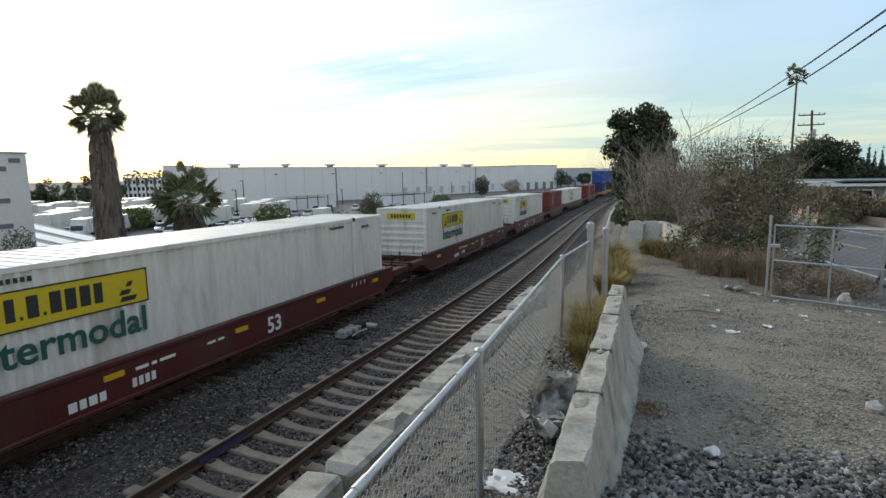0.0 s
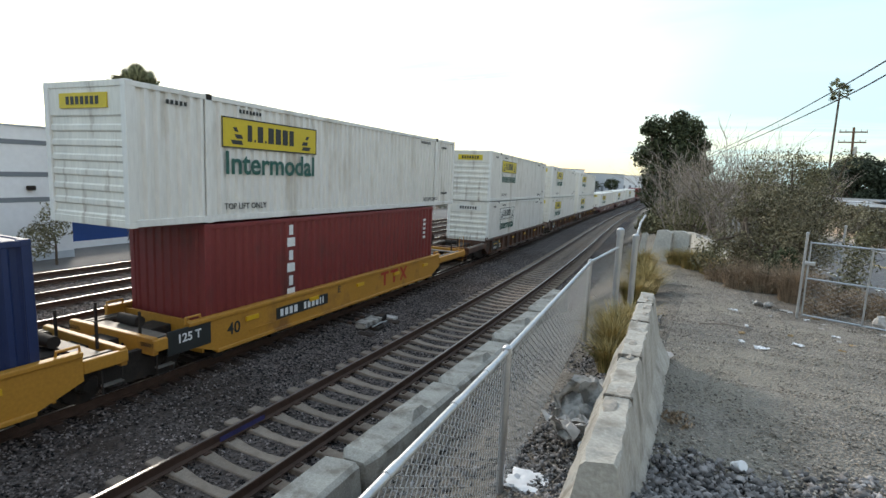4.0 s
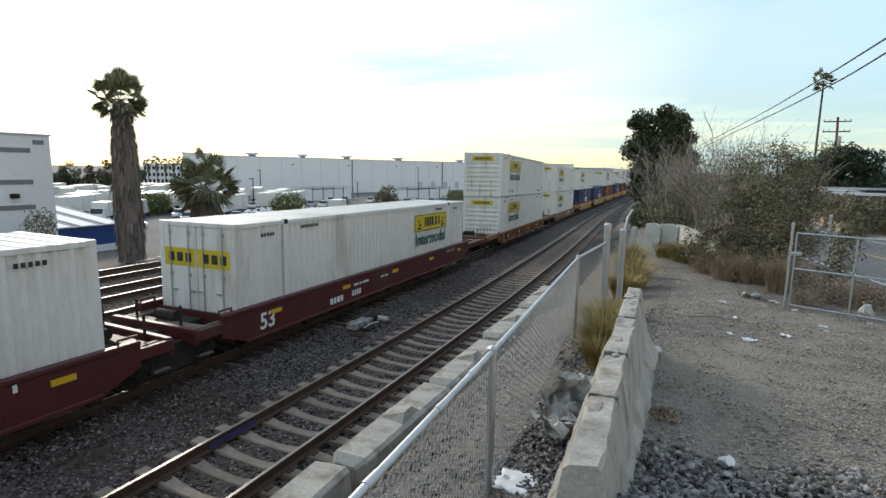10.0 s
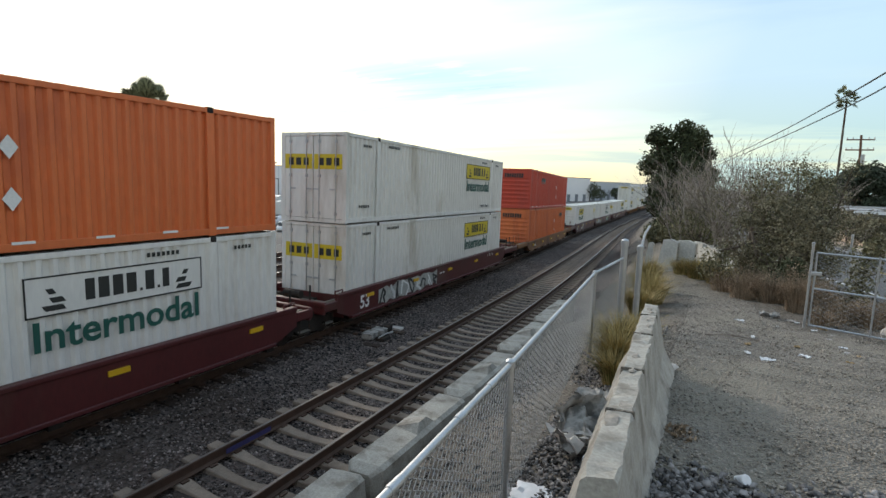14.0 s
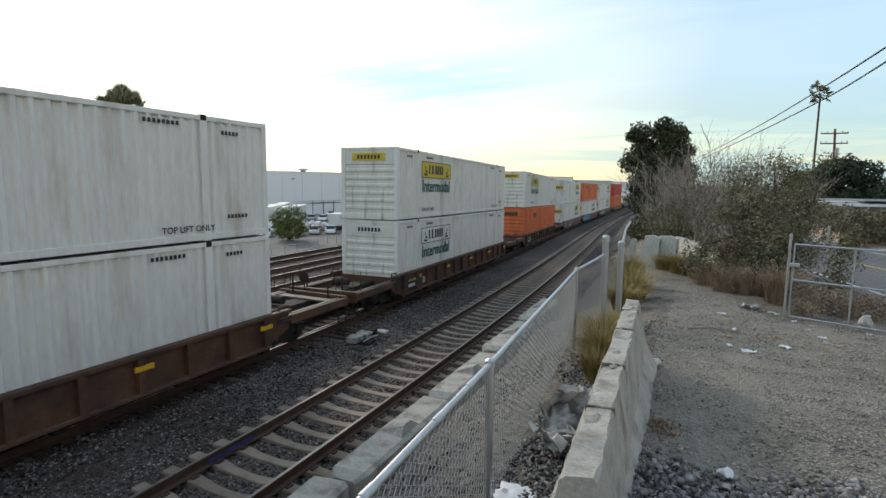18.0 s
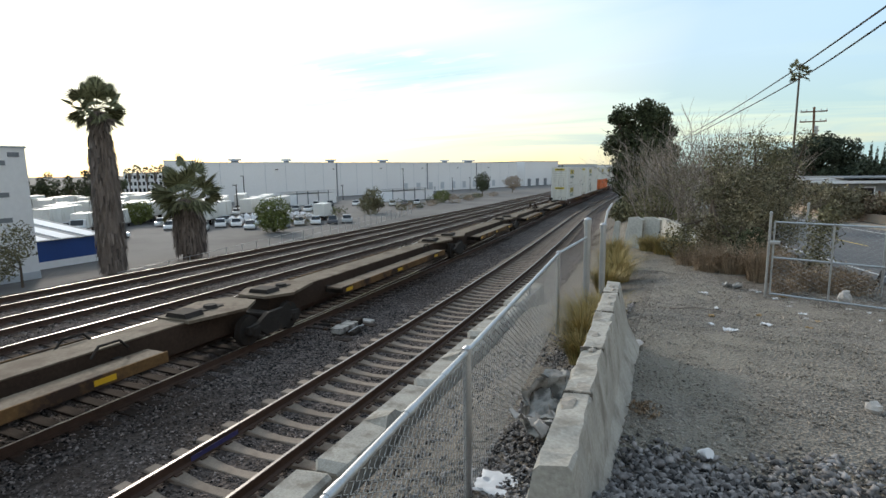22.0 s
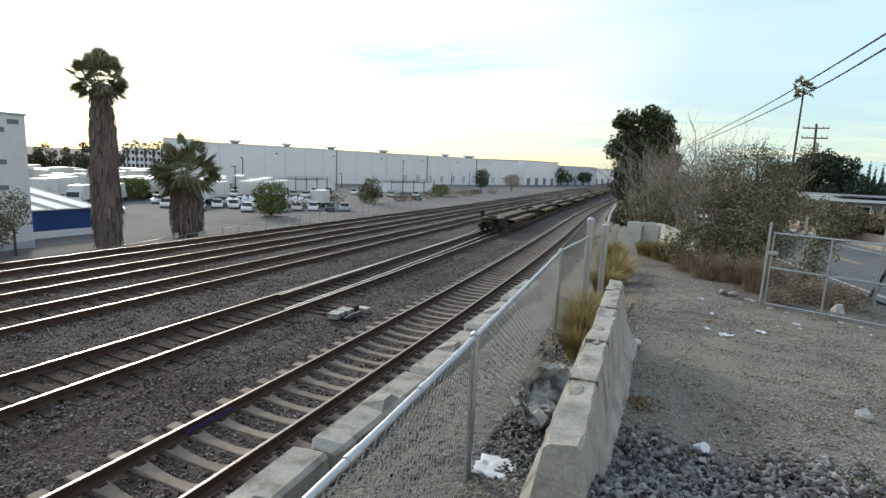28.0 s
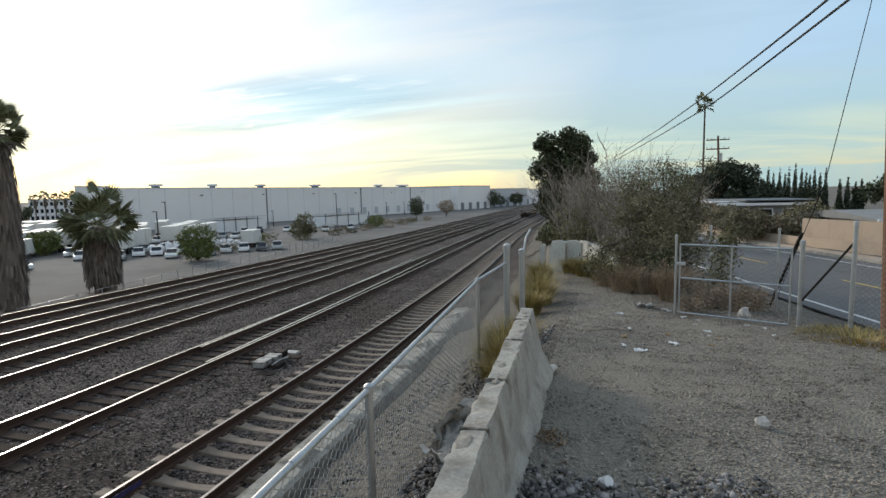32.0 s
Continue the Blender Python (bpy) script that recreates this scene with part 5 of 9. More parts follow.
def spine_unit(L, first, last, raised):
    """One platform of an empty spine car, length L between joints."""
    car = thing("spine_car", "empty low spine car with a bare centre beam and brown decks", "rail car", group="spine cars of the train")
    h = L / 2
    y0 = -h + (0.9 if first else 0.5)
    y1 = h - (0.9 if last else 0.5)
    part("centre_beam", Geo().prism([(-0.42, 1.02), (-0.36, 0.36), (0.36, 0.36), (0.42, 1.02), (0.42, 1.06), (-0.42, 1.06)], y0, y1, "y"), M["spine_side"], car, "rusty centre beam")
    part("beam_top", Geo().box((-0.44, y0, 1.06), (0.44, y1, 1.10), 0.01), M["spine_deck"], car, "dusty tan top plate")
    for s in (-1, 1):
        xa, xb = sorted((s * 0.72, s * 1.36))
        part("side_deck", Geo().box((xa, -h * 0.62, 0.80), (xb, h * 0.58, 0.86), 0.01), M["spine_deck"], car)
        part("deck_edge", Geo().box((min(s * 1.34, s * 1.40), -h * 0.62, 0.64), (max(s * 1.34, s * 1.40), h * 0.58, 0.89), 0.01), M["spine_edge"], car, "rusty yellow edge of the deck")
        for k in range(4):
            y = -h * 0.56 + k * h * 0.36
            part("bracket", Geo().box((min(s * 0.36, s * 1.36), y - 0.09, 0.56), (max(s * 0.36, s * 1.36), y + 0.09, 0.80)), M["undergear"], car)
        for k in range(3):
            y = -h * 0.6 + k * h * 0.5
            part("reflector", Geo().box((min(s * 1.395, s * 1.405), y, 0.70), (max(s * 1.395, s * 1.405), y + 0.45, 0.82)), M["reflector"], car)
        part("guide", Geo().tube([(s * 0.62, h * 0.45, 1.0), (s * 0.62, h * 0.47, 1.22), (s * 0.62, h * 0.52, 1.22), (s * 0.62, h * 0.54, 1.0)], 0.03, 6), M["undergear"], car)
    for sgn, end in ((-1, first), (1, last)):
        yy = sgn * (h - 1.5)
        a, b = sorted((sgn * (h - (0.3 if end else 0.2)), sgn * (h - 2.6)))
        w1 = 0.62 if end else 0.5
        outline = [(-w1, a), (-0.95, (a * 2 + b) / 3), (-0.85, (a + b) / 2), (-0.55, b), (0.55, b), (0.85, (a + b) / 2), (0.95, (a * 2 + b) / 3), (w1, a)]
        if sgn > 0:
            outline = [(p, a + b - q) for p, q in outline][::-1]
        part("hitch_platform", Geo().prism(outline, 1.06, 1.14, "z"), M["spine_deck"], car, "worn tan hitch plate")
        part("fifth_wheel_slot", Geo().box((-0.16, yy - 0.35, 1.13), (0.16, yy + 0.45, 1.17), 0.02), M["undergear"], car)
        part("hitch_pin", Geo().cyl((0, yy + 0.1, 1.1), (0, yy + 0.1, 1.24), 0.22, 0.16, 14), M["undergear"], car, smooth=True)
        if raised and sgn > 0:
            for sx in (-0.42, 0.42):
                part("hitch_strut", Geo().tube([(sx, yy - 0.9, 1.1), (sx * 0.5, yy - 0.1, 1.85)], 0.07, 8), M["spine_side"], car, "raised hitch strut")
                part("hitch_brace", Geo().tube([(sx, yy + 0.55, 1.1), (sx * 0.5, yy, 1.8)], 0.05, 8), M["spine_side"], car)
            part("hitch_head", Geo().box((-0.42, yy - 0.42, 1.80), (0.42, yy + 0.3, 1.92), 0.04), M["spine_deck"], car)
        else:
            part("folded_hitch", Geo().prism([(-0.4, 1.12), (-0.3, 1.26), (0.3, 1.26), (0.4, 1.12)], yy - 1.0, yy - 0.45, "y"), M["undergear"], car)
        if end:
            add_truck(car, sgn * (h - 1.4))
            part("coupler", Geo().box((-0.16, *sorted((sgn * (h - 0.3), sgn * (h + 0.42)))[:1], 0.62), (0.16, sorted((sgn * (h - 0.3), sgn * (h + 0.42)))[1], 0.92), 0.04), M["undergear"], car)
            g = Geo().cyl((-0.75, sgn * (h - 0.35), 1.0), (-0.75, sgn * (h - 0.35), 1.62), 0.03, n=8)
            g.cyl((-0.75, sgn * (h - 0.39), 1.5), (-0.75, sgn * (h - 0.31), 1.5), 0.2, n=16)
            part("brake_stand", g, M["undergear"], car)
            g = Geo().tube([(0.95, sgn * (h - 0.32), 1.0), (0.95, sgn * (h - 0.32), 1.75), (0.4, sgn * (h - 0.32), 1.75), (0.4, sgn * (h - 0.32), 1.0)], 0.02, 6)
            part("hand_rail", g, M["undergear"], car)
        elif sgn < 0:
            add_truck(car, -h)
    return car


def side_bars(c, mat, y0, z0, h, widths, gap=0.06, x=1.436):
    return part("reporting_mark", bars(widths, gap, z0, z0 + h, y0, x), M[mat], c, "bars in place of letters and numbers")


def graffiti(c, y0, y1, mat, seed, x=1.437):
    """Sprayed tag: a coloured cloud under jagged overlapping strokes, no letters."""
    rng = random.Random(seed)
    n = max(3, int((y1 - y0) / 0.55))
    g = Geo()
    top, low = [], []
    for k in range(n * 2 + 1):
        y = y0 + (y1 - y0) * k / (n * 2)
        top.append((x, y, 1.02 + rng.uniform(-0.06, 0.12)))
        low.append((x, y, 0.50 + rng.uniform(-0.08, 0.08)))
    g.add(top + low, [(i, i + 1, len(top) + i + 1, len(top) + i) for i in range(n * 2)])
    part("graffiti_cloud", g, M[mat], c, "faded sprayed cloud")
    for k in range(n):
        a = y0 + (y1 - y0) * k / n
        w = (y1 - y0) / n * 1.15
        pts = [(a + rng.uniform(0, w), 0.50 + rng.uniform(-0.05, 0.1)), (a + rng.uniform(0, w * 0.5), 1.0 + rng.uniform(-0.1, 0.12)), (a + rng.uniform(w * 0.4, w), 0.85 + rng.uniform(-0.12, 0.12)), (a + rng.uniform(0, w), 0.72), (a + rng.uniform(w * 0.5, w), 0.48 + rng.uniform(-0.05, 0.08))]
        q = Geo()
        for (p0, z0), (p1, z1) in zip(pts[:-1], pts[1:]):
            d = Vector((p1 - p0, z1 - z0))
            d.normalize()
            e = Vector((-d.y, d.x)) * rng.uniform(0.035, 0.065)
            xx = x + 0.002 + 0.0015 * (k % 3)
            q.add([(xx, p0 - e.x, z0 - e.y), (xx, p0 + e.x, z0 + e.y), (xx, p1 + e.x, z1 + e.y), (xx, p1 - e.x, z1 - e.y)], [(0, 1, 2, 3)])
        part("graffiti_stroke", q, M[("ink_black", "ink_white")[k % 2]], c)


def mural(c, y0, y1, x=1.437):
    """A large sprayed piece over the full sill: teal below, blue above, black outlines and pale flashes."""
    rng = random.Random(4)
    n = 20
    ys = [y0 + (y1 - y0) * k / n for k in range(n + 1)]
    low = [0.43 + (0.16 if k == 0 else 0.05 * rng.random()) for k in range(n + 1)]
    mid = [0.80 + 0.07 * math.sin(k * 0.9) for k in range(n + 1)]
    top = [1.145 - (0.14 if k in (0, n) else 0.0) for k in range(n + 1)]
    for a, b, mat, name in ((low, mid, "graffiti_teal", "sprayed teal lower band"), (mid, top, "graffiti_blue", "sprayed blue upper band")):
        g = Geo()
        g.add([(x, y, z) for y, z in zip(ys, a)] + [(x, y, z) for y, z in zip(ys, b)], [(k, k + 1, n + 2 + k, n + 1 + k) for k in range(n)])
        part("graffiti_field", g, M[mat], c, name)

    def stroke(mat, width, *pts):
        g = Geo()
        for (p0, z0), (p1, z1) in zip(pts[:-1], pts[1:]):
            e = Vector((z0 - z1, p1 - p0)).normalized() * width / 2
            g.add([(x + 0.003, p0 - e.x, z0 - e.y), (x + 0.003, p0 + e.x, z0 + e.y), (x + 0.003, p1 + e.x, z1 + e.y), (x + 0.003, p1 - e.x, z1 - e.y)], [(0, 1, 2, 3)])
        part("graffiti_stroke", g, M[mat], c)

    w = y1 - y0
    stroke("ink_black", 0.09, (y0 + 0.25, 1.12), (y0 + 0.02, 0.92), (y0, 0.60), (y0 + 0.12, 0.44))
    stroke("ink_black", 0.05, (y0 + 0.16 * w, 0.93), (y0 + 0.13 * w, 0.82), (y0 + 0.145 * w, 0.72), (y0 + 0.20 * w, 0.74), (y0 + 0.27 * w, 0.80))
    stroke("graffiti_pale", 0.07, (y0 + 0.15 * w, 0.77), (y0 + 0.20 * w, 0.78), (y0 + 0.26 * w, 0.84))
    stroke("ink_black", 0.04, (y0 + 0.25 * w, 1.13), (y0 + 0.28 * w, 0.98), (y0 + 0.28 * w, 0.78), (y0 + 0.31 * w, 0.70), (y0 + 0.31 * w, 0.45))
    stroke("ink_black", 0.15, (y0 + 0.475 * w, 1.13), (y0 + 0.465 * w, 0.80))
    stroke("ink_black", 0.04, (y0 + 0.42 * w, 0.76), (y0 + 0.47 * w, 0.80), (y0 + 0.54 * w, 0.80), (y0 + 0.54 * w, 0.52))
    stroke("graffiti_pale", 0.05, (y0 + 0.44 * w, 0.94), (y0 + 0.44 * w, 0.84), (y0 + 0.45 * w, 0.90))
    stroke("graffiti_pale", 0.05, (y0 + 0.61 * w, 0.82), (y0 + 0.63 * w, 0.92), (y0 + 0.65 * w, 0.84), (y0 + 0.66 * w, 0.92))
    stroke("ink_black", 0.12, (y0 + 0.765 * w, 1.13), (y0 + 0.755 * w, 0.88), (y0 + 0.745 * w, 0.46))
    stroke("ink_black", 0.15, (y0 + 0.89 * w, 1.12), (y0 + 0.885 * w, 0.82))
    stroke("graffiti_pale", 0.05, (y0 + 0.87 * w, 1.12), (y0 + 0.868 * w, 0.90))
    stroke("ink_black", 0.05, (y0 + 0.84 * w, 0.78), (y0 + 0.90 * w, 0.80), (y0 + 0.95 * w, 0.84))
    stroke("ink_black", 0.05, (y1 - 0.05, 1.05), (y1 + 0.03, 0.92), (y1 - 0.04, 0.80), (y1, 0.50))


RIDERS = []  # (thing, place along the train, height on it, turned)


def ride(ob, s, z=0.0, turned=False):
    RIDERS.append((ob, s, z, turned))
    return ob


def build_train():
    W_g, W_n, W_p = white53("ink_green"), white53("ink_navy"), white53("ink_green", True)
    T_n, T_p = white53("ink_navy", False, -1), white53("ink_green", True, -1)
    O_o, O_r, O_f = orange53("orange_box", -4.4), orange53("orange_red", -4.4), orange53("orange_box", 4.4)
    R_40, B_40, BB_40, G_40 = box40("maroon_box", "triton"), box40("blue_box", "cma"), box40("bright_blue", ""), box40("grey_box", "")
    protos = {"Wg": (W_g, 16.15), "Wn": (W_n, 16.15), "Wp": (W_p, 16.15), "Tn": (T_n, 16.15), "Tp": (T_p, 16.15), "Oo": (O_o, 16.15), "Or": (O_r, 16.15), "Of": (O_f, 16.15), "R4": (R_40, 12.19), "B4": (B_40, 12.19), "BB": (BB_40, 12.19), "G4": (G_40, 12.19)}
    used = set()

    def put(key, s_front, z, turned=False):
        ob, L = protos[key]
        if key in used:
            ob = copy_thing(ob, Matrix.Identity(4))
        used.add(key)
        ride(ob, s_front - L / 2, z, turned)

    cars = {}

    def car(colour, L, centre, gr, gf, ribs, jr, jf, low=False):
        key = (colour, L, round(gr, 1), round(gf, 1), ribs, jr, jf, low)
        names = {"car_maroon": "dark red smooth-sided well car with white marks and yellow reflectors", "car_brown": "brown rib-sided well car, dusty and rusty",
                 "car_yellow": "golden yellow well car with black marks", "car_rust": "rusty tan low-sided well car"}
        if key in cars:
            ob = copy_thing(cars[key], Matrix.Identity(4))
        else:
            ob = cars[key] = well_car(colour, L, gr, gf, ribs, jr, jf, names[colour], low)
        ride(ob, centre, 0.0)
        return ob

    BASE = 0.50
    UP = BASE + BOX_H + 0.03
    # (front of the lower box, length, car colour, ribbed, joined behind, joined ahead, lower box, turned, upper box, its front, turned)
    C = [
        (343.0, 16.15, "car_maroon", 0, 1, 0, "Wn", 0, None, 0, 0), (322.0, 16.15, "car_maroon", 0, 1, 1, "Wg", 0, None, 0, 0), (301.5, 16.15, "car_maroon", 0, 0, 1, "Tn", 1, None, 0, 0),
        (279.0, 16.15, "car_brown", 1, 0, 0, "Wg", 0, None, 0, 0), (256.0, 16.15, "car_brown", 1, 0, 0, "Wn", 0, None, 0, 0), (233.0, 16.15, "car_brown", 1, 0, 0, "Wg", 0, None, 0, 0),
        (210.0, 12.19, "car_yellow", 0, 1, 0, "G4", 0, None, 0, 0), (195.0, 12.19, "car_yellow", 0, 1, 1, "BB", 0, "G4", 195.0, 0),
        (180.0, 12.19, "car_yellow", 0, 1, 1, "G4", 0, "BB", 180.0, 0), (165.0, 12.19, "car_yellow", 0, 1, 1, "B4", 0, "BB", 165.0, 0), (150.0, 12.19, "car_yellow", 0, 0, 1, "B4", 0, "BB", 150.0, 0),
        (122.0, 12.19, "car_maroon", 0, 1, 0, "R4", 0, None, 0, 0), (101.5, 16.15, "car_maroon", 0, 1, 1, "Wp", 0, None, 0, 0), (78.5, 12.19, "car_maroon", 0, 0, 1, "R4", 0, None, 0, 0),
        (60.1, 16.15, "car_maroon", 0, 1, 0, "Wn", 0, None, 0, 0), (39.4, 16.15, "car_maroon", 0, 1, 1, "Wn", 0, None, 0, 0), (18.7, 16.15, "car_maroon", 0, 0, 1, "Wg", 0, None, 0, 0),
        (-4.6, 16.15, "car_brown", 1, 1, 0, "Wn", 0, "Wn", -4.6, 0), (-24.5, 16.15, "car_brown", 1, 1, 1, "Wg", 0, "Wg", -24.5, 0), (-44.3, 16.15, "car_brown", 1, 0, 1, "Wp", 0, "Wg", -44.3, 0),
        (-68.4, 12.19, "car_yellow", 0, 1, 0, "R4", 0, "Wn", -66.2, 0), (-84.0, 12.19, "car_yellow", 0, 1, 1, "B4", 0, None, 0, 0), (-99.6, 12.19, "car_yellow", 0, 1, 1, "R4", 0, "Wn", -97.4, 0),
        (-115.1, 12.19, "car_yellow", 0, 1, 1, "B4", 0, None, 0, 0), (-131.2, 12.19, "car_yellow", 0, 0, 1, "B4", 0, "Wn", -129.1, 0),
        (-149.9, 16.15, "car_rust", 0, 0, 0, "Wn", 0, "Wg", -149.9, 0), (-173.9, 16.15, "car_rust", 1, 0, 0, "Wn", 0, "Wn", -173.9, 0),
        (-197.6, 16.15, "car_maroon", 0, 1, 0, "Tn", 1, None, 0, 0), (-217.0, 16.15, "car_maroon", 0, 1, 1, "Tp", 1, None, 0, 0), (-235.6, 16.15, "car_maroon", 0, 0, 1, "Wn", 0, None, 0, 0),
        (-259.8, 16.15, "car_rust", 0, 0, 0, "Of", 0, "Or", -259.8, 0), (-283.3, 16.15, "car_maroon", 0, 1, 0, "Tn", 1, "Tn", -283.3, 1), (-302.5, 16.15, "car_maroon", 0, 1, 1, "Tp", 1, "Oo", -302.5, 0),
        (-321.7, 16.15, "car_maroon", 0, 0, 1, "Tn", 1, "Tn", -321.7, 1),
        (-345.2, 16.15, "car_brown", 1, 0, 0, "Oo", 0, "Wn", -345.2, 0), (-368.2, 16.15, "car_brown", 1, 0, 0, "Wp", 0, "Wg", -368.2, 0), (-391.6, 16.15, "car_brown", 1, 0, 0, "Wg", 0, "Wn", -391.6, 0),
    ]
    made = []
    for i, (f, L, colour, ribs, jr, jf, lower, lt, upper, uf, ut) in enumerate(C):
        ahead = (C[i - 1][0] - C[i - 1][1] - f) / 2 if i else 3.0
        behind = (f - L - C[i + 1][0]) / 2 if i + 1 < len(C) else 2.9
        made.append((car(colour, L, f - L / 2, behind, ahead, bool(ribs), bool(jr), bool(jf), colour == "car_rust"), f, colour))
        put(lower, f, BASE, bool(lt))
        if upper:
            put(upper, uf, UP, bool(ut))
    for ob, f, colour in made:
        if f > 65:
            continue
        if colour == "car_maroon":
            if abs(f + 302.5) > 1:
                on_side(ob, "53", 0.62, 0.012, M["ink_white"], 1.5 if f > 0 else -7.1, 0.74, 1, 1.437)
                side_bars(ob, "ink_white", -4.2, 0.52, 0.19, (0.16, 0.13, 0.16, 0.13), 0.05)
                side_bars(ob, "ink_white", -2.9, 0.55, 0.19, (0.1, 0.1, 0.1, 0.1), 0.05)
                side_bars(ob, "ink_white", -2.8, 0.88, 0.07, (0.3, 0.12, 0.4), 0.08)
                side_bars(ob, "ink_white", -0.9, 0.86, 0.06, (0.25, 0.2), 0.08)
                side_bars(ob, "ink_white", 5.6, 0.98, 0.14, (0.05, 0.07, 0.05, 0.07), 0.22)
        elif colour == "car_yellow":
            g = Geo()
            for k, (a, b) in enumerate(((1.6, 2.15), (2.3, 2.85), (3.0, 3.6))):
                if k < 2:
                    g.box((1.433, a, 1.03), (1.437, b, 1.13)); g.box((1.433, (a + b) / 2 - 0.07, 0.62), (1.437, (a + b) / 2 + 0.07, 1.03))
                else:
                    g.add([(1.437, a, 0.62), (1.437, a + 0.16, 0.62), (1.437, b, 1.13), (1.437, b - 0.16, 1.13)], [(0, 1, 2, 3)])
                    g.add([(1.438, b - 0.16, 0.62), (1.438, b, 0.62), (1.438, a + 0.16, 1.13), (1.438, a, 1.13)], [(0, 1, 2, 3)])
            part("red_emblem", g, M["ink_red"], ob, "red angular marks")
            on_side(ob, "40", 0.42, 0.006, M["ink_black"], -5.4, 0.80, 1, 1.437)
            on_side(ob, "E", 0.3, 0.004, M["ink_black"], -1.0, 0.98, 1, 1.437)
            corner = part("corner_plate", Geo().box((1.40, -7.25, 0.62), (1.442, -6.1, 1.16), 0.008), M["ink_black"], ob, "black corner plate with a white load mark")
            on_side(corner, "125 T", 0.27, 0.006, M["ink_white"], -6.7, 0.94, 1, 1.446)
            part("side_strap", Geo().box((1.43, -4.9, 0.60), (1.445, -3.2, 0.64)), M["car_yellow"], ob)
            q = part("number_board", Geo().box((1.433, -3.9, 0.66), (1.441, -1.6, 0.98)), M["ink_black"], ob, "black board with pale bars")
            side_bars(q, "ink_white", -3.75, 0.72, 0.2, (0.12, 0.12, 0.12, 0.14), 0.07, 1.446)
            side_bars(q, "ink_white", -2.75, 0.72, 0.2, (0.1, 0.12, 0.12, 0.12, 0.06, 0.06), 0.07, 1.446)
        elif colour == "car_brown":
            q = part("number_board", Geo().box((1.477, -7.6, 0.55), (1.482, -6.3, 1.05)), M["ink_black"], ob, "black board with pale bars")
            side_bars(q, "ink_white", -7.4, 0.62, 0.12, (0.1, 0.1, 0.1, 0.1), 0.06, 1.487)
            side_bars(q, "reflector", -7.4, 0.86, 0.08, (0.2, 0.12, 0.2), 0.08, 1.487)
            on_side(ob, "53", 0.34, 0.006, M["ink_white"], -5.6, 0.66, 1, 1.372)
        else:
            side_bars(ob, "ink_white", -6.6, 0.62, 0.13, (0.12, 0.1, 0.12, 0.1), 0.06)
        if abs(f + 217.0) < 1:
            graffiti(ob, -6.6, -3.4, "graffiti_pale", 1); graffiti(ob, 2.6, 5.4, "graffiti_green", 2)
        elif abs(f + 283.3) < 1:
            graffiti(ob, -6.2, -1.2, "graffiti_pale", 3)
        elif abs(f + 302.5) < 1:
            mural(ob, -7.5, -0.5)
        elif abs(f + 235.6) < 1:
            graffiti(ob, -3.6, -2.2, "graffiti_pale", 5)
        elif abs(f + 149.9) < 1:
            graffiti(ob, 1.6, 3.2, "graffiti_pale", 6)
    spine = {}
    for start in (-411.5, -499.0):
        y = start
        for k in range(5):
            L = 18.5 if k in (0, 4) else 16.7
            key = (L, k == 4, k == 0, start > -450 and k == 1)
            if key in spine:
                ob = copy_thing(spine[key], Matrix.Identity(4))
            else:
                ob = spine[key] = spine_unit(*key)
            ride(ob, y - L / 2, 0.0)
            y -= L


build_train()


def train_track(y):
    """Centre and height of the train's track at y metres along the view-fitted plan."""
    v = y / VIEW_FIT[1][1]
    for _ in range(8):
        v = (y - VIEW_FIT[1][0] * (TRAIN_X + float(bend_x(v)))) / VIEW_FIT[1][1]
    p = VIEW_FIT @ Vector((TRAIN_X + float(bend_x(v)), v, float(bend_z(v))))
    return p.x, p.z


def train_pose(s, z, turned, t):
    y = s + START + SPEED * t
    d = 2.0
    x, h = train_track(y)
    (x1, z1), (x0, z0) = train_track(y + d), train_track(y - d)
    yaw = math.degrees(math.atan2(-(x1 - x0), 2 * d))
    pitch = math.degrees(math.atan2(z1 - z0, 2 * d))
    m = pose(x, y, h + z, 0, 0, yaw) @ pose(0, 0, 0, pitch)
    return m @ pose(0, 0, 0, 0, 0, 180) if turned else m


# ---- plants ----
def leaf_mesh(name, blobs, n, size, mat, seed=0, shell=0.45, flat=0.0, long=1.0):
    """Many small leaves in a set of ellipsoids (centre, radii), denser towards their skins."""
    rng = np.random.default_rng(seed)
    vol = np.array([b[1][0] * b[1][1] * b[1][2] for b in blobs]) ** 0.75
    pick = rng.choice(len(blobs), n, p=vol / vol.sum())
    c = np.array([b[0] for b in blobs])[pick]
    r = np.array([b[1] for b in blobs])[pick]
    d = rng.normal(size=(n, 3))
    d /= np.linalg.norm(d, axis=1)[:, None]
    k = shell + (1 - shell) * rng.random(n) ** 0.6
    k *= 1 + 0.22 * np.sin(d[:, 0] * 5 + pick * 1.7) * np.cos(d[:, 1] * 4 + d[:, 2] * 6 + pick)
    p = c + d * r * k[:, None]
    a = rng.normal(size=(n, 3))
    a[:, 2] *= 1 - flat
    a /= np.linalg.norm(a, axis=1)[:, None]
    b = np.cross(a, rng.normal(size=(n, 3)))
    b /= np.linalg.norm(b, axis=1)[:, None]
    s = size * (0.6 + 0.8 * rng.random(n))[:, None]
    v = np.stack([p - a * s * long, p + b * s * 0.45, p + a * s * long, p - b * s * 0.45], 1).reshape(-1, 3)
    f = np.arange(4 * n).reshape(-1, 4)
    return bulk(name, v, f, mat)


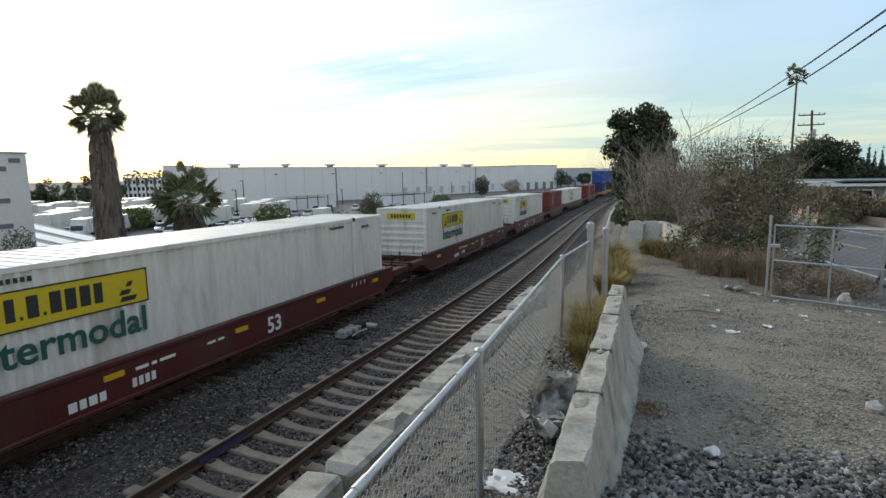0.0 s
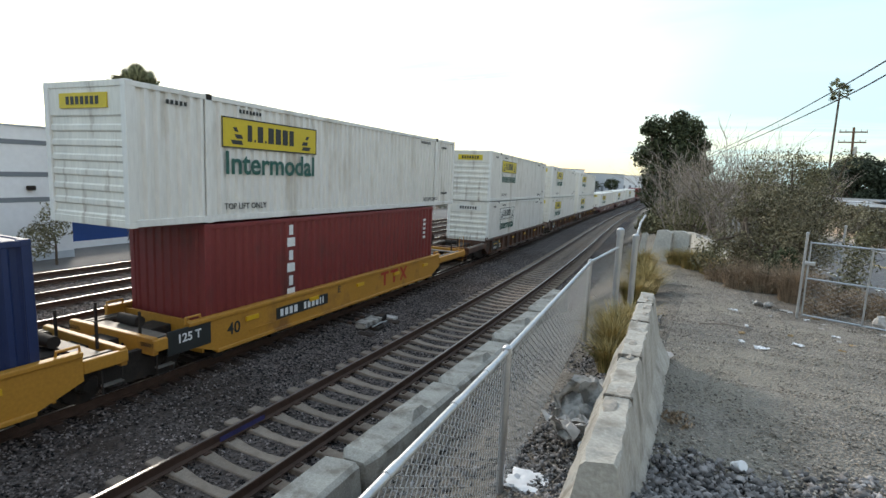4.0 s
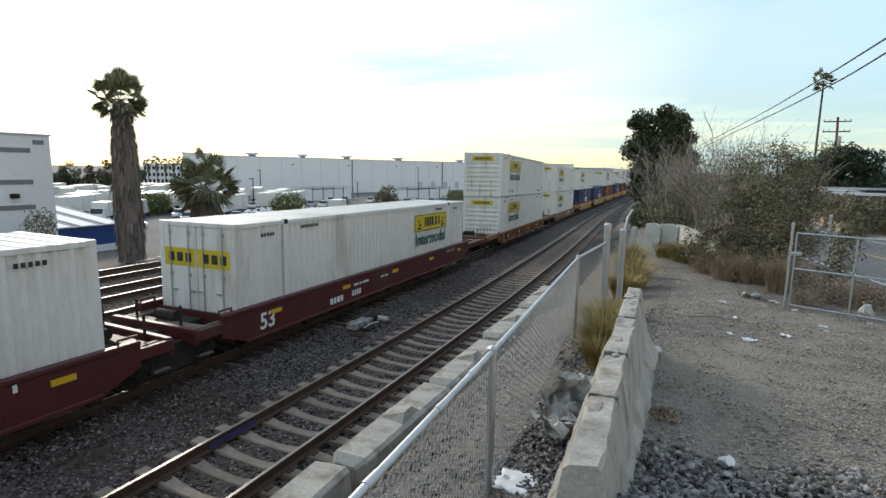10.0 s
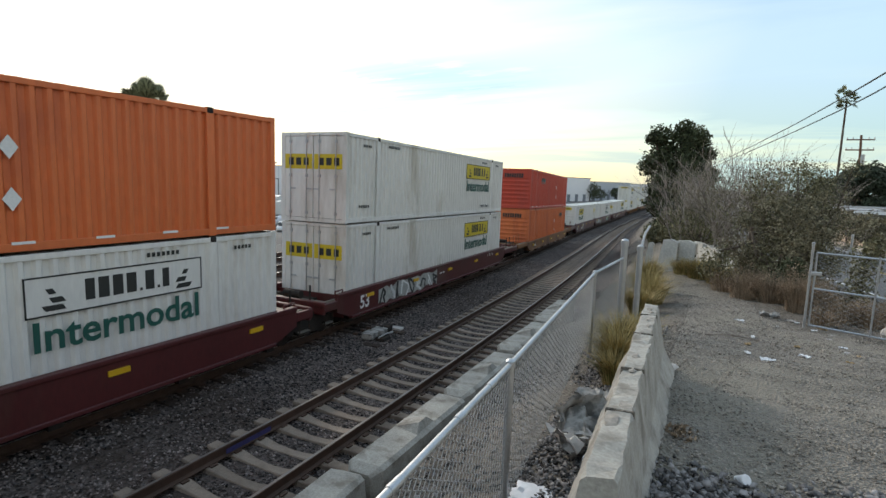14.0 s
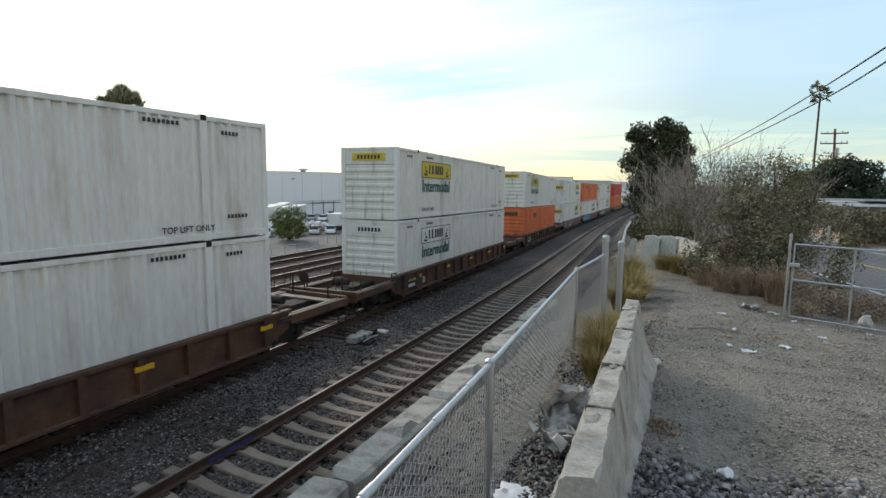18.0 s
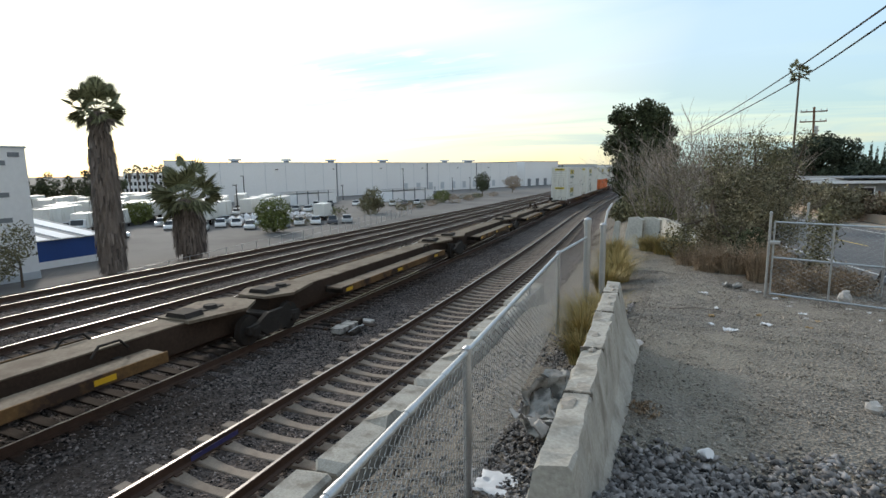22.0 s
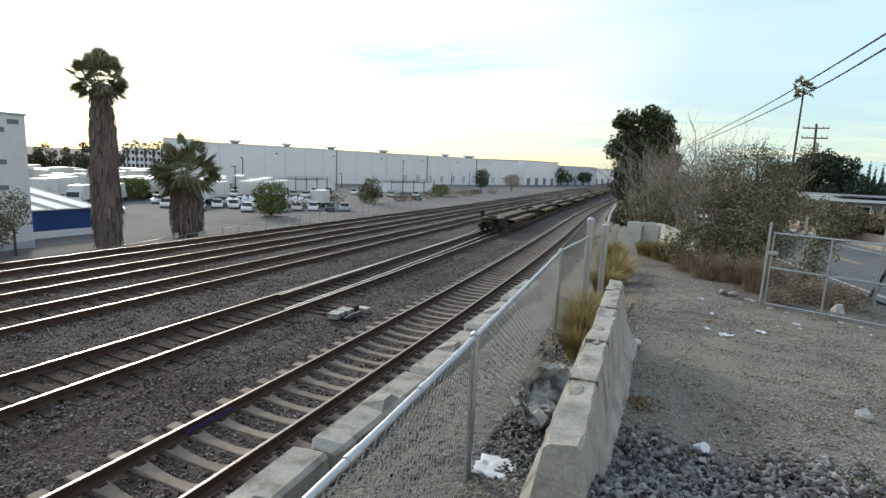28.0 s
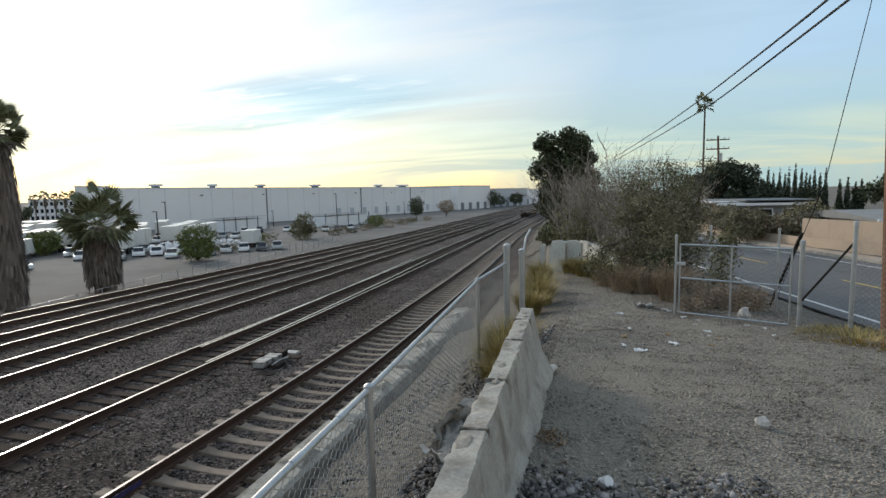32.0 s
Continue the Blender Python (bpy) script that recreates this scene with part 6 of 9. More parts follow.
def branch_geo(start, height, spread, depth, rng, r0=0.08, lean=(0, 0), split=4, g=None):
    """Limbs forking up from a foot."""
    g = g or Geo()

    def grow(p, d, length, r, level):
        pts = [p]
        q = Vector(p)
        for k in range(4):
            d = (d + Vector((rng.uniform(-1, 1), rng.uniform(-1, 1), rng.uniform(-0.3, 0.6))) * 0.16).normalized()
            q = q + d * length / 4
            pts.append(q.copy())
        g.tube(pts, [r, r * 0.88, r * 0.76, r * 0.66, r * 0.55], 6 if r > 0.03 else 4 if r > 0.012 else 3)
        if level > 0:
            for k in range(split):
                t = rng.randint(2, 4)
                nd = (d + Vector((rng.uniform(-1, 1), rng.uniform(-1, 1), rng.uniform(-0.2, 0.7))) * spread).normalized()
                grow(pts[t], nd, length * rng.uniform(0.5, 0.8), r * 0.52, level - 1)

    grow(Vector(start), Vector((lean[0], lean[1], 1)).normalized(), height, r0, depth)
    return g


def tree(name, label, foot, trunk_h, trunk_r, blobs, n, size, mat, seed, category="tree", limbs=5, shell=0.45):
    rng = random.Random(seed)
    t = thing(name, label, category, pose(*foot))
    rel = [((b[0][0] - foot[0], b[0][1] - foot[1], b[0][2] - foot[2]), b[1]) for b in blobs]
    g = Geo().tube([(0, 0, -0.3), (0.03, 0, trunk_h * 0.3), (-0.04, 0.05, trunk_h * 0.7), (0, 0, trunk_h)], [trunk_r * 1.3, trunk_r, trunk_r * 0.85, trunk_r * 0.6], 9)
    part("trunk", g, M["bark"], t, smooth=True)
    for i, (c, r) in enumerate(rel[:limbs]):
        a = Vector((0, 0, trunk_h * (0.55 + 0.4 * rng.random())))
        e = Vector(c)
        mid = (a + e) / 2 + Vector((rng.uniform(-0.3, 0.3), rng.uniform(-0.3, 0.3), rng.uniform(-0.2, 0.3)))
        part("limb", Geo().tube([a, mid, e], [trunk_r * 0.55, trunk_r * 0.4, trunk_r * 0.15], 6), M["bark"], t, smooth=True)
    part("crown", leaf_mesh("crown", rel, n, size, M[mat], seed, shell), None, t)
    return t


def fan_palm(name, label, foot, height, crown_r, skirt, seed, skirt_r=0.9, leaves=46):
    """Fan palm: trunk, hanging skirt of dead fronds, crown of fan leaves on stalks."""
    rng = random.Random(seed)
    t = thing(name, label, "palm tree", pose(*foot))
    hub = height - crown_r * 1.15
    tr = skirt_r * 0.45
    part("trunk", Geo().tube([(0, 0, -0.5), (0, 0, hub * 0.5), (0, 0, hub)], [tr * 1.2, tr, tr * 0.8], 12), M["bark"], t, smooth=True)
    if skirt > 0:
        rows = []
        for k in range(15):
            z = hub * (1 - skirt) + hub * skirt * k / 14.0
            fr = k / 14.0
            r = skirt_r * (0.66 + 0.24 * math.sin(math.pi * min(1, 0.2 + fr * 0.8)) - 0.30 * max(0, fr - 0.7) * 2)
            rows.append([(math.cos(a) * r * (1 + 0.10 * noise.noise(Vector((math.cos(a) * 2.5, math.sin(a) * 2.5, z * 1.1 + seed)))),
                          math.sin(a) * r * (1 + 0.10 * noise.noise(Vector((math.cos(a) * 2.5, math.sin(a) * 2.5, z * 1.1 + seed)))), z) for a in [2 * math.pi * i / 28 for i in range(29)]])
        part("skirt", Geo().grid(rows), M["palm_skirt"], t, "shaggy skirt of dead brown fronds", True)
        g = Geo()
        for k in range(620):
            a = rng.uniform(0, 2 * math.pi)
            z = hub * (1 - skirt) + hub * skirt * rng.random() ** 0.9
            fr = (z - hub * (1 - skirt)) / (hub * skirt)
            r = skirt_r * (0.74 + 0.22 * math.sin(math.pi * min(1, 0.2 + fr * 0.8)) - 0.28 * max(0, fr - 0.7) * 2)
            L = rng.uniform(0.5, 1.2)
            w = rng.uniform(0.05, 0.13)
            o = r + rng.uniform(0.02, 0.24)
            ca, sa = math.cos(a), math.sin(a)
            g.add([(ca * r - sa * w, sa * r + ca * w, z), (ca * r + sa * w, sa * r - ca * w, z), (ca * o + sa * w * 0.4, sa * o - ca * w * 0.4, max(0, z - L)), (ca * o - sa * w * 0.4, sa * o + ca * w * 0.4, max(0, z - L))], [(0, 1, 2, 3)])
        part("hanging_fronds", g, M["palm_skirt"], t)
    for k in range(leaves):
        a = k * 2.399963 + rng.uniform(-0.2, 0.2)
        up = math.asin(max(-0.7, min(0.99, -0.55 + 1.55 * ((k + rng.random()) / leaves) ** 0.85)))
        stalk = crown_r * rng.uniform(0.34, 0.66) * (1.0 + 0.8 * max(0.0, math.sin(up)))
        d = Vector((math.cos(a) * math.cos(up), math.sin(a) * math.cos(up), math.sin(up)))
        base = Vector((0, 0, hub))
        tip = base + d * stalk + Vector((0, 0, -0.05 * stalk))
        g = Geo().tube([base, (base + tip) / 2 + Vector((0, 0, 0.04)), tip], [0.03, 0.025, 0.02], 4)
        side = d.cross(Vector((0, 0, 1)))
        side = side.normalized() if side.length > 0.1 else Vector((1, 0, 0))
        nrm = side.cross(d).normalized()
        roll = rng.uniform(-0.9, 0.9)
        side, nrm = side * math.cos(roll) + nrm * math.sin(roll), nrm * math.cos(roll) - side * math.sin(roll)
        R = crown_r * rng.uniform(0.42, 0.56)
        drop = 0.6 * max(0.0, 0.9 - math.sin(up)) ** 1.3
        blades = 17
        for b in range(blades):
            th = math.radians(-105 + 210 * b / (blades - 1))
            e = d * math.cos(th) + side * math.sin(th)
            w = e.cross(nrm).normalized() * R * 0.085
            long = R * (0.72 + 0.28 * math.cos(th * 0.7))
            q1 = tip + e * long * 0.5 - Vector((0, 0, R * 0.12 * drop))
            q2 = tip + e * long * (0.92 + 0.1 * rng.random()) - Vector((0, 0, R * 0.55 * drop * (0.6 + 0.6 * rng.random())))
            g.add([tip, q1 + w, q2, q1 - w], [(0, 1, 2, 3)])
        part("frond", g, M["palm_leaf"] if up > -0.5 else M["palm_skirt"], t)
    return t


# ---- the far side of the tracks: lots and buildings below the bank ----
LOT = -5.1


def build_left_building():
    b = thing("office_warehouse", "pale grey tilt-up building with dark horizontal grooves", "building", kind="")
    x, y1 = -55.6, 38.2
    part("wall", Geo().box((x - 40, -70, LOT - 0.5), (x, y1, 6.9)), M["wall_white"], b)
    part("parapet", Geo().box((x - 40.15, -70.15, 6.9), (x + 0.12, y1 + 0.12, 7.05), 0.03), M["wall_grey"], b)
    for z in (5.35, 2.55, 0.30):
        part("groove_band", Geo().box((x - 0.02, -70, z), (x + 0.05, y1 - 1.9, z + 0.42)), M["stripe_grey"], b, "dark horizontal band")
    part("wall_lamp", Geo().box((x, y1 - 4.1, 1.35), (x + 0.4, y1 - 3.4, 1.75), 0.05), M["undergear"], b)
    part("drain_grille", Geo().box((x + 0.01, y1 - 1.6, 6.1), (x + 0.06, y1 - 0.6, 6.5)), M["stripe_grey"], b)
    part("plinth", Geo().box((x - 0.05, -70, LOT - 0.4), (x + 0.10, y1, LOT + 0.7)), M["wall_grey"], b)


def build_blue_shed():
    s = thing("blue_shed", "long shed with a blue metal wall and white striped roof", "shed")
    x0, x1, y0, y1 = -72.0, -60.5, 26.0, 49.5
    part("wall", Geo().prism([(x1 - 0.15, LOT - 0.3), (x1, LOT - 0.3), (x1, -2.15), (x1 - 0.15, -2.15)], y0, y1, "y"), M["blue_wall"], s, "corrugated blue metal wall")
    part("end_wall", Geo().prism([(x0, LOT - 0.3), (x1, LOT - 0.3), (x1, -2.2), (x0, -0.6)], y1 - 0.2, y1, "y"), M["blue_wall"], s)
    for k in range(8):
        a, b = y0 + k * 3.0, y0 + k * 3.0 + 1.75
        part("roof_sheet", Geo().prism([(x0, -0.55), (x1 + 0.35, -2.18), (x1 + 0.35, -2.08), (x0, -0.45)], a, min(b, y1 + 0.3), "y"), M["wall_white"], s, "white roof sheet")
    part("roof", Geo().prism([(x0, -0.62), (x1 + 0.3, -2.24), (x1 + 0.3, -2.19), (x0, -0.56)], y0, y1 + 0.2, "y"), M["stripe_grey"], s)
    part("base_course", Geo().box((x1 - 0.1, y0, LOT - 0.4), (x1 + 0.05, y1, LOT + 0.75)), M["wall_white"], s)


def build_warehouse():
    w = thing("warehouse", "very long white warehouse with a flat roof", "warehouse")
    a, b = Vector((-142, 150)), Vector((-86, 330))
    d = (b - a).normalized()
    n = Vector((d.y, -d.x))
    L = (b - a).length
    turn = math.degrees(math.atan2(-d.x, d.y))
    w.matrix_basis = pose(a.x, a.y, 0, 0, 0, turn)
    top = 7.7
    part("wall", Geo().prism([(0, 0), (0, L), (-60, L), (-60, 62)], LOT - 1, top, "z"), M["wall_white"], w)
    part("roof_edge", Geo().prism([(0.15, -0.2), (0.15, L + 0.2), (-60.2, L + 0.2), (-60.2, 62)], top, top + 0.18, "z"), M["wall_grey"], w)
    for k in range(1, 22):
        y = L * k / 22.0
        part("panel_joint", Geo().box((-0.02, y - 0.06, LOT), (0.03, y + 0.06, top - 0.3)), M["wall_grey"], w)
    for y in (58.0, 112.0, 150.0):
        part("downpipe", Geo().box((0.0, y - 0.18, LOT), (0.3, y + 0.18, top - 0.2)), M["stripe_grey"], w)
    for y, s in ((22, 3.2), (44, 2.0), (66, 3.0), (96, 4), (140, 3), (160, 7)):
        u = part("roof_unit", Geo().box((-14, y - s / 2, top + 0.9), (-10.5, y + s / 2, top + 1.6), 0.15), M["wall_grey"], w)
        part("curb", Geo().box((-13, y - s / 3, top), (-11.5, y + s / 3, top + 0.9)), M["stripe_grey"], u)
    for k in range(9):
        y = 96 + k * 8.5
        part("dock_door", Geo().box((-0.01, y, LOT + 0.9), (0.06, y + 2.6, LOT + 4.0)), M["wall_grey"], w, "closed grey dock door")
    for k in range(6):
        part("wall_lamp", Geo().box((0, 30 + k * 26, 5.2), (0.5, 30.6 + k * 26, 5.5)), M["undergear"], w)
    # corner block with a higher parapet
    c = thing("corner_block", "taller white corner block of the warehouse", "building", pose(a.x, a.y, 0, 0, 0, turn))
    part("wall", Geo().prism([(0.6, -10.2), (0.6, -0.3), (-9, -0.3), (-9, -1.6)], LOT - 1, top + 0.55, "z"), M["wall_white"], c)
    part("roof_edge", Geo().prism([(0.8, -10.5), (0.8, -0.1), (-9.1, -0.1), (-9.1, -1.8)], top + 0.55, top + 0.75, "z"), M["wall_grey"], c)
    # office wing with three rows of windows
    o = thing("office_wing", "white three-storey office wing with dark square windows", "building", pose(-235.0, 231.8, 0, 0, 0, -45.0))
    part("wall", Geo().box((-14, -21, LOT - 1), (0, 0, 5.0)), M["wall_white"], o)
    part("roof_edge", Geo().box((-14.2, -21.2, 5.0), (0.15, 0.2, 5.25)), M["wall_grey"], o)
    for z in (2.3, -0.9, -4.0):
        for k in range(11):
            y = -20.4 + k * 1.87
            q = part("window", Geo().box((-0.02, y, z), (0.05, y + 1.1, z + 1.7)), M["stripe_grey"], o)
            part("pane", Geo().box((0.03, y + 0.08, z + 0.08), (0.075, y + 1.02, z + 1.62)), M["glass"], q)
    # the next halls along the line
    for (x, y, tn, wd, ln, tp, mt) in ((-83, 335, turn, 50, 38, 8.3, "wall_white"), (-78, 380, turn - 3, 50, 60, 6.6, "wall_grey"), (-74, 445, turn - 5, 50, 110, 6.2, "wall_white"), (-66, 565, turn - 6, 50, 120, 6.0, "wall_grey")):
        h = thing("distant_hall", "pale distant industrial hall", "building", pose(x, y, 0, 0, 0, tn), group="distant halls")
        part("wall", Geo().box((-wd, 0, LOT - 1), (0, ln, tp)), M[mt], h)
        part("roof_edge", Geo().box((-wd - 0.2, -0.2, tp), (0.2, ln + 0.2, tp + 0.25)), M["stripe_grey"], h)
        for k in range(int(ln / 9)):
            part("dock_door", Geo().box((-0.01, 3 + k * 9, LOT), (0.05, 6.4 + k * 9, LOT + 4)), M["stripe_grey"], h)


build_left_building()
build_blue_shed()
build_warehouse()


def trailer_proto():
    t = thing("box_trailer", "white box trailer parked in the lot", "trailer", group="trailers in the lot")
    part("body", Geo().box((-1.28, 0, 1.15), (1.28, 13.2, 4.0), 0.05), M["white_box"], t)
    part("frame", Geo().box((-0.5, 0.3, 0.9), (0.5, 12.8, 1.15)), M["undergear"], t)
    for y in (1.6, 2.9):
        for s in (-1, 1):
            part("wheel", Geo().cyl((s * 0.85, y, 0.5), (s * 1.22, y, 0.5), 0.5, n=14), M["rubber"], t, smooth=True)
    part("landing_gear", Geo().box((-0.6, 10.2, 0.0), (0.6, 10.35, 1.0)), M["undergear"], t)
    part("rear_frame", Geo().box((-1.25, -0.04, 0.5), (1.25, 0.02, 0.62)), M["undergear"], t)
    return t


def van_proto():
    """White box truck with a cab."""
    t = thing("box_truck", "white box truck parked in the lot", "truck", group="trucks in the lot")
    part("cargo_box", Geo().box((-1.15, 0, 0.9), (1.15, 4.6, 3.3), 0.04), M["white_box"], t)
    part("cab", Geo().prism([(4.65, 0.6), (6.5, 0.6), (6.5, 1.35), (5.9, 1.5), (5.45, 2.35), (4.65, 2.4)], -1.0, 1.0, "x"), M["car_paint_white"], t)
    part("windscreen", Geo().prism([(5.92, 1.5), (5.97, 1.52), (5.52, 2.32), (5.47, 2.3)], -0.9, 0.9, "x"), M["glass"], t)
    part("frame", Geo().box((-0.45, 0.2, 0.55), (0.45, 6.2, 0.88)), M["undergear"], t)
    for y in (1.1, 5.6):
        for s in (-1, 1):
            part("wheel", Geo().cyl((s * 0.72, y, 0.42), (s * 1.0, y, 0.42), 0.42, n=14), M["rubber"], t, smooth=True)
    return t


def car_body(L=4.6, W=1.82, H=1.45, hood=1.25, trunk_l=0.9):
    """Rounded saloon shell: lower body and greenhouse as separate outlines."""
    lower = [(0.0, 0.32), (0.06, 0.62), (0.18, 0.80), (trunk_l, 0.92), (L - hood, 0.93), (L - 0.35, 0.80), (L - 0.06, 0.62), (L, 0.34), (L - 0.12, 0.2), (0.12, 0.2)]
    roof = [(trunk_l - 0.25, 0.90), (trunk_l + 0.55, H - 0.04), (trunk_l + 1.0, H), (L - hood - 0.85, H - 0.01), (L - hood - 0.6, H - 0.05), (L - hood + 0.35, 0.90)]
    return lower, roof


def saloon(name, label, mat, group="", L=4.6, H=1.45, truck=False):
    c = thing(name, label, "car" if not truck else "pickup truck", group=group)
    W = 0.9
    lower, roof = car_body(L, 1.8, H)
    g = Geo()
    # body cross-sections: narrower at the bottom and at the shoulder
    n = len(lower)
    vs, fs = [], []
    for s, inset in ((-W, 0.05), (-W + 0.06, 0.0), (W - 0.06, 0.0), (W, 0.05)):
        vs += [(s, p[0] + (inset if p[0] < L / 2 else -inset), p[1] - inset * (1 if p[1] > 0.5 else -1)) for p in lower]
    for k in range(3):
        for i in range(n):
            j = (i + 1) % n
            fs.append((k * n + i, k * n + j, k * n + n + j, k * n + n + i))
    fs += [tuple(range(n - 1, -1, -1)), tuple(range(3 * n, 4 * n))]
    g.add(vs, fs)
    body = part("body", g, M[mat], c, smooth=True)
    if truck:
        roof = [(2.1, 1.0), (2.25, H - 0.08), (2.5, H), (3.7, H), (3.85, H - 0.05), (4.5, 1.05)]
        part("cargo_bed", Geo().box((-W + 0.02, 0.05, 0.6), (W - 0.02, 2.15, 1.08), 0.04), M[mat], c)
        part("bed_liner", Geo().box((-W + 0.12, 0.15, 1.0), (W - 0.12, 2.05, 1.095)), M["rubber"], c)
    m = len(roof)
    g = Geo()
    vs = []
    for s, k in ((-0.80, 0), (-0.62, 1), (0.62, 1), (0.80, 0)):
        vs += [((s if p[1] < 1.1 else math.copysign(0.62, s)) if k == 0 else s * 0.98, p[0], p[1]) for p in roof]
    fs = []
    for k in range(3):
        for i in range(m):
            j = (i + 1) % m
            fs.append((k * m + i, k * m + j, k * m + m + j, k * m + m + i))
    fs += [tuple(range(m - 1, -1, -1)), tuple(range(3 * m, 4 * m))]
    g.add(vs, fs)
    part("cabin", g, M[mat], c, smooth=True)
    # glass set just proud of the cabin
    a, b, d, e = roof[-2], roof[-1], roof[0], roof[1]
    part("windscreen", Geo().add([(-0.6, a[0] + 0.05, a[1] - 0.03), (0.6, a[0] + 0.05, a[1] - 0.03), (0.74, b[0] - 0.02, b[1] + 0.07), (-0.74, b[0] - 0.02, b[1] + 0.07)], [(0, 1, 2, 3)]), M["glass"], c)
    part("rear_window", Geo().add([(-0.6, e[0] - 0.05, e[1] - 0.06), (0.6, e[0] - 0.05, e[1] - 0.06), (0.72, d[0] + 0.08, d[1] + 0.1), (-0.72, d[0] + 0.08, d[1] + 0.1)], [(0, 1, 2, 3)]), M["glass"], c)
    for s in (-1, 1):
        mid = (roof[1][0] + roof[-2][0]) / 2
        for y0, y1, t0, t1 in ((roof[0][0] + 0.5, mid - 0.04, roof[1][0] + 0.12, mid - 0.04), (mid + 0.04, roof[-1][0] - 0.35, mid + 0.04, roof[-2][0] - 0.05)):
            part("side_window", Geo().add([(s * 0.795, y0, 0.98 if not truck else 1.12), (s * 0.795, y1, 0.98 if not truck else 1.12), (s * 0.645, t1, H - 0.11), (s * 0.645, t0, H - 0.11)], [(0, 1, 2, 3)]), M["glass"], c)
        part("mirror", Geo().box((min(s * 0.86, s * 1.02), roof[-1][0] - 0.55, 0.95), (max(s * 0.86, s * 1.02), roof[-1][0] - 0.38, 1.1), 0.03), M[mat], c)
        part("headlight", Geo().box((min(s * 0.5, s * 0.84), L - 0.16, 0.58), (max(s * 0.5, s * 0.84), L - 0.02, 0.72), 0.03), M["lamp_lens"], c)
        part("tail_light", Geo().box((min(s * 0.55, s * 0.84), 0.0, 0.64), (max(s * 0.55, s * 0.84), 0.08, 0.8), 0.02), M["tail_lens"], c)
        for y in (0.85, L - 0.9):
            r = 0.33 if not truck else 0.39
            part("wheel_arch", Geo().cyl((s * 0.70, y, r), (s * 0.905, y, r), r + 0.07, n=20), M["rubber"], c)
            w = part("wheel", Geo().cyl((s * 0.68, y, r), (s * 0.91, y, r), r, n=20), M["rubber"], c, smooth=True)
            part("rim", Geo().cyl((s * 0.90, y, r), (s * 0.918, y, r), r * 0.66, n=14), M["chrome"], w)
    part("grille", Geo().box((-0.45, L - 0.05, 0.42), (0.45, L + 0.01, 0.66), 0.02), M["rubber"], c)
    part("bumper", Geo().box((-0.86, L - 0.1, 0.24), (0.86, L + 0.03, 0.4), 0.03), M[mat] if not truck else M["chrome"], c)
    return c


def far_car(label, mat):
    """A plain parked car for the far rows: shell, glazed cabin, four wheels."""
    c = thing("parked_car", label, "car", group="parked cars")
    lower, roof = car_body(4.5, 1.8, 1.5)
    part("body", Geo().prism(lower, -0.9, 0.9, "x"), M[mat], c)
    part("cabin", Geo().prism(roof, -0.72, 0.72, "x"), M["glass"], c, "dark glazed cabin")
    part("roof", Geo().prism([(1.4, 1.46), (1.5, 1.53), (2.5, 1.53), (2.7, 1.46)], -0.74, 0.74, "x"), M[mat], c)
    for y in (0.85, 3.6):
        for s in (-1, 1):
            part("wheel", Geo().cyl((s * 0.70, y, 0.33), (s * 0.92, y, 0.33), 0.33, n=10), M["rubber"], c)
    return c


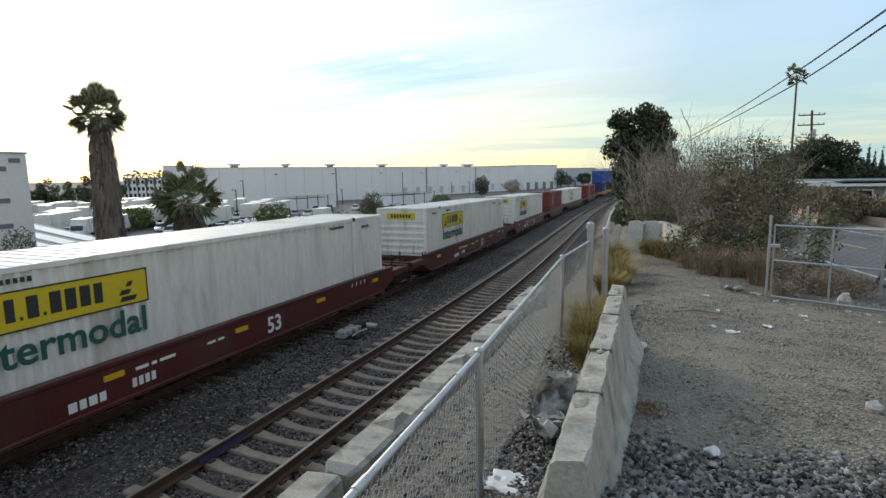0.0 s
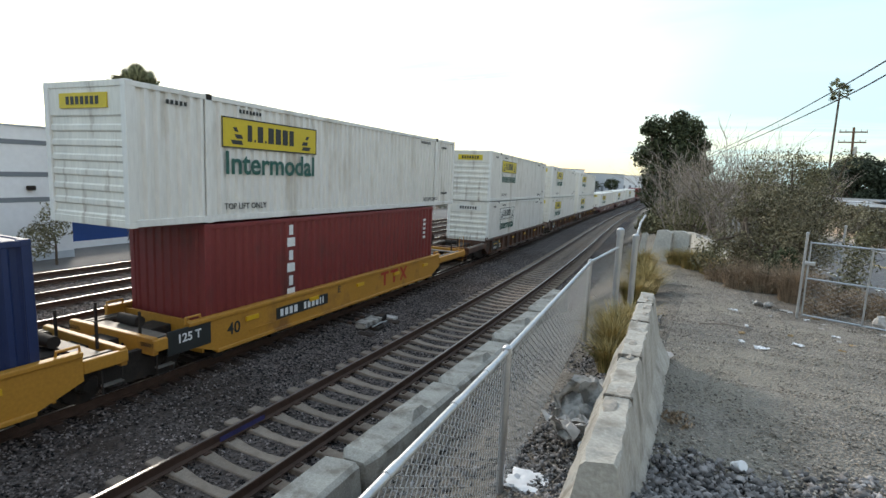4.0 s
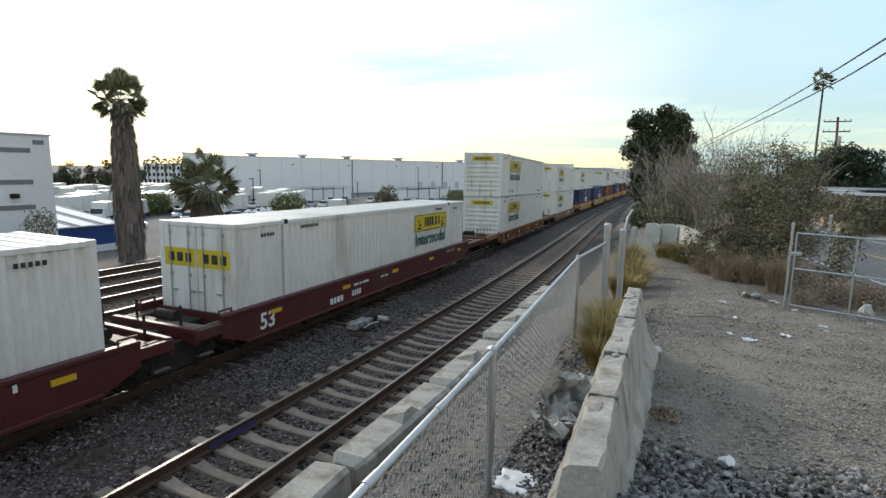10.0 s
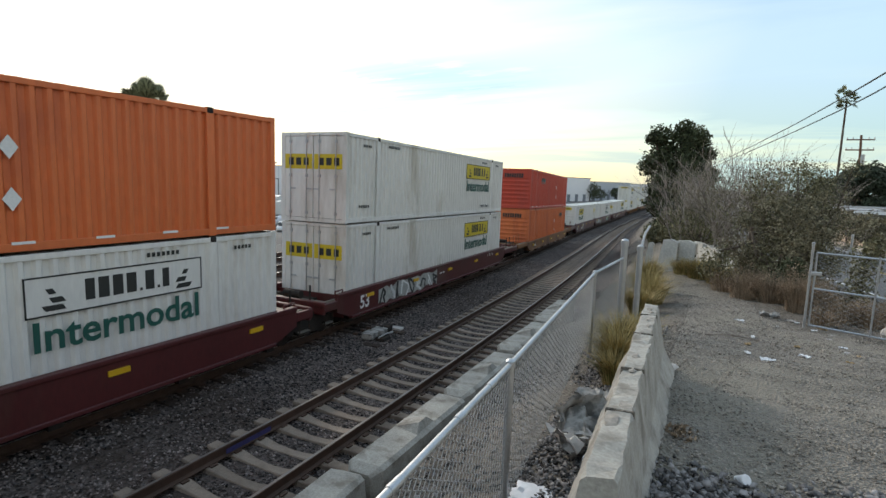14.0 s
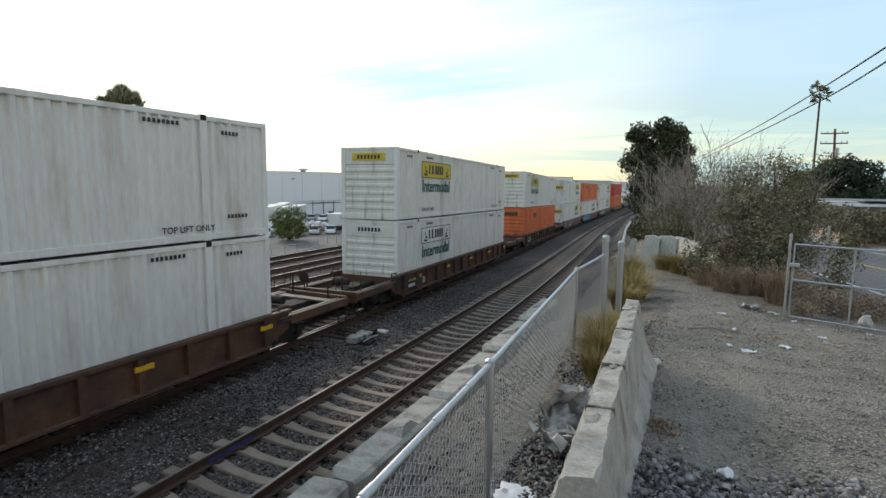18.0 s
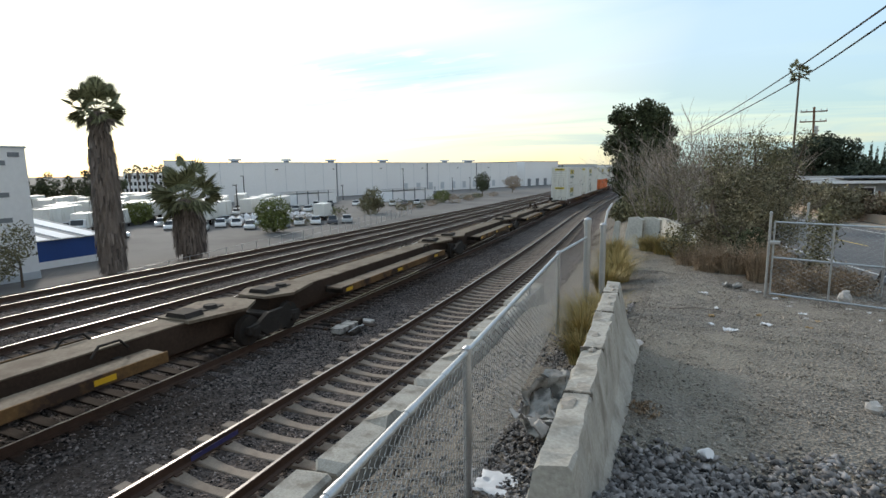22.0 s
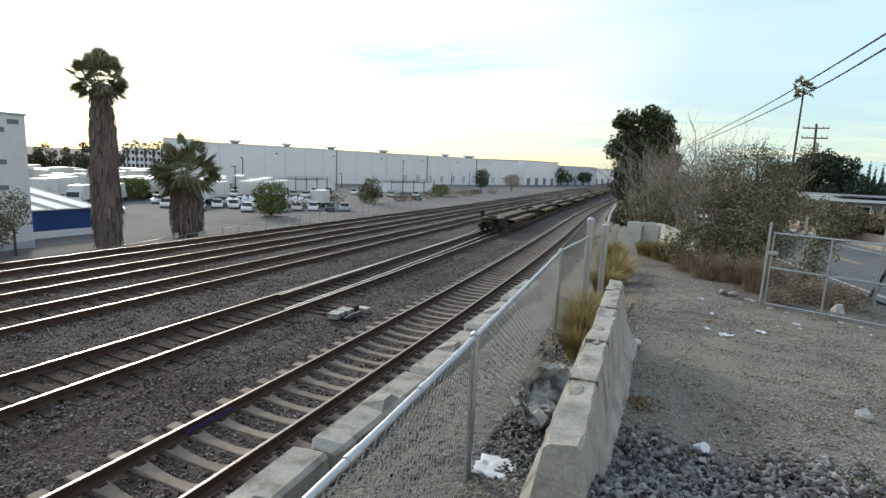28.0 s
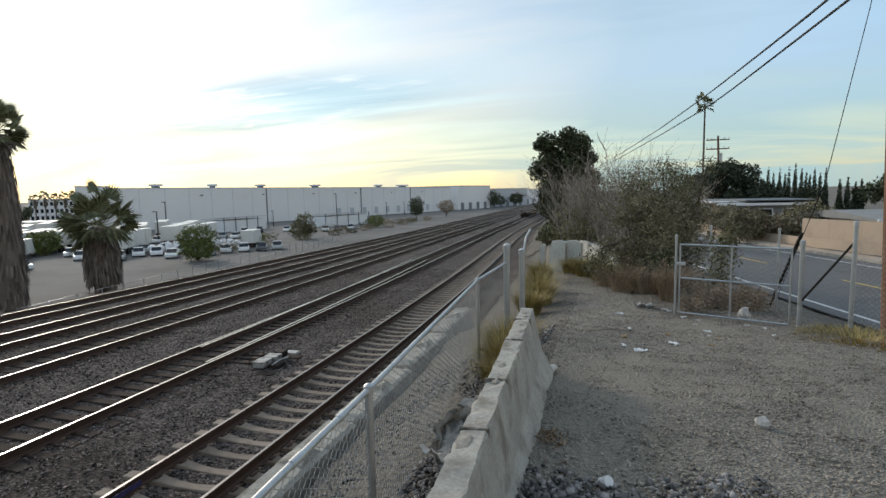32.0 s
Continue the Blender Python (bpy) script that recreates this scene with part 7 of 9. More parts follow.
def build_lot():
    rng = random.Random(11)
    tp, vp = trailer_proto(), van_proto()
    pw, pd, pg = far_car("white car parked on the paved lot", "car_paint_white"), far_car("dark car parked on the paved lot", "car_paint_dark"), far_car("grey car parked on the paved lot", "grey_box")
    used = set()

    def put(ob, x, y, a):
        m = pose(x, y, LOT, 0, 0, a)
        if ob in used:
            return copy_thing(ob, m)
        ob.matrix_basis = m
        used.add(ob)

    # rows of trucks, trailers and cars; distances and bearings fill the camera's view
    for dist, b0, b1, kinds, step in ((112, 30.5, 46, (pw, pd, pw, pg), 2.75), (121, 33, 57, (pw, vp, pw, pd, pg), 3.6), (134, 36, 57, (tp, tp, vp), 3.9), (150, 34, 57, (pw, pw, pd, pg), 3.2),
                                      (166, 36, 57, (vp, tp, vp), 3.9), (182, 44, 57, (pw, pw, pg), 3.2), (198, 47, 57, (tp, vp), 3.6), (216, 49, 57.5, (pw, pw, vp), 3.0), (170, 24, 34, (pw, pd, pw), 3.4)):
        b = b0
        a = rng.uniform(-20, 20)
        while b < b1:
            ob = rng.choice(kinds)
            q = radians(b + rng.uniform(-0.15, 0.15))
            r = dist + rng.uniform(-1.2, 1.2)
            if rng.random() < 0.93:
                put(ob, -r * math.sin(q), r * math.cos(q), b + (180 if rng.random() < 0.3 else 0) + a + rng.uniform(-3, 3))
            b += math.degrees(step / dist)
    put(pw, -77.5, 66.5, 70)
    # bulky wrapped goods standing at the edge of the lot
    for k in range(14):
        x, y = -76.0 + k * 0.75, 88.5 + k * 1.15
        h = rng.uniform(1.3, 2.0)
        p = thing("wrapped_pallet", "white wrapped goods standing on a pallet", "pallet load", pose(x, y, LOT, 0, 0, rng.uniform(0, 90)), group="wrapped pallets")
        part("pallet", Geo().box((-0.6, -0.6, 0), (0.6, 0.6, 0.14)), M["timber_pole"], p)
        part("load", Geo().blob((0, 0, 0.14 + h / 2), (0.7, 0.7, h / 2 * 1.1), 8, 6, 0.35, k), M["plastic_white"], p)
    # loading canopies and white boxes in front of the warehouse
    for x, y, L, tn in ((-112, 150, 17, -12), (-92, 172, 22, -14)):
        c = thing("loading_canopy", "low white canopy and stored boxes before the warehouse", "shed", pose(x, y, LOT, 0, 0, tn), group="loading canopies")
        part("roof", Geo().prism([(0, 3.4), (9, 3.9), (9, 4.05), (0, 3.55)], 0, L, "y"), M["roof_metal"], c)
        part("store_box", Geo().box((0.8, 0.5, 0), (8.5, L - 0.5, 3.1)), M["wall_white"], c)
        for k in range(5):
            for xx in (8.7,):
                part("post", Geo().box((xx, k * L / 4 - 0.1, 0), (xx + 0.2, k * L / 4 + 0.1, 3.9)), M["stripe_grey"], c)
    for x, y, h in ((-94, 111.5, 6.8), (-117, 142, 8.6), (-140, 178, 9.4), (-106, 178, 4.9), (-101, 215, 10.2), (-94, 250, 6.0), (-90, 262, 6.0)):
        p = thing("lamp_post", "slim dark lamp post in the lot", "lamp post", pose(x, y, LOT), group="lamp posts in the lot")
        part("pole", Geo().cyl((0, 0, 0), (0, 0, h), 0.14, 0.1, 8), M["undergear"], p)
        part("lamp_arm", Geo().box((-0.1, -1.0, h - 0.1), (0.1, 0.2, h + 0.08)), M["undergear"], p)
    # low fence at the edge of the lot
    f = thing("lot_fence", "thin wire fence at the edge of the lot", "fence")
    for k in range(30):
        y = 34 + k * 3
        part("post", Geo().cyl((-40.5 - k * 0.5, y, LOT - 0.2), (-40.5 - k * 0.5, y, LOT + 2.0), 0.04, n=6), M["galv"], f)
    for z in (0.3, 1.1, 1.95):
        part("wire", Geo().tube([(-40.5, 34, LOT + z), (-55, 121, LOT + z)], 0.02, 4), M["galv"], f)


build_lot()


def pile_up(x, y, h, r, seed):
    """A loose column of clumps from the lot's ground up to height h."""
    rng = random.Random(seed)
    out = []
    for k in range(7):
        f = k / 6.0
        q = r * (1.15 - 0.5 * f) * rng.uniform(0.7, 1.15)
        out.append(((x + rng.uniform(-1, 1) * r * 0.8, y + rng.uniform(-1, 1) * r * 0.8, LOT + 2.0 + (h - LOT - 3.2) * f), (q, q, q * 0.8)))
    return out


def build_left_plants():
    fan_palm("fan_palm", "tall fan palm with a shaggy brown skirt below its crown", (-50.0, 41.5, LOT), 18.2, 2.6, 0.98, 3, 1.3, 36)
    fan_palm("fan_palm", "short fan palm with a wide brown trunk", (-50.5, 52.0, LOT), 10.8, 3.5, 0.88, 5, 1.75, 44)
    tree("round_tree", "round green clipped tree at the lot edge", (-61.2, 81.0, LOT), 2.0, 0.16, [((-61.2, 81, -2.1), (2.7, 2.7, 2.5)), ((-60.6, 80.4, -3.2), (2.6, 2.6, 1.6))], 5200, 0.17, "green_leaf", 21, shell=0.6)
    tree("round_tree", "round olive tree among the parked trucks", (-97.5, 87.0, LOT), 1.6, 0.14, [((-97.5, 87, -2.9), (2.9, 2.9, 2.0))], 2600, 0.22, "green_leaf", 22, shell=0.6)
    tree("young_tree", "young green tree beside the tracks", (-65.5, 123.0, LOT), 2.4, 0.14, [((-65.5, 123, -1.6), (2.2, 2.2, 2.4)), ((-66.3, 122, -2.8), (2.0, 2.0, 1.6)), ((-64.9, 124, -2.9), (1.8, 1.8, 1.4))], 3000, 0.2, "olive_leaf", 23)
    tree("young_tree", "young green tree beside the tracks", (-72, 224, LOT), 2.4, 0.18, [((-72, 224, 0.2), (2.9, 2.9, 3.0)), ((-71, 222, -1.6), (2.5, 2.5, 2.0))], 2400, 0.28, "dark_leaf", 24)
    tree("bare_tree", "brownish thin tree beside the tracks", (-65, 242, LOT), 2.4, 0.18, [((-65, 242, -1.0), (3.6, 3.6, 2.6))], 1500, 0.25, "dry_brown", 25)
    tree("dark_tree", "dark round tree far along the tracks", (-72, 374, LOT), 3, 0.3, [((-72, 374, 1.2), (6.0, 6.0, 4.6)), ((-68, 380, -0.5), (5, 5, 3.0))], 1800, 0.5, "dark_leaf", 26)
    tree("dark_tree", "dark round tree far along the tracks", (-60, 400, LOT), 3, 0.3, [((-60, 400, 0.2), (5.0, 5.0, 3.4))], 1200, 0.5, "dark_leaf", 27)
    tree("small_bush", "small yellow-green bush beside the tracks", (-68.5, 108.0, LOT), 0.8, 0.08, [((-68.5, 108, -3.9), (2.6, 2.6, 1.2)), ((-70.8, 110, -4.2), (2.0, 2.0, 1.0))], 1800, 0.16, "green_leaf", 28, "bush")
    tree("small_bush", "small yellow-green bush beside the tracks", (-66.5, 168.0, LOT), 0.8, 0.1, [((-66.5, 168, -3.2), (2.6, 2.6, 1.7))], 1500, 0.2, "green_leaf", 29, "bush")
    tree("corner_shrub", "sparse green shrub by the pale building", (-52.2, 34.2, LOT), 2.6, 0.1, [((-52.2, 34.2, -1.2), (1.3, 1.3, 1.7)), ((-52.6, 33.0, -2.8), (1.4, 1.4, 1.5))], 1800, 0.13, "olive_leaf", 30, "shrub")
    rng = random.Random(6)
    for k in range(26):
        x = -66 + rng.uniform(-7, 5)
        y = 92 + k * 4.6
        s = rng.uniform(0.8, 1.7)
        tree("low_shrub", "low dry shrub on the bank beyond the tracks", (x, y, LOT), 0.4, 0.05, [((x, y, LOT + s * 0.6), (s * 1.5, s * 1.5, s * 0.8))], 420, 0.14, ("olive_leaf", "dry_brown", "dark_leaf")[k % 3], 60 + k, "shrub", 1)
    # dark tree belt behind the lot
    for k in range(9):
        x, y = -192 + k * 2.3 + rng.uniform(-1, 1), 126 + k * 3.0
        h = (3.0, 5.2, 4.2, 6.0, 4.6, 6.2, 5.0, 4.4, 3.2)[k]
        r = rng.uniform(1.8, 2.6)
        tree("belt_tree", "dark leafy tree in the belt behind the lot", (x, y, LOT), 5, 0.3, pile_up(x, y, h, r, 100 + k), 1500, 0.36, "dark_leaf", 100 + k)
    for k in range(5):
        fan_palm("thin_palm", "slim palm before the office wing", (-232.5 + k * 2.4, 205.0 + k * 2.6, LOT), 13.2 + rng.uniform(-0.5, 0.6), 2.3, 0.3, 130 + k, 0.45, 16)


build_left_plants()


# ---- the near side: trees, brush, road, houses ----
def pile(blobs_at, r, n, seed, jitter=0.35):
    """Ellipsoids scattered round given centres, for an uneven crown."""
    rng = random.Random(seed)
    out = []
    for c in blobs_at:
        for k in range(n):
            q = r * rng.uniform(0.55, 1.0)
            out.append(((c[0] + rng.uniform(-r, r) * jitter * 2, c[1] + rng.uniform(-r, r) * jitter * 2, c[2] + rng.uniform(-r, r) * jitter * 1.6), (q, q, q * 0.8)))
    return out


def build_right_plants():
    # tall dark tree close to the tracks
    cs = [(-4.0, 45, 7.5), (-2.4, 45, 8.0), (-4.3, 45.5, 6.2), (-2.6, 44.5, 6.4), (-1.8, 45, 7.0), (-3.9, 45, 5.2), (-2.6, 45, 5.2), (-3.5, 45, 4.2), (-2.5, 45, 4.0), (-3.6, 45, 3.0), (-2.6, 44.5, 2.8), (-3.6, 44.5, 1.9), (-1.6, 44, 5.2), (-1.2, 43.5, 4.2), (-1.1, 43, 3.3)]
    tree("tall_tree", "tall dark green tree with a dense uneven crown beside the tracks", (-2.9, 45, 0.6), 5.2, 0.28, pile(cs, 1.05, 4, 31, 0.30), 38000, 0.12, "dark_leaf", 31, limbs=9, shell=0.3)
    cs = [(-2.4, 38, 2.2), (-3.0, 40, 1.9), (-1.6, 36, 2.4)]
    tree("roadside_bush", "dense green bush at the foot of the tall tree", (-2.3, 38, 0.6), 1.0, 0.08, pile(cs, 0.9, 3, 32), 5200, 0.10, "olive_leaf", 32, "bush")
    cs = [(-0.6, 30, 2.6), (-0.3, 29.5, 3.1)]
    tree("light_bush", "light green bush among the grey brush", (-0.5, 30, 1.2), 1.0, 0.06, pile(cs, 0.6, 3, 33), 2400, 0.09, "green_leaf", 33, "bush")
    # bare grey brush
    rng = random.Random(8)
    for k, (x, y, h, r) in enumerate(((-1.3, 30.5, 2.5, 0.07), (-0.7, 28, 2.2, 0.06), (0.0, 24, 2.3, 0.07), (0.6, 24.5, 2.5, 0.07), (1.1, 23.5, 2.4, 0.06), (0.3, 22, 1.9, 0.05), (-0.9, 26, 2.1, 0.06), (1.4, 21.5, 2.0, 0.05), (1.9, 20.6, 2.3, 0.05), (2.4, 20.8, 2.2, 0.05), (0.9, 19.6, 1.8, 0.05), (1.6, 19.2, 1.9, 0.04), (-1.8, 33.0, 2.6, 0.06))):
        z = ground_z(x, y)
        b = thing("bare_brush", "leafless grey brush with fine twigs", "bush", pose(x, y, z - 0.05), group="bare brush")
        g = Geo()
        for q in range(4):
            branch_geo((rng.uniform(-0.25, 0.25), rng.uniform(-0.25, 0.25), 0), h * rng.uniform(0.62, 0.95), 0.9, 3, rng, r * 0.6, (rng.uniform(-0.35, 0.35), rng.uniform(-0.35, 0.35)), 4, g)
        tagged(part("twig_tangle", g, M["twig"], b), kind="stuff")
        part("sparse_leaves", leaf_mesh("sparse_leaves", [((0, 0, h * 0.9), (1.2, 1.2, h * 0.75)), ((0, 0, h * 1.25), (0.9, 0.9, 0.8))], 900, 0.032, M["olive_leaf"], 200 + k, 0.1), None, b)
    # olive-leaved trees behind the gate's corner
    for k, (foot, cs, n) in enumerate((((1.3, 20.3), [(1.0, 20, 4.0), (1.7, 20, 4.4), (1.4, 20, 3.1), (1.0, 19.8, 2.4)], 3600), ((2.3, 20.2), [(2.2, 20, 4.6), (2.6, 19.8, 4.7), (2.0, 19.9, 3.6), (2.0, 19.8, 2.7), (2.5, 19.8, 3.4)], 4600),
                                       ((0.8, 18.2), [(0.7, 18, 2.6), (1.2, 18, 2.3), (1.5, 18.2, 2.9)], 4500))):
        tree("olive_tree", "grey-green small-leaved tree with open branches", (foot[0], foot[1], ground_z(*foot) - 0.05), 1.7, 0.07, pile(cs, 0.66, 3, 40 + k, 0.5), int(n * 1.5), 0.036, "olive_leaf", 40 + k, limbs=8, shell=0.15)
    for k, (x, y, h, w, n, mt) in enumerate(((1.05, 18.4, 2.2, 0.7, 3800, "brush_leaf"), (1.5, 17.5, 2.3, 0.7, 4200, "brush_leaf"), (1.95, 17.3, 2.2, 0.6, 3200, "brush_leaf"), (1.8, 19.2, 3.1, 0.8, 3200, "olive_leaf"), (2.45, 18.6, 2.8, 0.65, 3600, "brush_leaf"),
                                             (-0.6, 25.5, 2.6, 0.8, 3600, "olive_leaf"), (-1.1, 28.5, 2.8, 0.9, 3600, "olive_leaf"), (1.55, 16.3, 1.0, 0.45, 2600, "dark_leaf"), (-0.9, 30.0, 1.6, 0.6, 2600, "green_leaf"))):
        z = ground_z(x, y)
        cs = [(x, y, z + h * 0.3), (x - w * 0.4, y, z + h * 0.5), (x + w * 0.35, y, z + h * 0.6), (x, y, z + h * 0.82)]
        tree("dense_bush", "dense dull olive bush in front of the grey brush", (x, y, z - 0.05), h * 0.5, 0.05, pile(cs, w * 0.6, 5, 820 + k, 0.62), n, 0.034, mt, 820 + k, "bush", 7, 0.1)
    z = ground_z(2.75, 14.6)
    sh = [((2.72, 14.6, 3.0), (0.36, 0.36, 0.5)), ((2.85, 14.6, 3.35), (0.25, 0.25, 0.35)), ((2.65, 14.6, 2.5), (0.3, 0.3, 0.4))]
    tree("thin_shrub", "thin green shrub behind the gate", (2.75, 14.6, z - 0.05), 1.2, 0.02, sh, 1500, 0.04, "olive_leaf", 50, "shrub", 3, 0.1)
    # brown dry weeds
    for k, (x, y, w, h, n) in enumerate(((0.7, 16.0, 0.55, 0.9, 1500), (1.25, 15.6, 0.5, 1.0, 1500), (1.65, 14.6, 0.42, 1.3, 1500), (1.95, 15.2, 0.4, 1.1, 1200), (2.3, 13.7, 0.45, 0.75, 1300), (2.75, 13.3, 0.45, 0.7, 1300),
                                         (3.1, 13.5, 0.42, 0.8, 1200), (2.5, 15.0, 0.5, 0.8, 1000), (0.3, 17.0, 0.6, 0.7, 1200), (1.0, 17.0, 0.6, 1.1, 1200), (1.9, 13.1, 0.35, 0.5, 700))):
        z = ground_z(x, y)
        h *= 0.75
        b = thing("dry_weeds", "brown dry weeds", "weeds", pose(x, y, z), group="dry weeds by the fence")
        tagged(part("stalk_mass", grass_mesh(w, h, n // 2, 0.003, M["dry_brown"], 300 + k, 0.8), None, b), kind="stuff")
        part("seed_heads", leaf_mesh("seed_heads", [((w * 0.3, 0, h * 0.35), (w * 0.8, w, h * 0.36)), ((-w * 0.35, w * 0.2, h * 0.55), (w * 0.4, w * 0.5, h * 0.6)), ((w * 0.5, -w * 0.4, h * 0.3), (w * 0.5, w * 0.4, h * 0.3))], int(n * 0.75), 0.022, M["dry_brown"], 320 + k, 0.1), None, b)
    for k, (x, y, w, h, n) in enumerate(((-0.4, 19.5, 0.5, 0.7, 1500), (0.1, 18.8, 0.5, 0.6, 1500), (-0.9, 20.5, 0.45, 0.6, 1000), (0.5, 17.8, 0.4, 0.5, 900),
                                         (-1.05, 8.0, 0.24, 0.62, 1100), (-0.98, 7.3, 0.2, 0.5, 700), (-1.15, 8.9, 0.24, 0.65, 800), (-1.35, 13.2, 0.35, 0.7, 1100), (-1.25, 14.5, 0.4, 0.8, 1100), (-1.5, 16.0, 0.4, 0.7, 900), (-1.7, 18.5, 0.5, 0.8, 900),
                                         (-1.0, 9.8, 0.3, 0.5, 600))):
        z = ground_z(x, y)
        b = thing("grass_tuft", "dry yellow grass tuft", "grass", pose(x, y, z - 0.02), group="grass tufts")
        tagged(part("dry_grass", grass_mesh(w, h, n, 0.005, M["dry_grass"], 400 + k, 0.9), None, b), kind="stuff")
        tagged(part("green_grass", grass_mesh(w * 0.9, h * 0.75, n // 2, 0.005, M["green_leaf"], 430 + k, 0.9), None, b), kind="stuff")
    # litter of dry stems on the slope by the road
    g = grass_mesh(1.3, 0.12, 1500, 0.006, M["dry_grass"], 470, 1.6)
    b = thing("dry_litter", "flattened dry stems and leaves by the gate post", "dry litter", pose(3.9, 10.3, ground_z(3.9, 10.3)), kind="stuff")
    part("stems", g, None, b)


def grass_mesh(w, h, n, r, mat, seed, spread):
    rng = np.random.default_rng(seed)
    a = rng.random(n) * 2 * np.pi
    q = w * np.sqrt(rng.random(n)) * 0.6
    base = np.stack([np.cos(a) * q, np.sin(a) * q, np.zeros(n)], 1)
    lean = np.stack([np.cos(a), np.sin(a), np.zeros(n)], 1) * (spread * rng.random(n))[:, None] + rng.normal(size=(n, 3)) * np.array([0.12, 0.12, 0])
    L = h * (0.45 + 0.6 * rng.random(n))
    mid = base + (np.array([0, 0, 1.0]) + lean * 0.45) * (L * 0.55)[:, None]
    tip = base + (np.array([0, 0, 0.92]) + lean * 1.15) * L[:, None]
    side = np.stack([-np.sin(a), np.cos(a), np.zeros(n)], 1) * r
    v = np.stack([base - side, base + side, mid + side * 0.8, mid - side * 0.8, tip], 1).reshape(-1, 3)
    k = np.arange(n)[:, None] * 5
    f = np.concatenate([(k + np.array([[0, 1, 2]])), (k + np.array([[0, 2, 3]])), (k + np.array([[3, 2, 4]]))])
    return bulk("blades", v, f, mat)


build_right_plants()


def build_broken_wall():
    """Old white wall at the path's end: two leaning slabs, posts, then a crumbled run."""
    for k, (x, y, w, h, lean, tn) in enumerate(((-2.55, 26.5, 0.12, 1.05, 6, -8), (-1.85, 23.6, 0.10, 1.0, 9, -8), (-1.42, 21.2, 0.28, 1.15, 3, -14), (-0.92, 21.2, 0.34, 1.15, 2, -16))):
        z = ground_z(x, y)
        s = thing("broken_slab", "broken upright slab of an old white wall", "wall slab", pose(x, y, z - 0.1, 0, lean, tn), group="old wall slabs")
        part("slab", Geo().prism([(-w, 0), (w, 0), (w * 0.9, h * 0.93), (w * 0.2, h), (-w * 0.8, h * 0.96)], -0.09, 0.09, "y"), M["old_concrete"], s)
    w = thing("old_wall", "low crumbling white concrete wall beside the path", "wall")
    rng = random.Random(4)
    n = 9
    a, b = Vector((-0.62, 22.6)), Vector((0.66, 19.6))
    for k in range(n):
        p, q = a + (b - a) * (k / n), a + (b - a) * ((k + 0.94) / n)
        z0, z1 = ground_z(p.x, p.y) - 0.1, ground_z(q.x, q.y) - 0.1
        h = 1.12 - 0.05 * k + rng.uniform(-0.08, 0.08)
        d = (q - p).normalized()
        nn = Vector((-d.y, d.x)) * 0.1
        h2 = h - rng.uniform(0.0, 0.12)
        vs = [(p.x - nn.x, p.y - nn.y, z0), (q.x - nn.x, q.y - nn.y, z1), (q.x + nn.x, q.y + nn.y, z1), (p.x + nn.x, p.y + nn.y, z0),
              (p.x - nn.x, p.y - nn.y, z0 + h), (q.x - nn.x, q.y - nn.y, z1 + h2), (q.x + nn.x, q.y + nn.y, z1 + h2 - 0.03), (p.x + nn.x, p.y + nn.y, z0 + h - 0.02)]
        part("block", Geo().add(vs, [(0, 1, 5, 4), (1, 2, 6, 5), (2, 3, 7, 6), (3, 0, 4, 7), (4, 5, 6, 7), (3, 2, 1, 0)]), M["old_concrete"], w)


build_broken_wall()


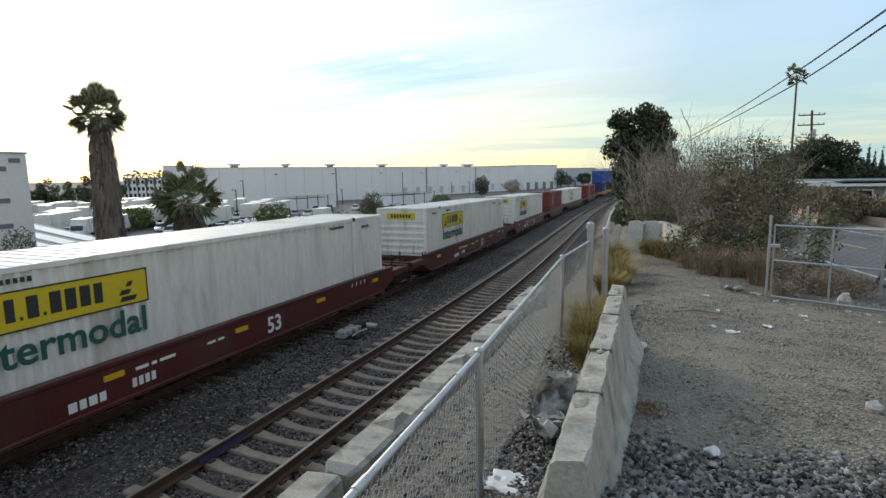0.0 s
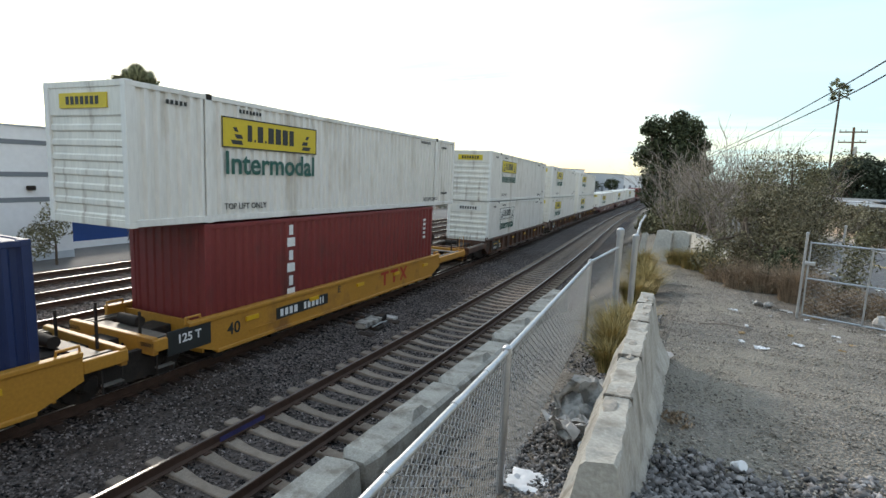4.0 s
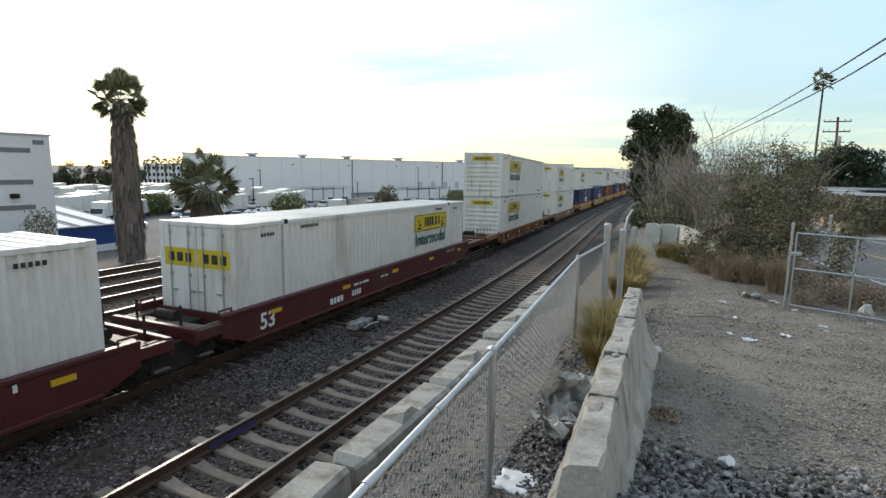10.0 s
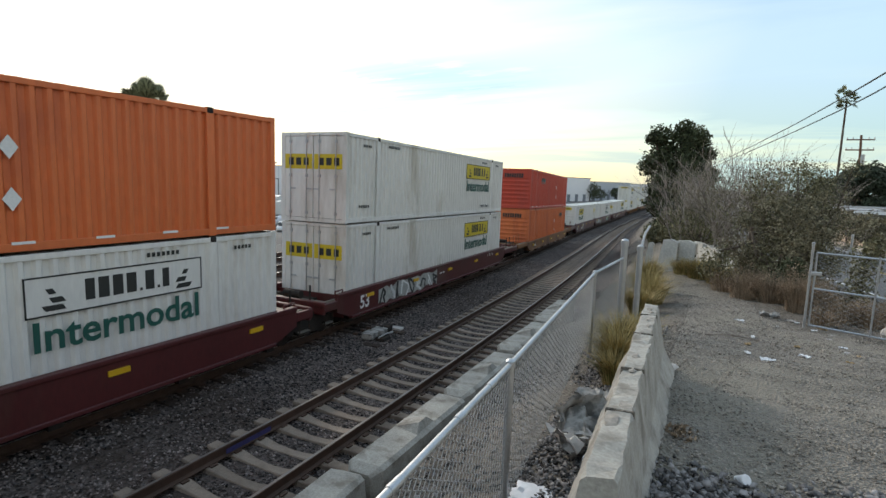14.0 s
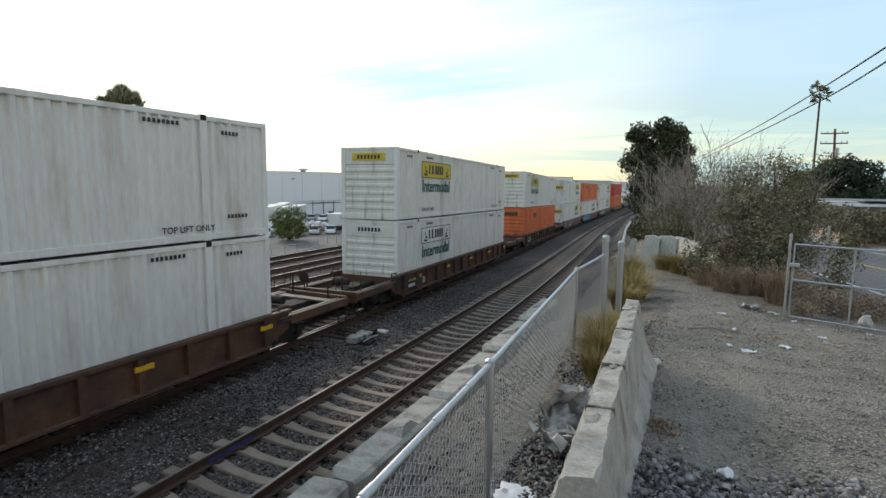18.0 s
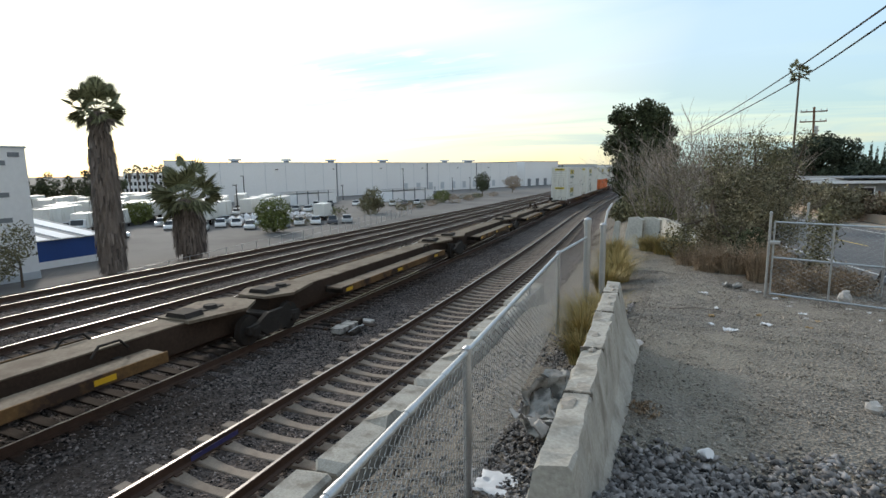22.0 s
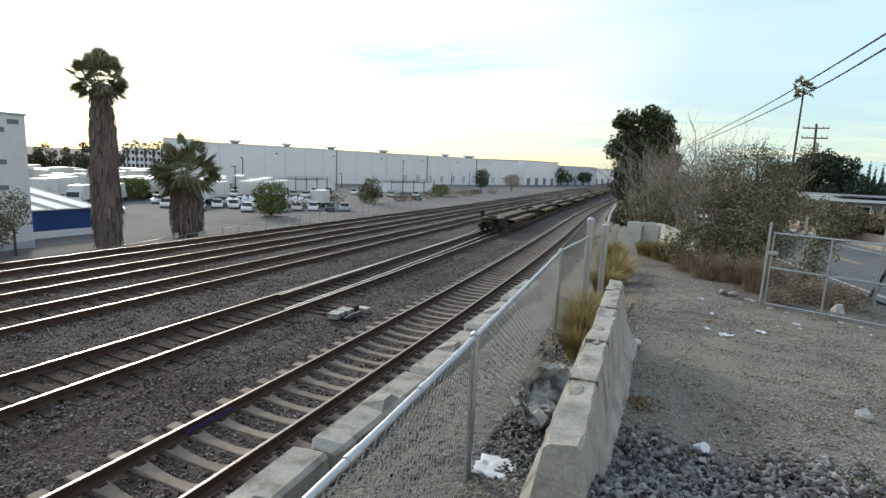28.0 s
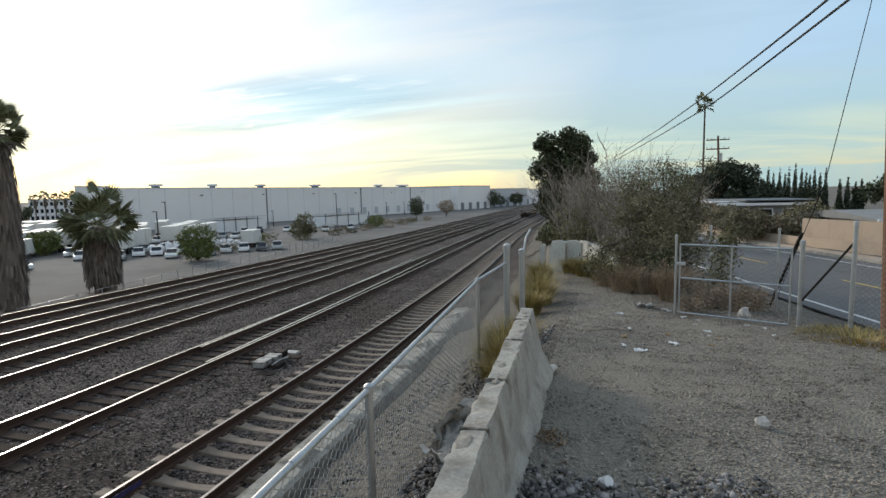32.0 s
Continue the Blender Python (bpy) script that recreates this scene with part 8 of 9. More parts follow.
def build_roadside():
    # peach wall above the footway
    w = thing("garden_wall", "long peach stucco garden wall beyond the road", "wall")
    for k in range(26):
        y0, y1 = -10 + k * 3.0, -10 + (k + 1) * 3.0 - 0.02
        if 40.5 < y0 < 62:
            continue
        x0, x1 = road_x(y0) + 9.75, road_x(y1) + 9.75
        z0, z1 = road_z(y0), road_z(y1)
        h = 1.75 if y0 < 41 else 1.0
        part("wall_panel", Geo().add([(x0, y0, z0), (x1, y1, z1), (x1 + 0.2, y1, z1), (x0 + 0.2, y0, z0), (x0, y0, z0 + h), (x1, y1, z1 + h), (x1 + 0.2, y1, z1 + h), (x0 + 0.2, y0, z0 + h)],
                                     [(0, 1, 5, 4), (1, 2, 6, 5), (2, 3, 7, 6), (3, 0, 4, 7), (4, 5, 6, 7)]), M["stucco"], w)
    lo = thing("low_retaining_wall", "low tan retaining wall along the footway", "wall")
    for k in range(24):
        y0, y1 = -6 + k * 3.0, -6 + (k + 1) * 3.0
        x0, x1 = road_x(y0) + 9.2, road_x(y1) + 9.2
        z0, z1 = road_z(y0) + 0.1, road_z(y1) + 0.1
        part("wall_panel", Geo().add([(x0, y0, z0), (x1, y1, z1), (x1 + 0.15, y1, z1), (x0 + 0.15, y0, z0), (x0, y0, z0 + 0.6), (x1, y1, z1 + 0.6), (x1 + 0.15, y1, z1 + 0.6), (x0 + 0.15, y0, z0 + 0.6)],
                                     [(0, 1, 5, 4), (1, 2, 6, 5), (2, 3, 7, 6), (3, 0, 4, 7), (4, 5, 6, 7)]), M["stucco"], lo)
    # houses behind
    for nm, x, y, tn, L, D, base, eave, ridge in (("bungalow", 14.2, 36.5, 8, 14, 9, 0.8, 2.55, 3.0), ("bungalow", 10.4, 61, 4, 6.5, 9, 0.4, 2.9, 3.35)):
        h = thing(nm, "single-storey house with a low grey roof behind the garden wall", "house", pose(x, y, 0, 0, 0, tn), group="houses beyond the road")
        part("wall", Geo().box((0, 0, base - 1), (L, D, eave)), M["stucco"] if x > 12 else M["roof_grey"], h)
        part("roof", Geo().prism([(-0.7, eave), (-0.7, eave + 0.1), (D / 2, ridge), (D + 0.7, eave + 0.1), (D + 0.7, eave)], -0.6, L + 0.6, "x"), M["roof_grey"], h, "low grey shingle roof")
        part("fascia", Geo().box((-0.65, -0.75, eave - 0.12), (L + 0.65, -0.66, eave + 0.12)), M["wall_white"], h)
        for k in range(3):
            q = part("window", Geo().box((1.2 + k * 2.0, -0.05, eave - 1.5), (2.4 + k * 2.0, 0.03, eave - 0.4)), M["wall_white"], h)
            part("pane", Geo().box((1.3 + k * 2.0, -0.07, eave - 1.4), (2.3 + k * 2.0, -0.045, eave - 0.5)), M["glass"], q)
    # carport with white parked vehicles under it
    c = thing("carport", "long low white carport roof", "carport", pose(9.6, 62, 0, 0, 0, 4))
    part("roof", Geo().box((0, 0, 3.02), (7.5, 5, 3.16), 0.02), M["wall_white"], c)
    part("roof_edge", Geo().box((2.5, -2.0, 3.2), (8.3, 4, 3.3), 0.02), M["stripe_grey"], c)
    for k in range(1, 4):
        part("post", Geo().box((0.2 + k * 2.3, 4.5, 0.2), (0.28 + k * 2.3, 4.58, 3.05)), M["stripe_grey"], c)
    f = thing("board_fence", "weathered leaning board fence", "fence")
    rng = random.Random(3)
    for k in range(22):
        x, y = 10.6 + k * 0.17, 51.6 - k * 0.06
        h = rng.uniform(0.8, 1.35)
        part("board", Geo().box((-0.07, -0.015, 0), (0.07, 0.015, h)), M["old_concrete"] if k % 4 else M["timber_pole"], f, at=pose(x, y, 1.25, 0, rng.uniform(-6, 6), rng.uniform(-8, 8)))
    # hedges and shrubs along the wall
    for k, (x, y, z, r, n, mt) in enumerate(((8.8, 44.5, 2.0, 1.15, 4200, "brush_leaf"), (12.5, 43.5, 2.0, 1.7, 6500, "brush_leaf"), (11.4, 44.2, 1.7, 0.7, 1200, "dry_brown"), (14.0, 41.5, 1.3, 0.5, 900, "dark_leaf"), (14.1, 41.5, 1.8, 0.22, 250, "dark_leaf"),
                                             (10.0, 46.0, 1.9, 1.2, 3800, "brush_leaf"), (11.0, 45.0, 1.7, 0.9, 2400, "dry_brown"), (9.3, 52, 2.0, 1.3, 3800, "brush_leaf"), (8.9, 56, 2.3, 0.9, 1200, "dry_brown"), (8.2, 60, 2.0, 1.0, 1500, "olive_leaf"), (7.4, 66, 2.0, 1.4, 1500, "dark_leaf"))):
        tree("garden_shrub", "leafy shrub by the garden wall", (x, y, z - r - 0.3), r * 0.8, 0.04, [((x, y, z), (r, r, r * 0.9)), ((x + r * 0.5, y, z - r * 0.2), (r * 0.7, r * 0.7, r * 0.7))], n, 0.09, mt, 500 + k, "shrub", 2)
    hedge = [((9.3, 69.5, 4.4), (1.4, 1.6, 1.3)), ((10.4, 69.2, 5.2), (1.5, 1.6, 1.6)), ((11.8, 69, 5.7), (1.5, 1.6, 1.6)), ((13.0, 68.8, 5.1), (1.5, 1.6, 1.5)), ((14.2, 68.6, 4.3), (1.4, 1.6, 1.3)), ((12.0, 69, 3.9), (3.0, 1.6, 1.5)), ((15.4, 68.4, 3.7), (1.4, 1.5, 1.0))]
    tree("dark_hedge_trees", "dense dark evergreen trees behind the houses", (12, 69.5, 0.5), 2.5, 0.25, pile([b[0] for b in hedge], 1.5, 4, 77, 0.3), 16000, 0.17, "cypress_leaf", 77, limbs=6)
    rng = random.Random(12)
    for k, (x, h) in enumerate(((20.4, 6.9), (21.0, 6.0), (21.7, 6.4), (22.3, 5.8), (22.7, 6.4), (23.4, 7.0), (24.1, 6.4), (24.6, 5.9), (25.0, 5.7), (25.5, 6.3), (26.1, 6.0), (26.7, 6.3), (28.2, 5.0), (29.0, 5.2), (29.8, 4.7), (30.4, 5.0))):
        y = 93.4 - 0.26 * x
        c = thing("cypress", "slender dark cypress in a row", "cypress", pose(x, y, 0.5), group="cypress row")
        hh = h - 0.5
        part("trunk", Geo().cyl((0, 0, -0.5), (0, 0, hh * 0.5), 0.08, 0.05, 6), M["bark"], c)
        part("crown", leaf_mesh("crown", [((0, 0, hh * (0.15 + 0.1 * q)), (0.5 * (1 - q * 0.1), 0.5 * (1 - q * 0.1), hh * 0.13)) for q in range(9)], 1500, 0.13, M["cypress_leaf"], 600 + k, 0.4), None, c)
    tree("far_tree", "round dark tree beyond the houses", (33.5, 84, 0.5), 2, 0.2, [((33.5, 84, 4.3), (2.4, 2.4, 1.8)), ((31.5, 85, 3.4), (2, 2, 1.2))], 1400, 0.25, "dark_leaf", 700)
    # tall thin palm far off
    fan_palm("thin_palm", "very tall slim palm far down the road", (22.0, 158.4, 0.3), 26.3, 2.2, 0.0, 17, 0.5, 26)
    # utility poles
    p = thing("utility_pole", "wooden utility pole with two cross arms", "utility pole", pose(12.4, 74, 0.0))
    part("pole", Geo().cyl((0, 0, -0.5), (-0.5, 0, 10.2), 0.15, 0.11, 10), M["timber_pole"], p, smooth=True)
    for z, w in ((9.75, 1.15), (8.75, 1.15)):
        part("cross_arm", Geo().box((-0.5 - w, -0.06, z - 0.06), (-0.5 + w, 0.06, z + 0.06)), M["timber_pole"], p)
        for s in (-0.95, -0.55, 0.55, 0.95):
            part("insulator", Geo().cyl((-0.5 + s * w, 0, z + 0.06), (-0.5 + s * w, 0, z + 0.24), 0.05, n=8), M["galv"], p)
    part("transformer", Geo().cyl((-0.2, 0, 7.4), (-0.2, 0, 8.3), 0.2, n=12), M["galv"], p)
    q = thing("utility_pole", "dark stained wooden utility pole close to the gate", "utility pole", pose(5.06, 12.0, 1.3))
    part("pole", Geo().cyl((0, 0, -0.4), (-0.32, 0.1, 9.5), 0.15, 0.12, 14), M["timber_pole"], q, smooth=True)
    part("guy_wire", Geo().tube([(-0.82, 3.9, 0.1), (-0.5, 1.9, 3.2), (-0.14, 1.3, 6.4), (-0.02, 0.9, 8.6)], 0.008, 5), M["black_cable"], q)
    part("guy_cover", Geo().tube([(-0.86, 4.1, 0.05), (-0.62, 2.7, 2.1)], 0.035, 8), M["undergear"], q, "dark plastic guy wire cover")
    # overhead cables towards the far tree line, their course fitted to the camera's view
    for xs, zs in (((3.4, 3.9, 4.02, 4.0, 3.3, 1.8, -2.0), (8.3, 7.5, 7.7, 8.1, 8.15, 8.0, 7.6)), ((3.75, 4.2, 4.32, 4.36, 3.5, 1.9, -1.9), (8.3, 7.45, 7.66, 7.84, 7.85, 7.7, 7.3))):
        ky = (-16, 0, 13, 26.5, 40, 57, 95)
        pts = [(float(np.interp(y, ky, xs)), float(y), float(np.interp(y, ky, zs))) for y in np.linspace(-16, 95, 60)]
        for q in range(3):
            pts = [pts[0]] + [tuple((a[i] + 2 * b[i] + c[i]) / 4 for i in range(3)) for a, b, c in zip(pts[:-2], pts[1:-1], pts[2:])] + [pts[-1]]
        thing("overhead_cable", "thick black overhead cable", "cable", geo=Geo().tube(pts, 0.026, 6), mat=M["black_cable"], group="overhead cables")


build_roadside()
CAR_WHITE = saloon("white_sedan", "white saloon car driving along the road", "car_paint_white")
CAR_WHITE_B = saloon("white_car", "white car driving along the road", "car_paint_white")
CAR_PICKUP = saloon("white_pickup", "white pickup truck driving along the road", "car_paint_white", "", 5.4, 1.85, True)
CAR_DARK = saloon("grey_van", "grey car driving away along the road", "car_paint_dark", "", 4.7, 1.7)
ROAD_CARS = ((CAR_WHITE, 33.5, 29.4, -16.0, 1.75), (CAR_WHITE_B, 38.0, 18.5, -22.0, 3.0), (CAR_PICKUP, 43.6, 23.0, -23.0, 4.6), (CAR_DARK, 49.5, 29.7, 28.0, 7.9))


# ---- stones, litter and small things ----
def stones(name, label, spots, mat, seed, lo, hi):
    """Angular stones: squashed octahedra, one mesh."""
    rng = np.random.default_rng(seed)
    n = len(spots)
    base = np.array([(1, 0, 0), (-1, 0, 0), (0, 1, 0), (0, -1, 0), (0, 0, 1), (0, 0, -1)], dtype=np.float32)
    s = (lo + (hi - lo) * rng.random(n) ** 1.6)[:, None, None]
    v = base[None] * s * rng.uniform(0.6, 1.15, (n, 6, 1)) * np.array([1.0, 0.85, 0.62])
    v = v + rng.normal(size=(n, 6, 3)) * s * 0.24
    a = rng.random(n) * 2 * np.pi
    t = rng.normal(size=n) * 0.5
    ca, sa, ct, st = np.cos(a), np.sin(a), np.cos(t), np.sin(t)
    R = np.zeros((n, 3, 3))
    R[:, 0, 0], R[:, 0, 1], R[:, 1, 0], R[:, 1, 1], R[:, 2, 2] = ca, -sa, sa, ca, 1
    T = np.zeros((n, 3, 3))
    T[:, 0, 0], T[:, 1, 1], T[:, 1, 2], T[:, 2, 1], T[:, 2, 2] = 1, ct, -st, st, ct
    v = np.einsum("nij,nkj->nki", R @ T, v) + np.asarray(spots, dtype=np.float64)[:, None, :]
    tri = np.array([(0, 2, 4), (2, 1, 4), (1, 3, 4), (3, 0, 4), (2, 0, 5), (1, 2, 5), (3, 1, 5), (0, 3, 5)])
    f = (np.arange(n)[:, None, None] * 6 + tri[None]).reshape(-1, 3)
    ob = new(name, bulk(name, v.reshape(-1, 3), f, mat))
    return tagged(ob, label, "stones", kind="stuff")


def scatter_stones():
    rng = random.Random(2)
    ball, gravel, heap, bank = [], [], [], []
    # between the tracks, thinning with distance
    while len(ball) < 60000:
        y = 3.5 + 36 * rng.random() ** 1.9
        x = rng.uniform(-24.5, -3.9)
        if y < 0.45 * -x - 4.5 and x < -12:
            continue
        u = x - float(bend_x(y))
        if any(abs(abs(u - c) - GAUGE / 2) < 0.07 for c in TRACKS):
            continue
        d1 = abs(u - TRACKS[0])
        if d1 < 1.32:
            k = (y - 0.5) % 0.61
            if min(k, 0.61 - k) < 0.16:
                continue
        dn = min(abs(u - c) for c in TRACKS[1:])
        if dn < 0.95:
            k = (y - 0.5) % 0.53
            if min(k, 0.53 - k) < 0.13:
                continue
        ball.append((x, y, ground_z(x, y) + 0.012))
    stones("ballast_stones", "loose dark grey ballast stones between the rails", ball, M["stone"], 5, 0.018, 0.042)
    while len(gravel) < 42000:
        y = 3.0 + 19 * rng.random() ** 1.7
        x = rng.uniform(-1.4, 4.0)
        if x > 0.3 + 0.62 * y or (x < -0.3 and y < 7.5) or (y > 11 and x < -0.5 - 0.06 * (y - 11) + 0.3 * noise.noise(Vector((y, 1, 2)))):
            continue
        gravel.append((x, y, ground_z(x, y) + 0.004 + 0.06 * noise.noise(Vector((x * 0.9, y * 0.9, 0))) + 0.03 * noise.noise(Vector((x * 2.7, y * 2.7, 5)))))
    stones("gravel_stones", "small grey and tan stones strewn over the path", gravel, M["gravel_stone"], 6, 0.005, 0.021)
    while len(heap) < 16000:
        y = rng.uniform(2.0, 6.0)
        x = rng.uniform(-0.9, 2.6)
        # piled against the barrier's near end, thinning out along the path
        w = math.exp(-((x + 0.1) / 0.55) ** 2 - ((y - 2.7) / 0.55) ** 2)
        flat = max(0.0, 1 - (y - 2.4) / (2.4 + 0.8 * noise.noise(Vector((x * 1.3, y * 0.8, 3))))) * max(0.0, 1 - abs(x - 0.35) / 1.1)
        if rng.random() > w + flat * 0.9:
            continue
        if x < -0.36 and y > 2.55:
            continue
        z = ground_z(x, y) if x > -0.3 else 2.45
        heap.append((x, y, z + 0.02 + w * 0.34 * (0.4 + 0.6 * rng.random())))
    stones("ballast_heap", "heap of coarse grey ballast stones at the barrier's end", heap, M["heap_stone"], 7, 0.014, 0.046)
    while len(bank) < 15000:
        y = rng.uniform(2.2, 11)
        x = rng.uniform(-3.1, -0.62) if rng.random() < 0.3 else rng.uniform(-1.4, -0.62)
        bank.append((x, y, ground_z(x, y) + 0.01))
    stones("bank_stones", "small stones and rubble on the bank by the fence", bank, M["heap_stone"], 8, 0.008, 0.038)


scatter_stones()


def crumpled(name, label, at, size, mat, seed, category="litter", flat=0.5):
    rng = random.Random(seed)
    g = Geo()
    n = 11
    rows = []
    for j in range(n):
        row = []
        for i in range(n):
            u, v = i / (n - 1) - 0.5, j / (n - 1) - 0.5
            h = noise.noise(Vector((u * 6 + seed, v * 6, seed * 1.3))) * 0.5 + 0.35 * noise.noise(Vector((u * 13, v * 13, seed)))
            k = 1 - 0.35 * abs(noise.noise(Vector((u * 4, v * 4, seed + 9))))
            row.append((u * size[0] * k, v * size[1] * k, max(0.0, (h + 0.42) * size[2])))
        rows.append(row)
    g.grid(rows)
    rows2 = [[(p[0], p[1], max(-0.004, p[2] - 0.012)) for p in r] for r in rows]
    g.grid([list(reversed(r)) for r in rows2])
    return thing(name, label, category, at, geo=g, mat=M[mat], smooth=True)


def build_small_things():
    gz = lambda x, y, up=0.0: pose(x, y, ground_z(x, y) + up)
    # crushed paper cup on the path
    c = thing("crushed_cup", "crushed white paper cup lying on the gravel", "cup", gz(0.30, 4.2, 0.035) @ pose(0, 0, 0, 62, 12, 30))
    part("cup_body", Geo().cyl((0, 0, -0.045), (0, 0, 0.04), 0.025, 0.034, 14, False), M["plastic_white"], c, smooth=True)
    part("lid", Geo().cyl((0, 0, 0.039), (0, 0, 0.05), 0.037, 0.033, 14), M["plastic_white"], c, "white plastic lid", True)
    sack = thing("plastic_sack", "torn grey plastic sack slumped open by the fence", "sack", gz(-0.9, 5.15, 0.02))
    rows = []
    for j in range(14):
        f = j / 13.0
        ring = []
        for i in range(29):
            a = 2 * math.pi * (i % 28) / 28
            d = Vector((math.cos(a), math.sin(a), 0))
            fold = 1 + 0.30 * noise.noise(d * 2.2 + Vector((0, 0, f * 2.5))) + 0.16 * noise.noise(d * 5.5 + Vector((3, 0, f * 5)))
            r = (0.10 + 0.15 * math.sin(min(1.0, f * 1.25) * 1.9)) * fold
            ring.append((d.x * r, d.y * r * 1.2 + 0.10 * f, 0.30 * f + 0.10 * f * d.y + 0.06 * f * noise.noise(d * 3 + Vector((7, 0, 0)))))
        rows.append(ring)
    g = Geo().grid(rows)
    g.grid([[(p[0] * 0.93, p[1] * 0.93, p[2] + 0.008) for p in reversed(r)] for r in rows])
    part("sack_body", g, M["bag_grey"], sack, smooth=True)
    flap = lambda u, v, k: (u * 0.34 - 0.02, v * 0.40 + 0.02, 0.17 + 0.16 * v * v + 0.10 * noise.noise(Vector((u * 5 + k, v * 5, k))) - 0.16 * u * u)
    for k, (turn, mt) in enumerate(((20, "bag_grey"), (150, "rock"))):
        g = Geo().grid([[flap(i / 9 - 0.5, j / 9 - 0.2, k * 3.1) for i in range(10)] for j in range(10)])
        g.grid([[(p[0], p[1], p[2] - 0.01) for p in reversed([flap(i / 9 - 0.5, j / 9 - 0.2, k * 3.1) for i in range(10)])] for j in range(10)])
        part("torn_flap", g, M[mt], sack, "pale folded flap" if k else "", True, pose(0, 0, 0, 0, 0, turn))
    crumpled("paper_scrap", "white crumpled paper by the fence post", gz(-1.06, 4.25, 0.0), (0.44, 0.30, 0.05), "plastic_white", 5)
    crumpled("clear_bottle_scrap", "grey plastic scrap on the bank", gz(-1.05, 6.75, 0.0), (0.5, 0.3, 0.12), "bag_grey", 6)
    thing("paper_tube", "small white paper tube by the barrier", "litter", gz(-0.78, 4.78, 0.06) @ pose(0, 0, 0, 80, 0, 20), geo=Geo().cyl((0, 0, -0.09), (0, 0, 0.09), 0.05, n=12), mat=M["plastic_white"], smooth=True)
    crumpled("white_bag", "white plastic bag caught in the weeds", gz(1.06, 13.4, 0.0), (0.36, 0.24, 0.15), "bag_grey", 8)
    thing("pale_rock", "pale rock behind the gate", "rock", gz(2.75, 12.3, 0.08), geo=Geo().blob((0, 0, 0), (0.11, 0.1, 0.15), 9, 6, 0.5, 4), mat=M["rock"])
    crumpled("paper_scrap", "white paper scrap on the gravel", gz(0.74, 8.7, 0.0), (0.18, 0.13, 0.05), "plastic_white", 9)
    thing("stone_lump", "long pale stone beside the barrier", "rock", gz(-0.36, 7.25, 0.03) @ pose(0, 0, 0, 0, 0, 60), geo=Geo().blob((0, 0, 0), (0.16, 0.06, 0.05), 9, 6, 0.4, 2), mat=M["rock"])
    thing("pale_rock", "small pale rock on the gravel", "rock", gz(1.58, 5.7, 0.03), geo=Geo().blob((0, 0, 0), (0.06, 0.05, 0.06), 9, 6, 0.4, 7), mat=M["rock"])
    thing("dry_stick", "thin dry stick lying across the path", "stick", gz(0.32, 10.3, 0.02), geo=Geo().tube([(-0.35, -0.1, 0), (0, 0.03, 0.02), (0.4, 0.0, 0)], 0.012, 5), mat=M["twig"])
    r = thing("red_weed", "reddish dry weed at the barrier's foot", "weeds", gz(-0.12, 4.95, 0.0))
    part("dry_stalk_mass", leaf_mesh("stalks", [((0, 0, 0.04), (0.15, 0.11, 0.05))], 160, 0.02, M["dry_brown"], 801, 0.1), None, r)
    thing("cardboard_piece", "torn brown cardboard standing in the gravel", "cardboard", pose(0.61, 3.47, 2.52, -18, 0, -12), geo=Geo().prism([(-0.11, -0.02), (0.12, -0.02), (0.07, 0.07), (0.045, 0.105), (0.02, 0.09), (0.0, 0.11), (-0.02, 0.10)], -0.004, 0.004, "y"), mat=M["cardboard"])
    rng = random.Random(77)
    for i in range(26):
        x, y = rng.uniform(0.3, 3.4), rng.uniform(9.0, 13.2)
        if x > 0.4 + 0.25 * y:
            continue
        crumpled("litter_scrap", "small pale scrap of litter", gz(x, y, 0.0) @ pose(0, 0, 0, 0, 0, rng.uniform(0, 180)), (rng.uniform(0.05, 0.14), rng.uniform(0.04, 0.1), 0.035), ("plastic_white", "rock", "cardboard")[i % 3], 20 + i)
    # switch machine beside the second track
    s = thing("switch_machine", "grey switch machine and rods beside the turnout", "switch machine", pose(-8.95, 15.25, float(bend_z(15)) - 0.26, 0, 0, 4))
    part("housing", Geo().box((-0.30, -0.42, 0.06), (0.06, 0.02, 0.21), 0.03), M["bag_grey"], s, "dusty grey housing")
    part("housing_lid", Geo().box((-0.31, -0.43, 0.21), (0.07, 0.03, 0.245), 0.012), M["bag_grey"], s)
    part("gear_case", Geo().box((-0.25, 0.06, 0.06), (0.13, 0.42, 0.22), 0.03), M["bag_grey"], s)
    part("gear_case_lid", Geo().box((-0.26, 0.06, 0.22), (0.14, 0.43, 0.25), 0.012), M["bag_grey"], s)
    part("motor", Geo().cyl((-0.05, 0.46, 0.14), (-0.05, 0.86, 0.14), 0.11, n=14), M["undergear"], s, smooth=True)
    part("motor_cap", Geo().box((-0.18, 0.50, 0.22), (0.10, 0.84, 0.26), 0.012), M["undergear"], s)
    part("crank_box", Geo().box((0.08, -0.25, 0.0), (0.36, 0.2, 0.13), 0.03), M["undergear"], s)
    part("hand_lever", Geo().tube([(0.22, -0.3, 0.14), (0.3, 0.05, 0.20), (0.32, 0.4, 0.16)], 0.022, 7), M["galv"], s, smooth=True)
    for y in (-0.1, 0.3, 0.62):
        part("throw_rod", Geo().cyl((-1.6, y, 0.06), (-0.3, y, 0.09), 0.03, n=8), M["undergear"], s)
        part("rod_joint", Geo().box((-0.75, y - 0.06, 0.03), (-0.6, y + 0.06, 0.13), 0.02), M["rail"], s)
    part("base_plank", Geo().box((-1.7, -0.75, -0.04), (0.45, -0.5, 0.03), 0.01), M["wood_tie"], s)
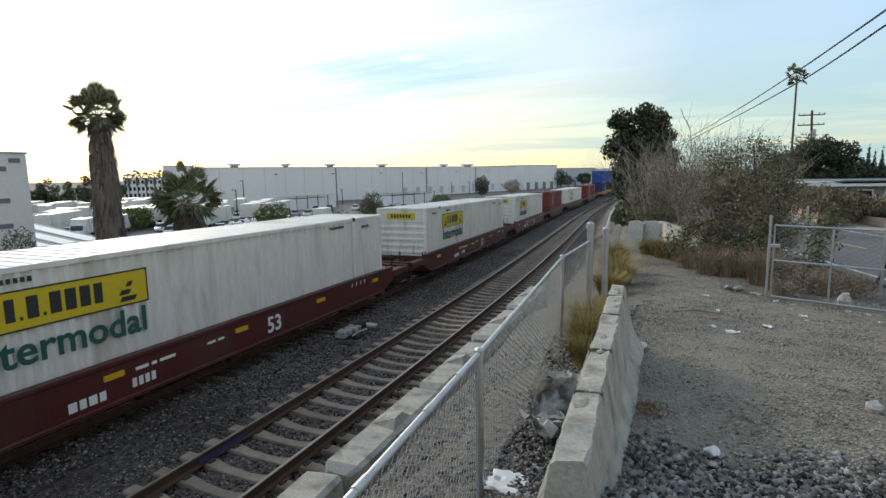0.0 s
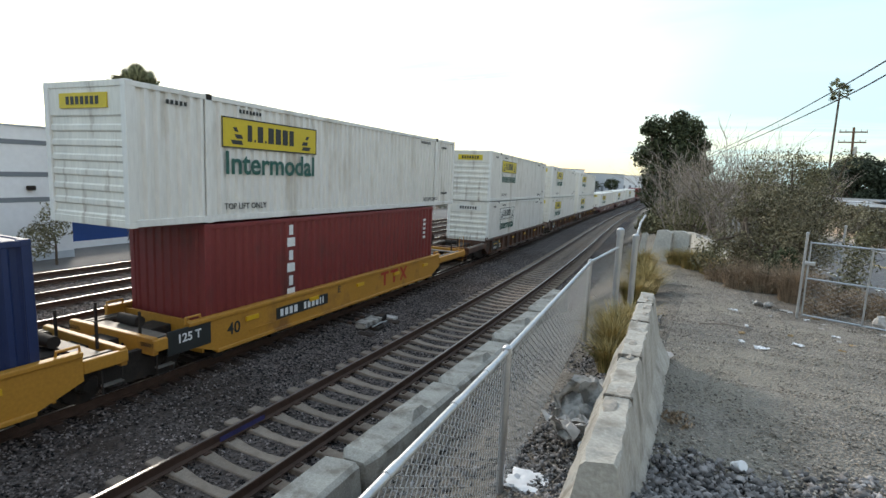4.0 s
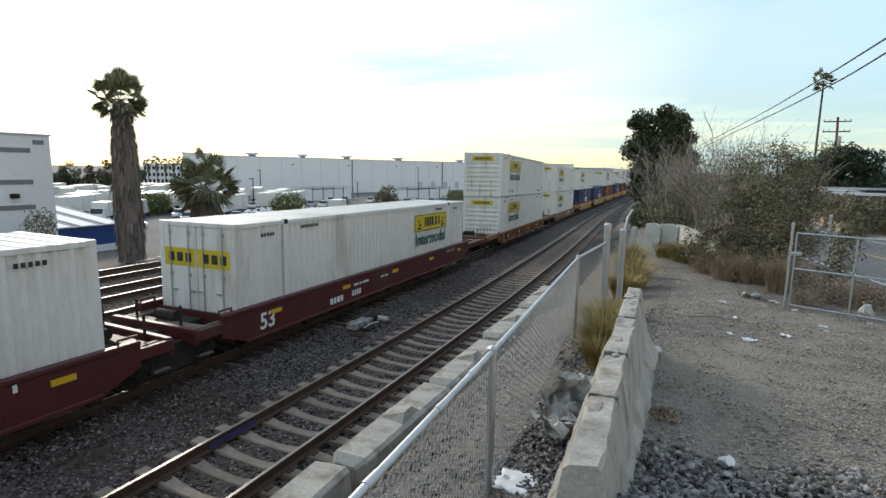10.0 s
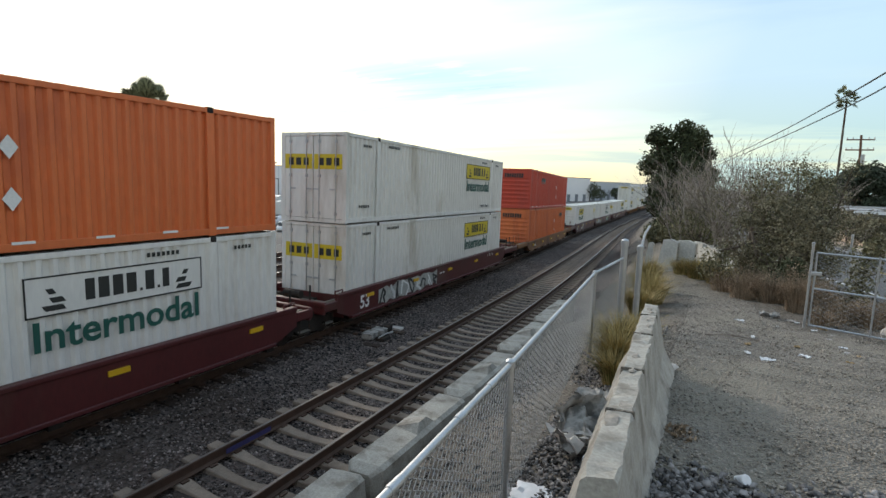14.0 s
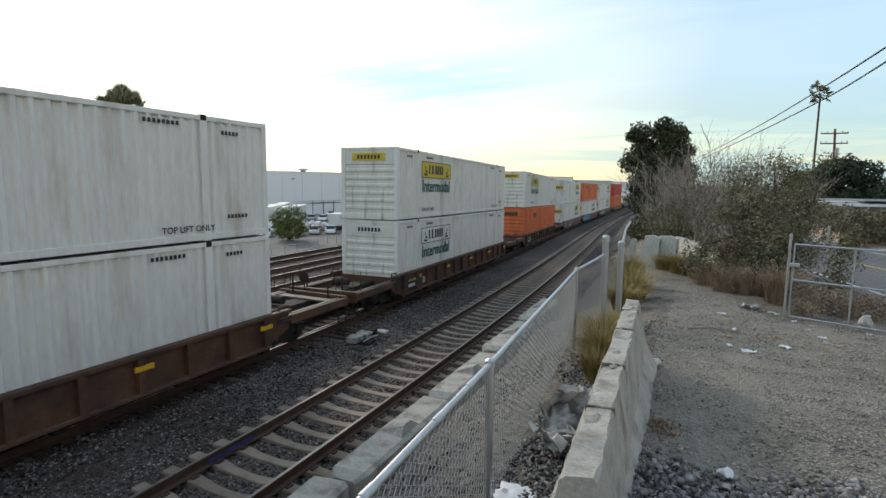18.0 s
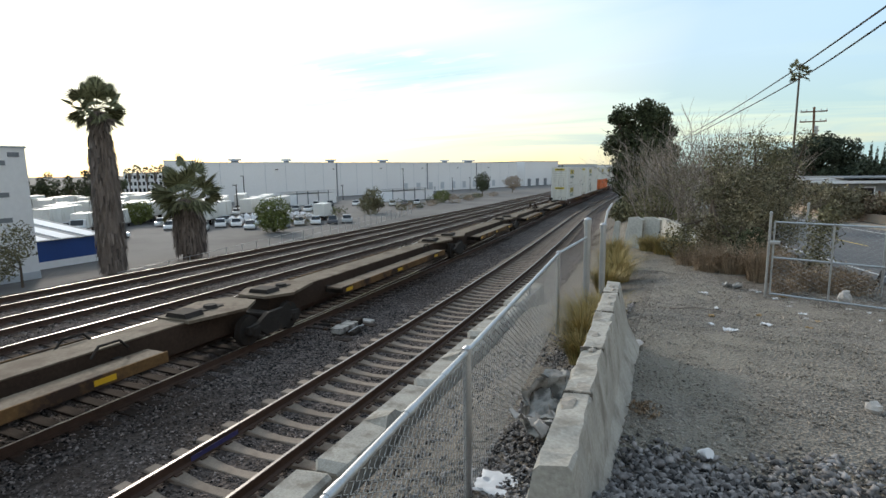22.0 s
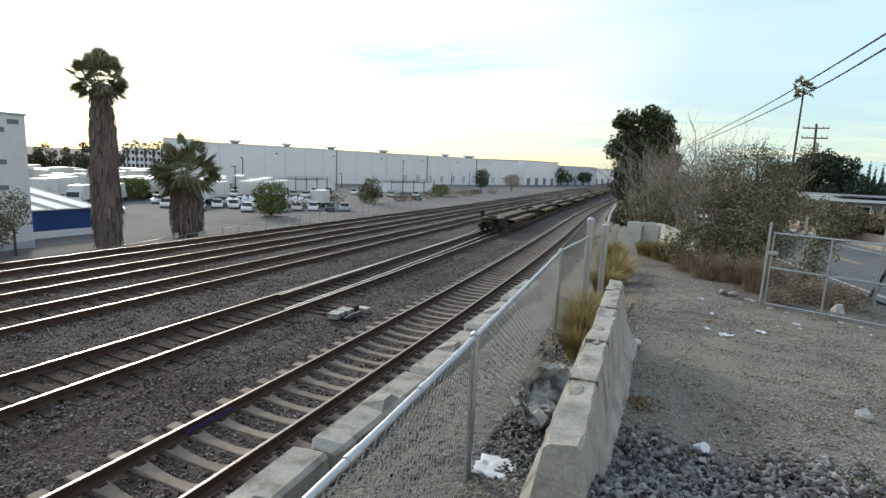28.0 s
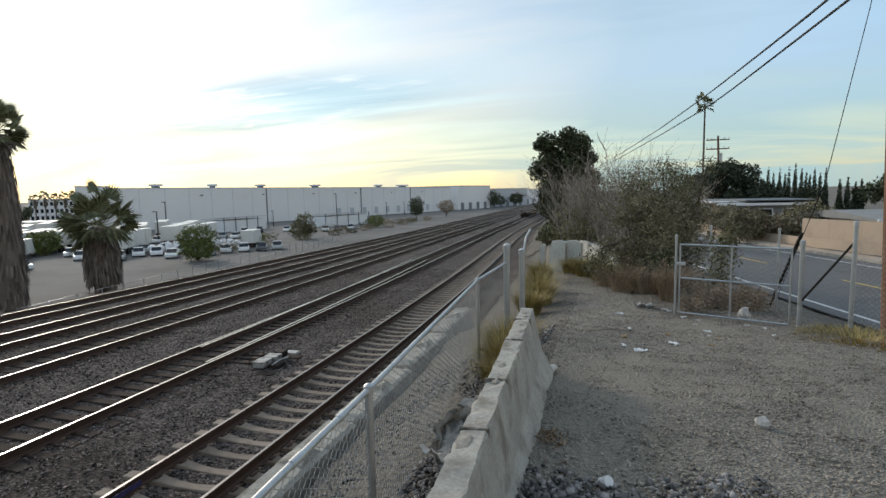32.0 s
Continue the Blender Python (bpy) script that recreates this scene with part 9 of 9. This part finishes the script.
    part("base_plank", Geo().box((-1.7, 0.75, -0.04), (0.45, 1.0, 0.03), 0.01), M["wood_tie"], s)
    thing("ground_plate", "flat pale plate on the ballast", "plate", pose(-9.0, 16.55, float(bend_z(16.5)) - 0.19), geo=Geo().box((-0.2, -0.13, -0.05), (0.2, 0.13, 0.03), 0.01), mat=M["rock"])
    # blue marks sprayed on the near rail's side
    thing("rail_marking", "dark blue spray mark on the rail's web", "marking", geo=Geo().box((TRACKS[0] - GAUGE / 2 + 0.0125, 7.0, -0.135), (TRACKS[0] - GAUGE / 2 + 0.0165, 8.1, -0.05)), mat=M["rail_mark"])


build_small_things()


LONG = ("warehouse", "corner_block", "office_wing", "distant_hall", "office_warehouse", "blue_shed", "bungalow", "carport", "loading_canopy", "concrete_barrier", "concrete_block")


def fit_to_view(moving):
    """Skew the site to suit the camera's view: long built things by their corners, all others by their feet."""
    grid, grow = VIEW_FIT.to_4x4(), Matrix.Scale(VIEW_FIT[2][2], 4)

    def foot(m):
        ahead = VIEW_FIT @ Vector((m[0][1], m[1][1], 0.0))
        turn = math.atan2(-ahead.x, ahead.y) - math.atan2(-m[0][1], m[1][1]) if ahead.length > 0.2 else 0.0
        return Matrix.Translation(VIEW_FIT @ m.translation) @ Matrix.Rotation(turn, 4, "Z") @ Matrix.Translation(-m.translation) @ m @ grow

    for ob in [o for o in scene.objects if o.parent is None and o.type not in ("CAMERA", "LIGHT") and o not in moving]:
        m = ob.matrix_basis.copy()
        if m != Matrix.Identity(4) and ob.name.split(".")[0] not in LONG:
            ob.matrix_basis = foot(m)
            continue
        base = Matrix.Translation(VIEW_FIT @ m.translation)
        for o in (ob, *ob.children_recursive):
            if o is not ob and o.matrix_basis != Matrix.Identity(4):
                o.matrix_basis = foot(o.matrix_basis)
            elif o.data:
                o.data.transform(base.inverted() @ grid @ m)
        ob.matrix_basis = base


fit_to_view({ob for ob, *_ in RIDERS} | {ob for ob, *_ in ROAD_CARS})


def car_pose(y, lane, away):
    at = lambda v: VIEW_FIT @ Vector((road_x(v) + lane, v, road_z(v) + 0.03))
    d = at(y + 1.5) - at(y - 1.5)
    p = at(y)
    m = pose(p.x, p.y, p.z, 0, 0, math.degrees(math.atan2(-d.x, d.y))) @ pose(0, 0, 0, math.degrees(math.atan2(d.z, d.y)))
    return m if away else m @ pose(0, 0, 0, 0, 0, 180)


def motions():
    for ob, s, z, turned in RIDERS:
        walk(ob, [(t, train_pose(s, z, turned, t)) for t in range(33)])
    for ob, y, t0, v, lane in ROAD_CARS:
        walk(ob, [(t / 2, car_pose(max(-140.0, min(600.0, y + v * (t / 2 - t0))), lane, v > 0)) for t in range(65)])


motions()
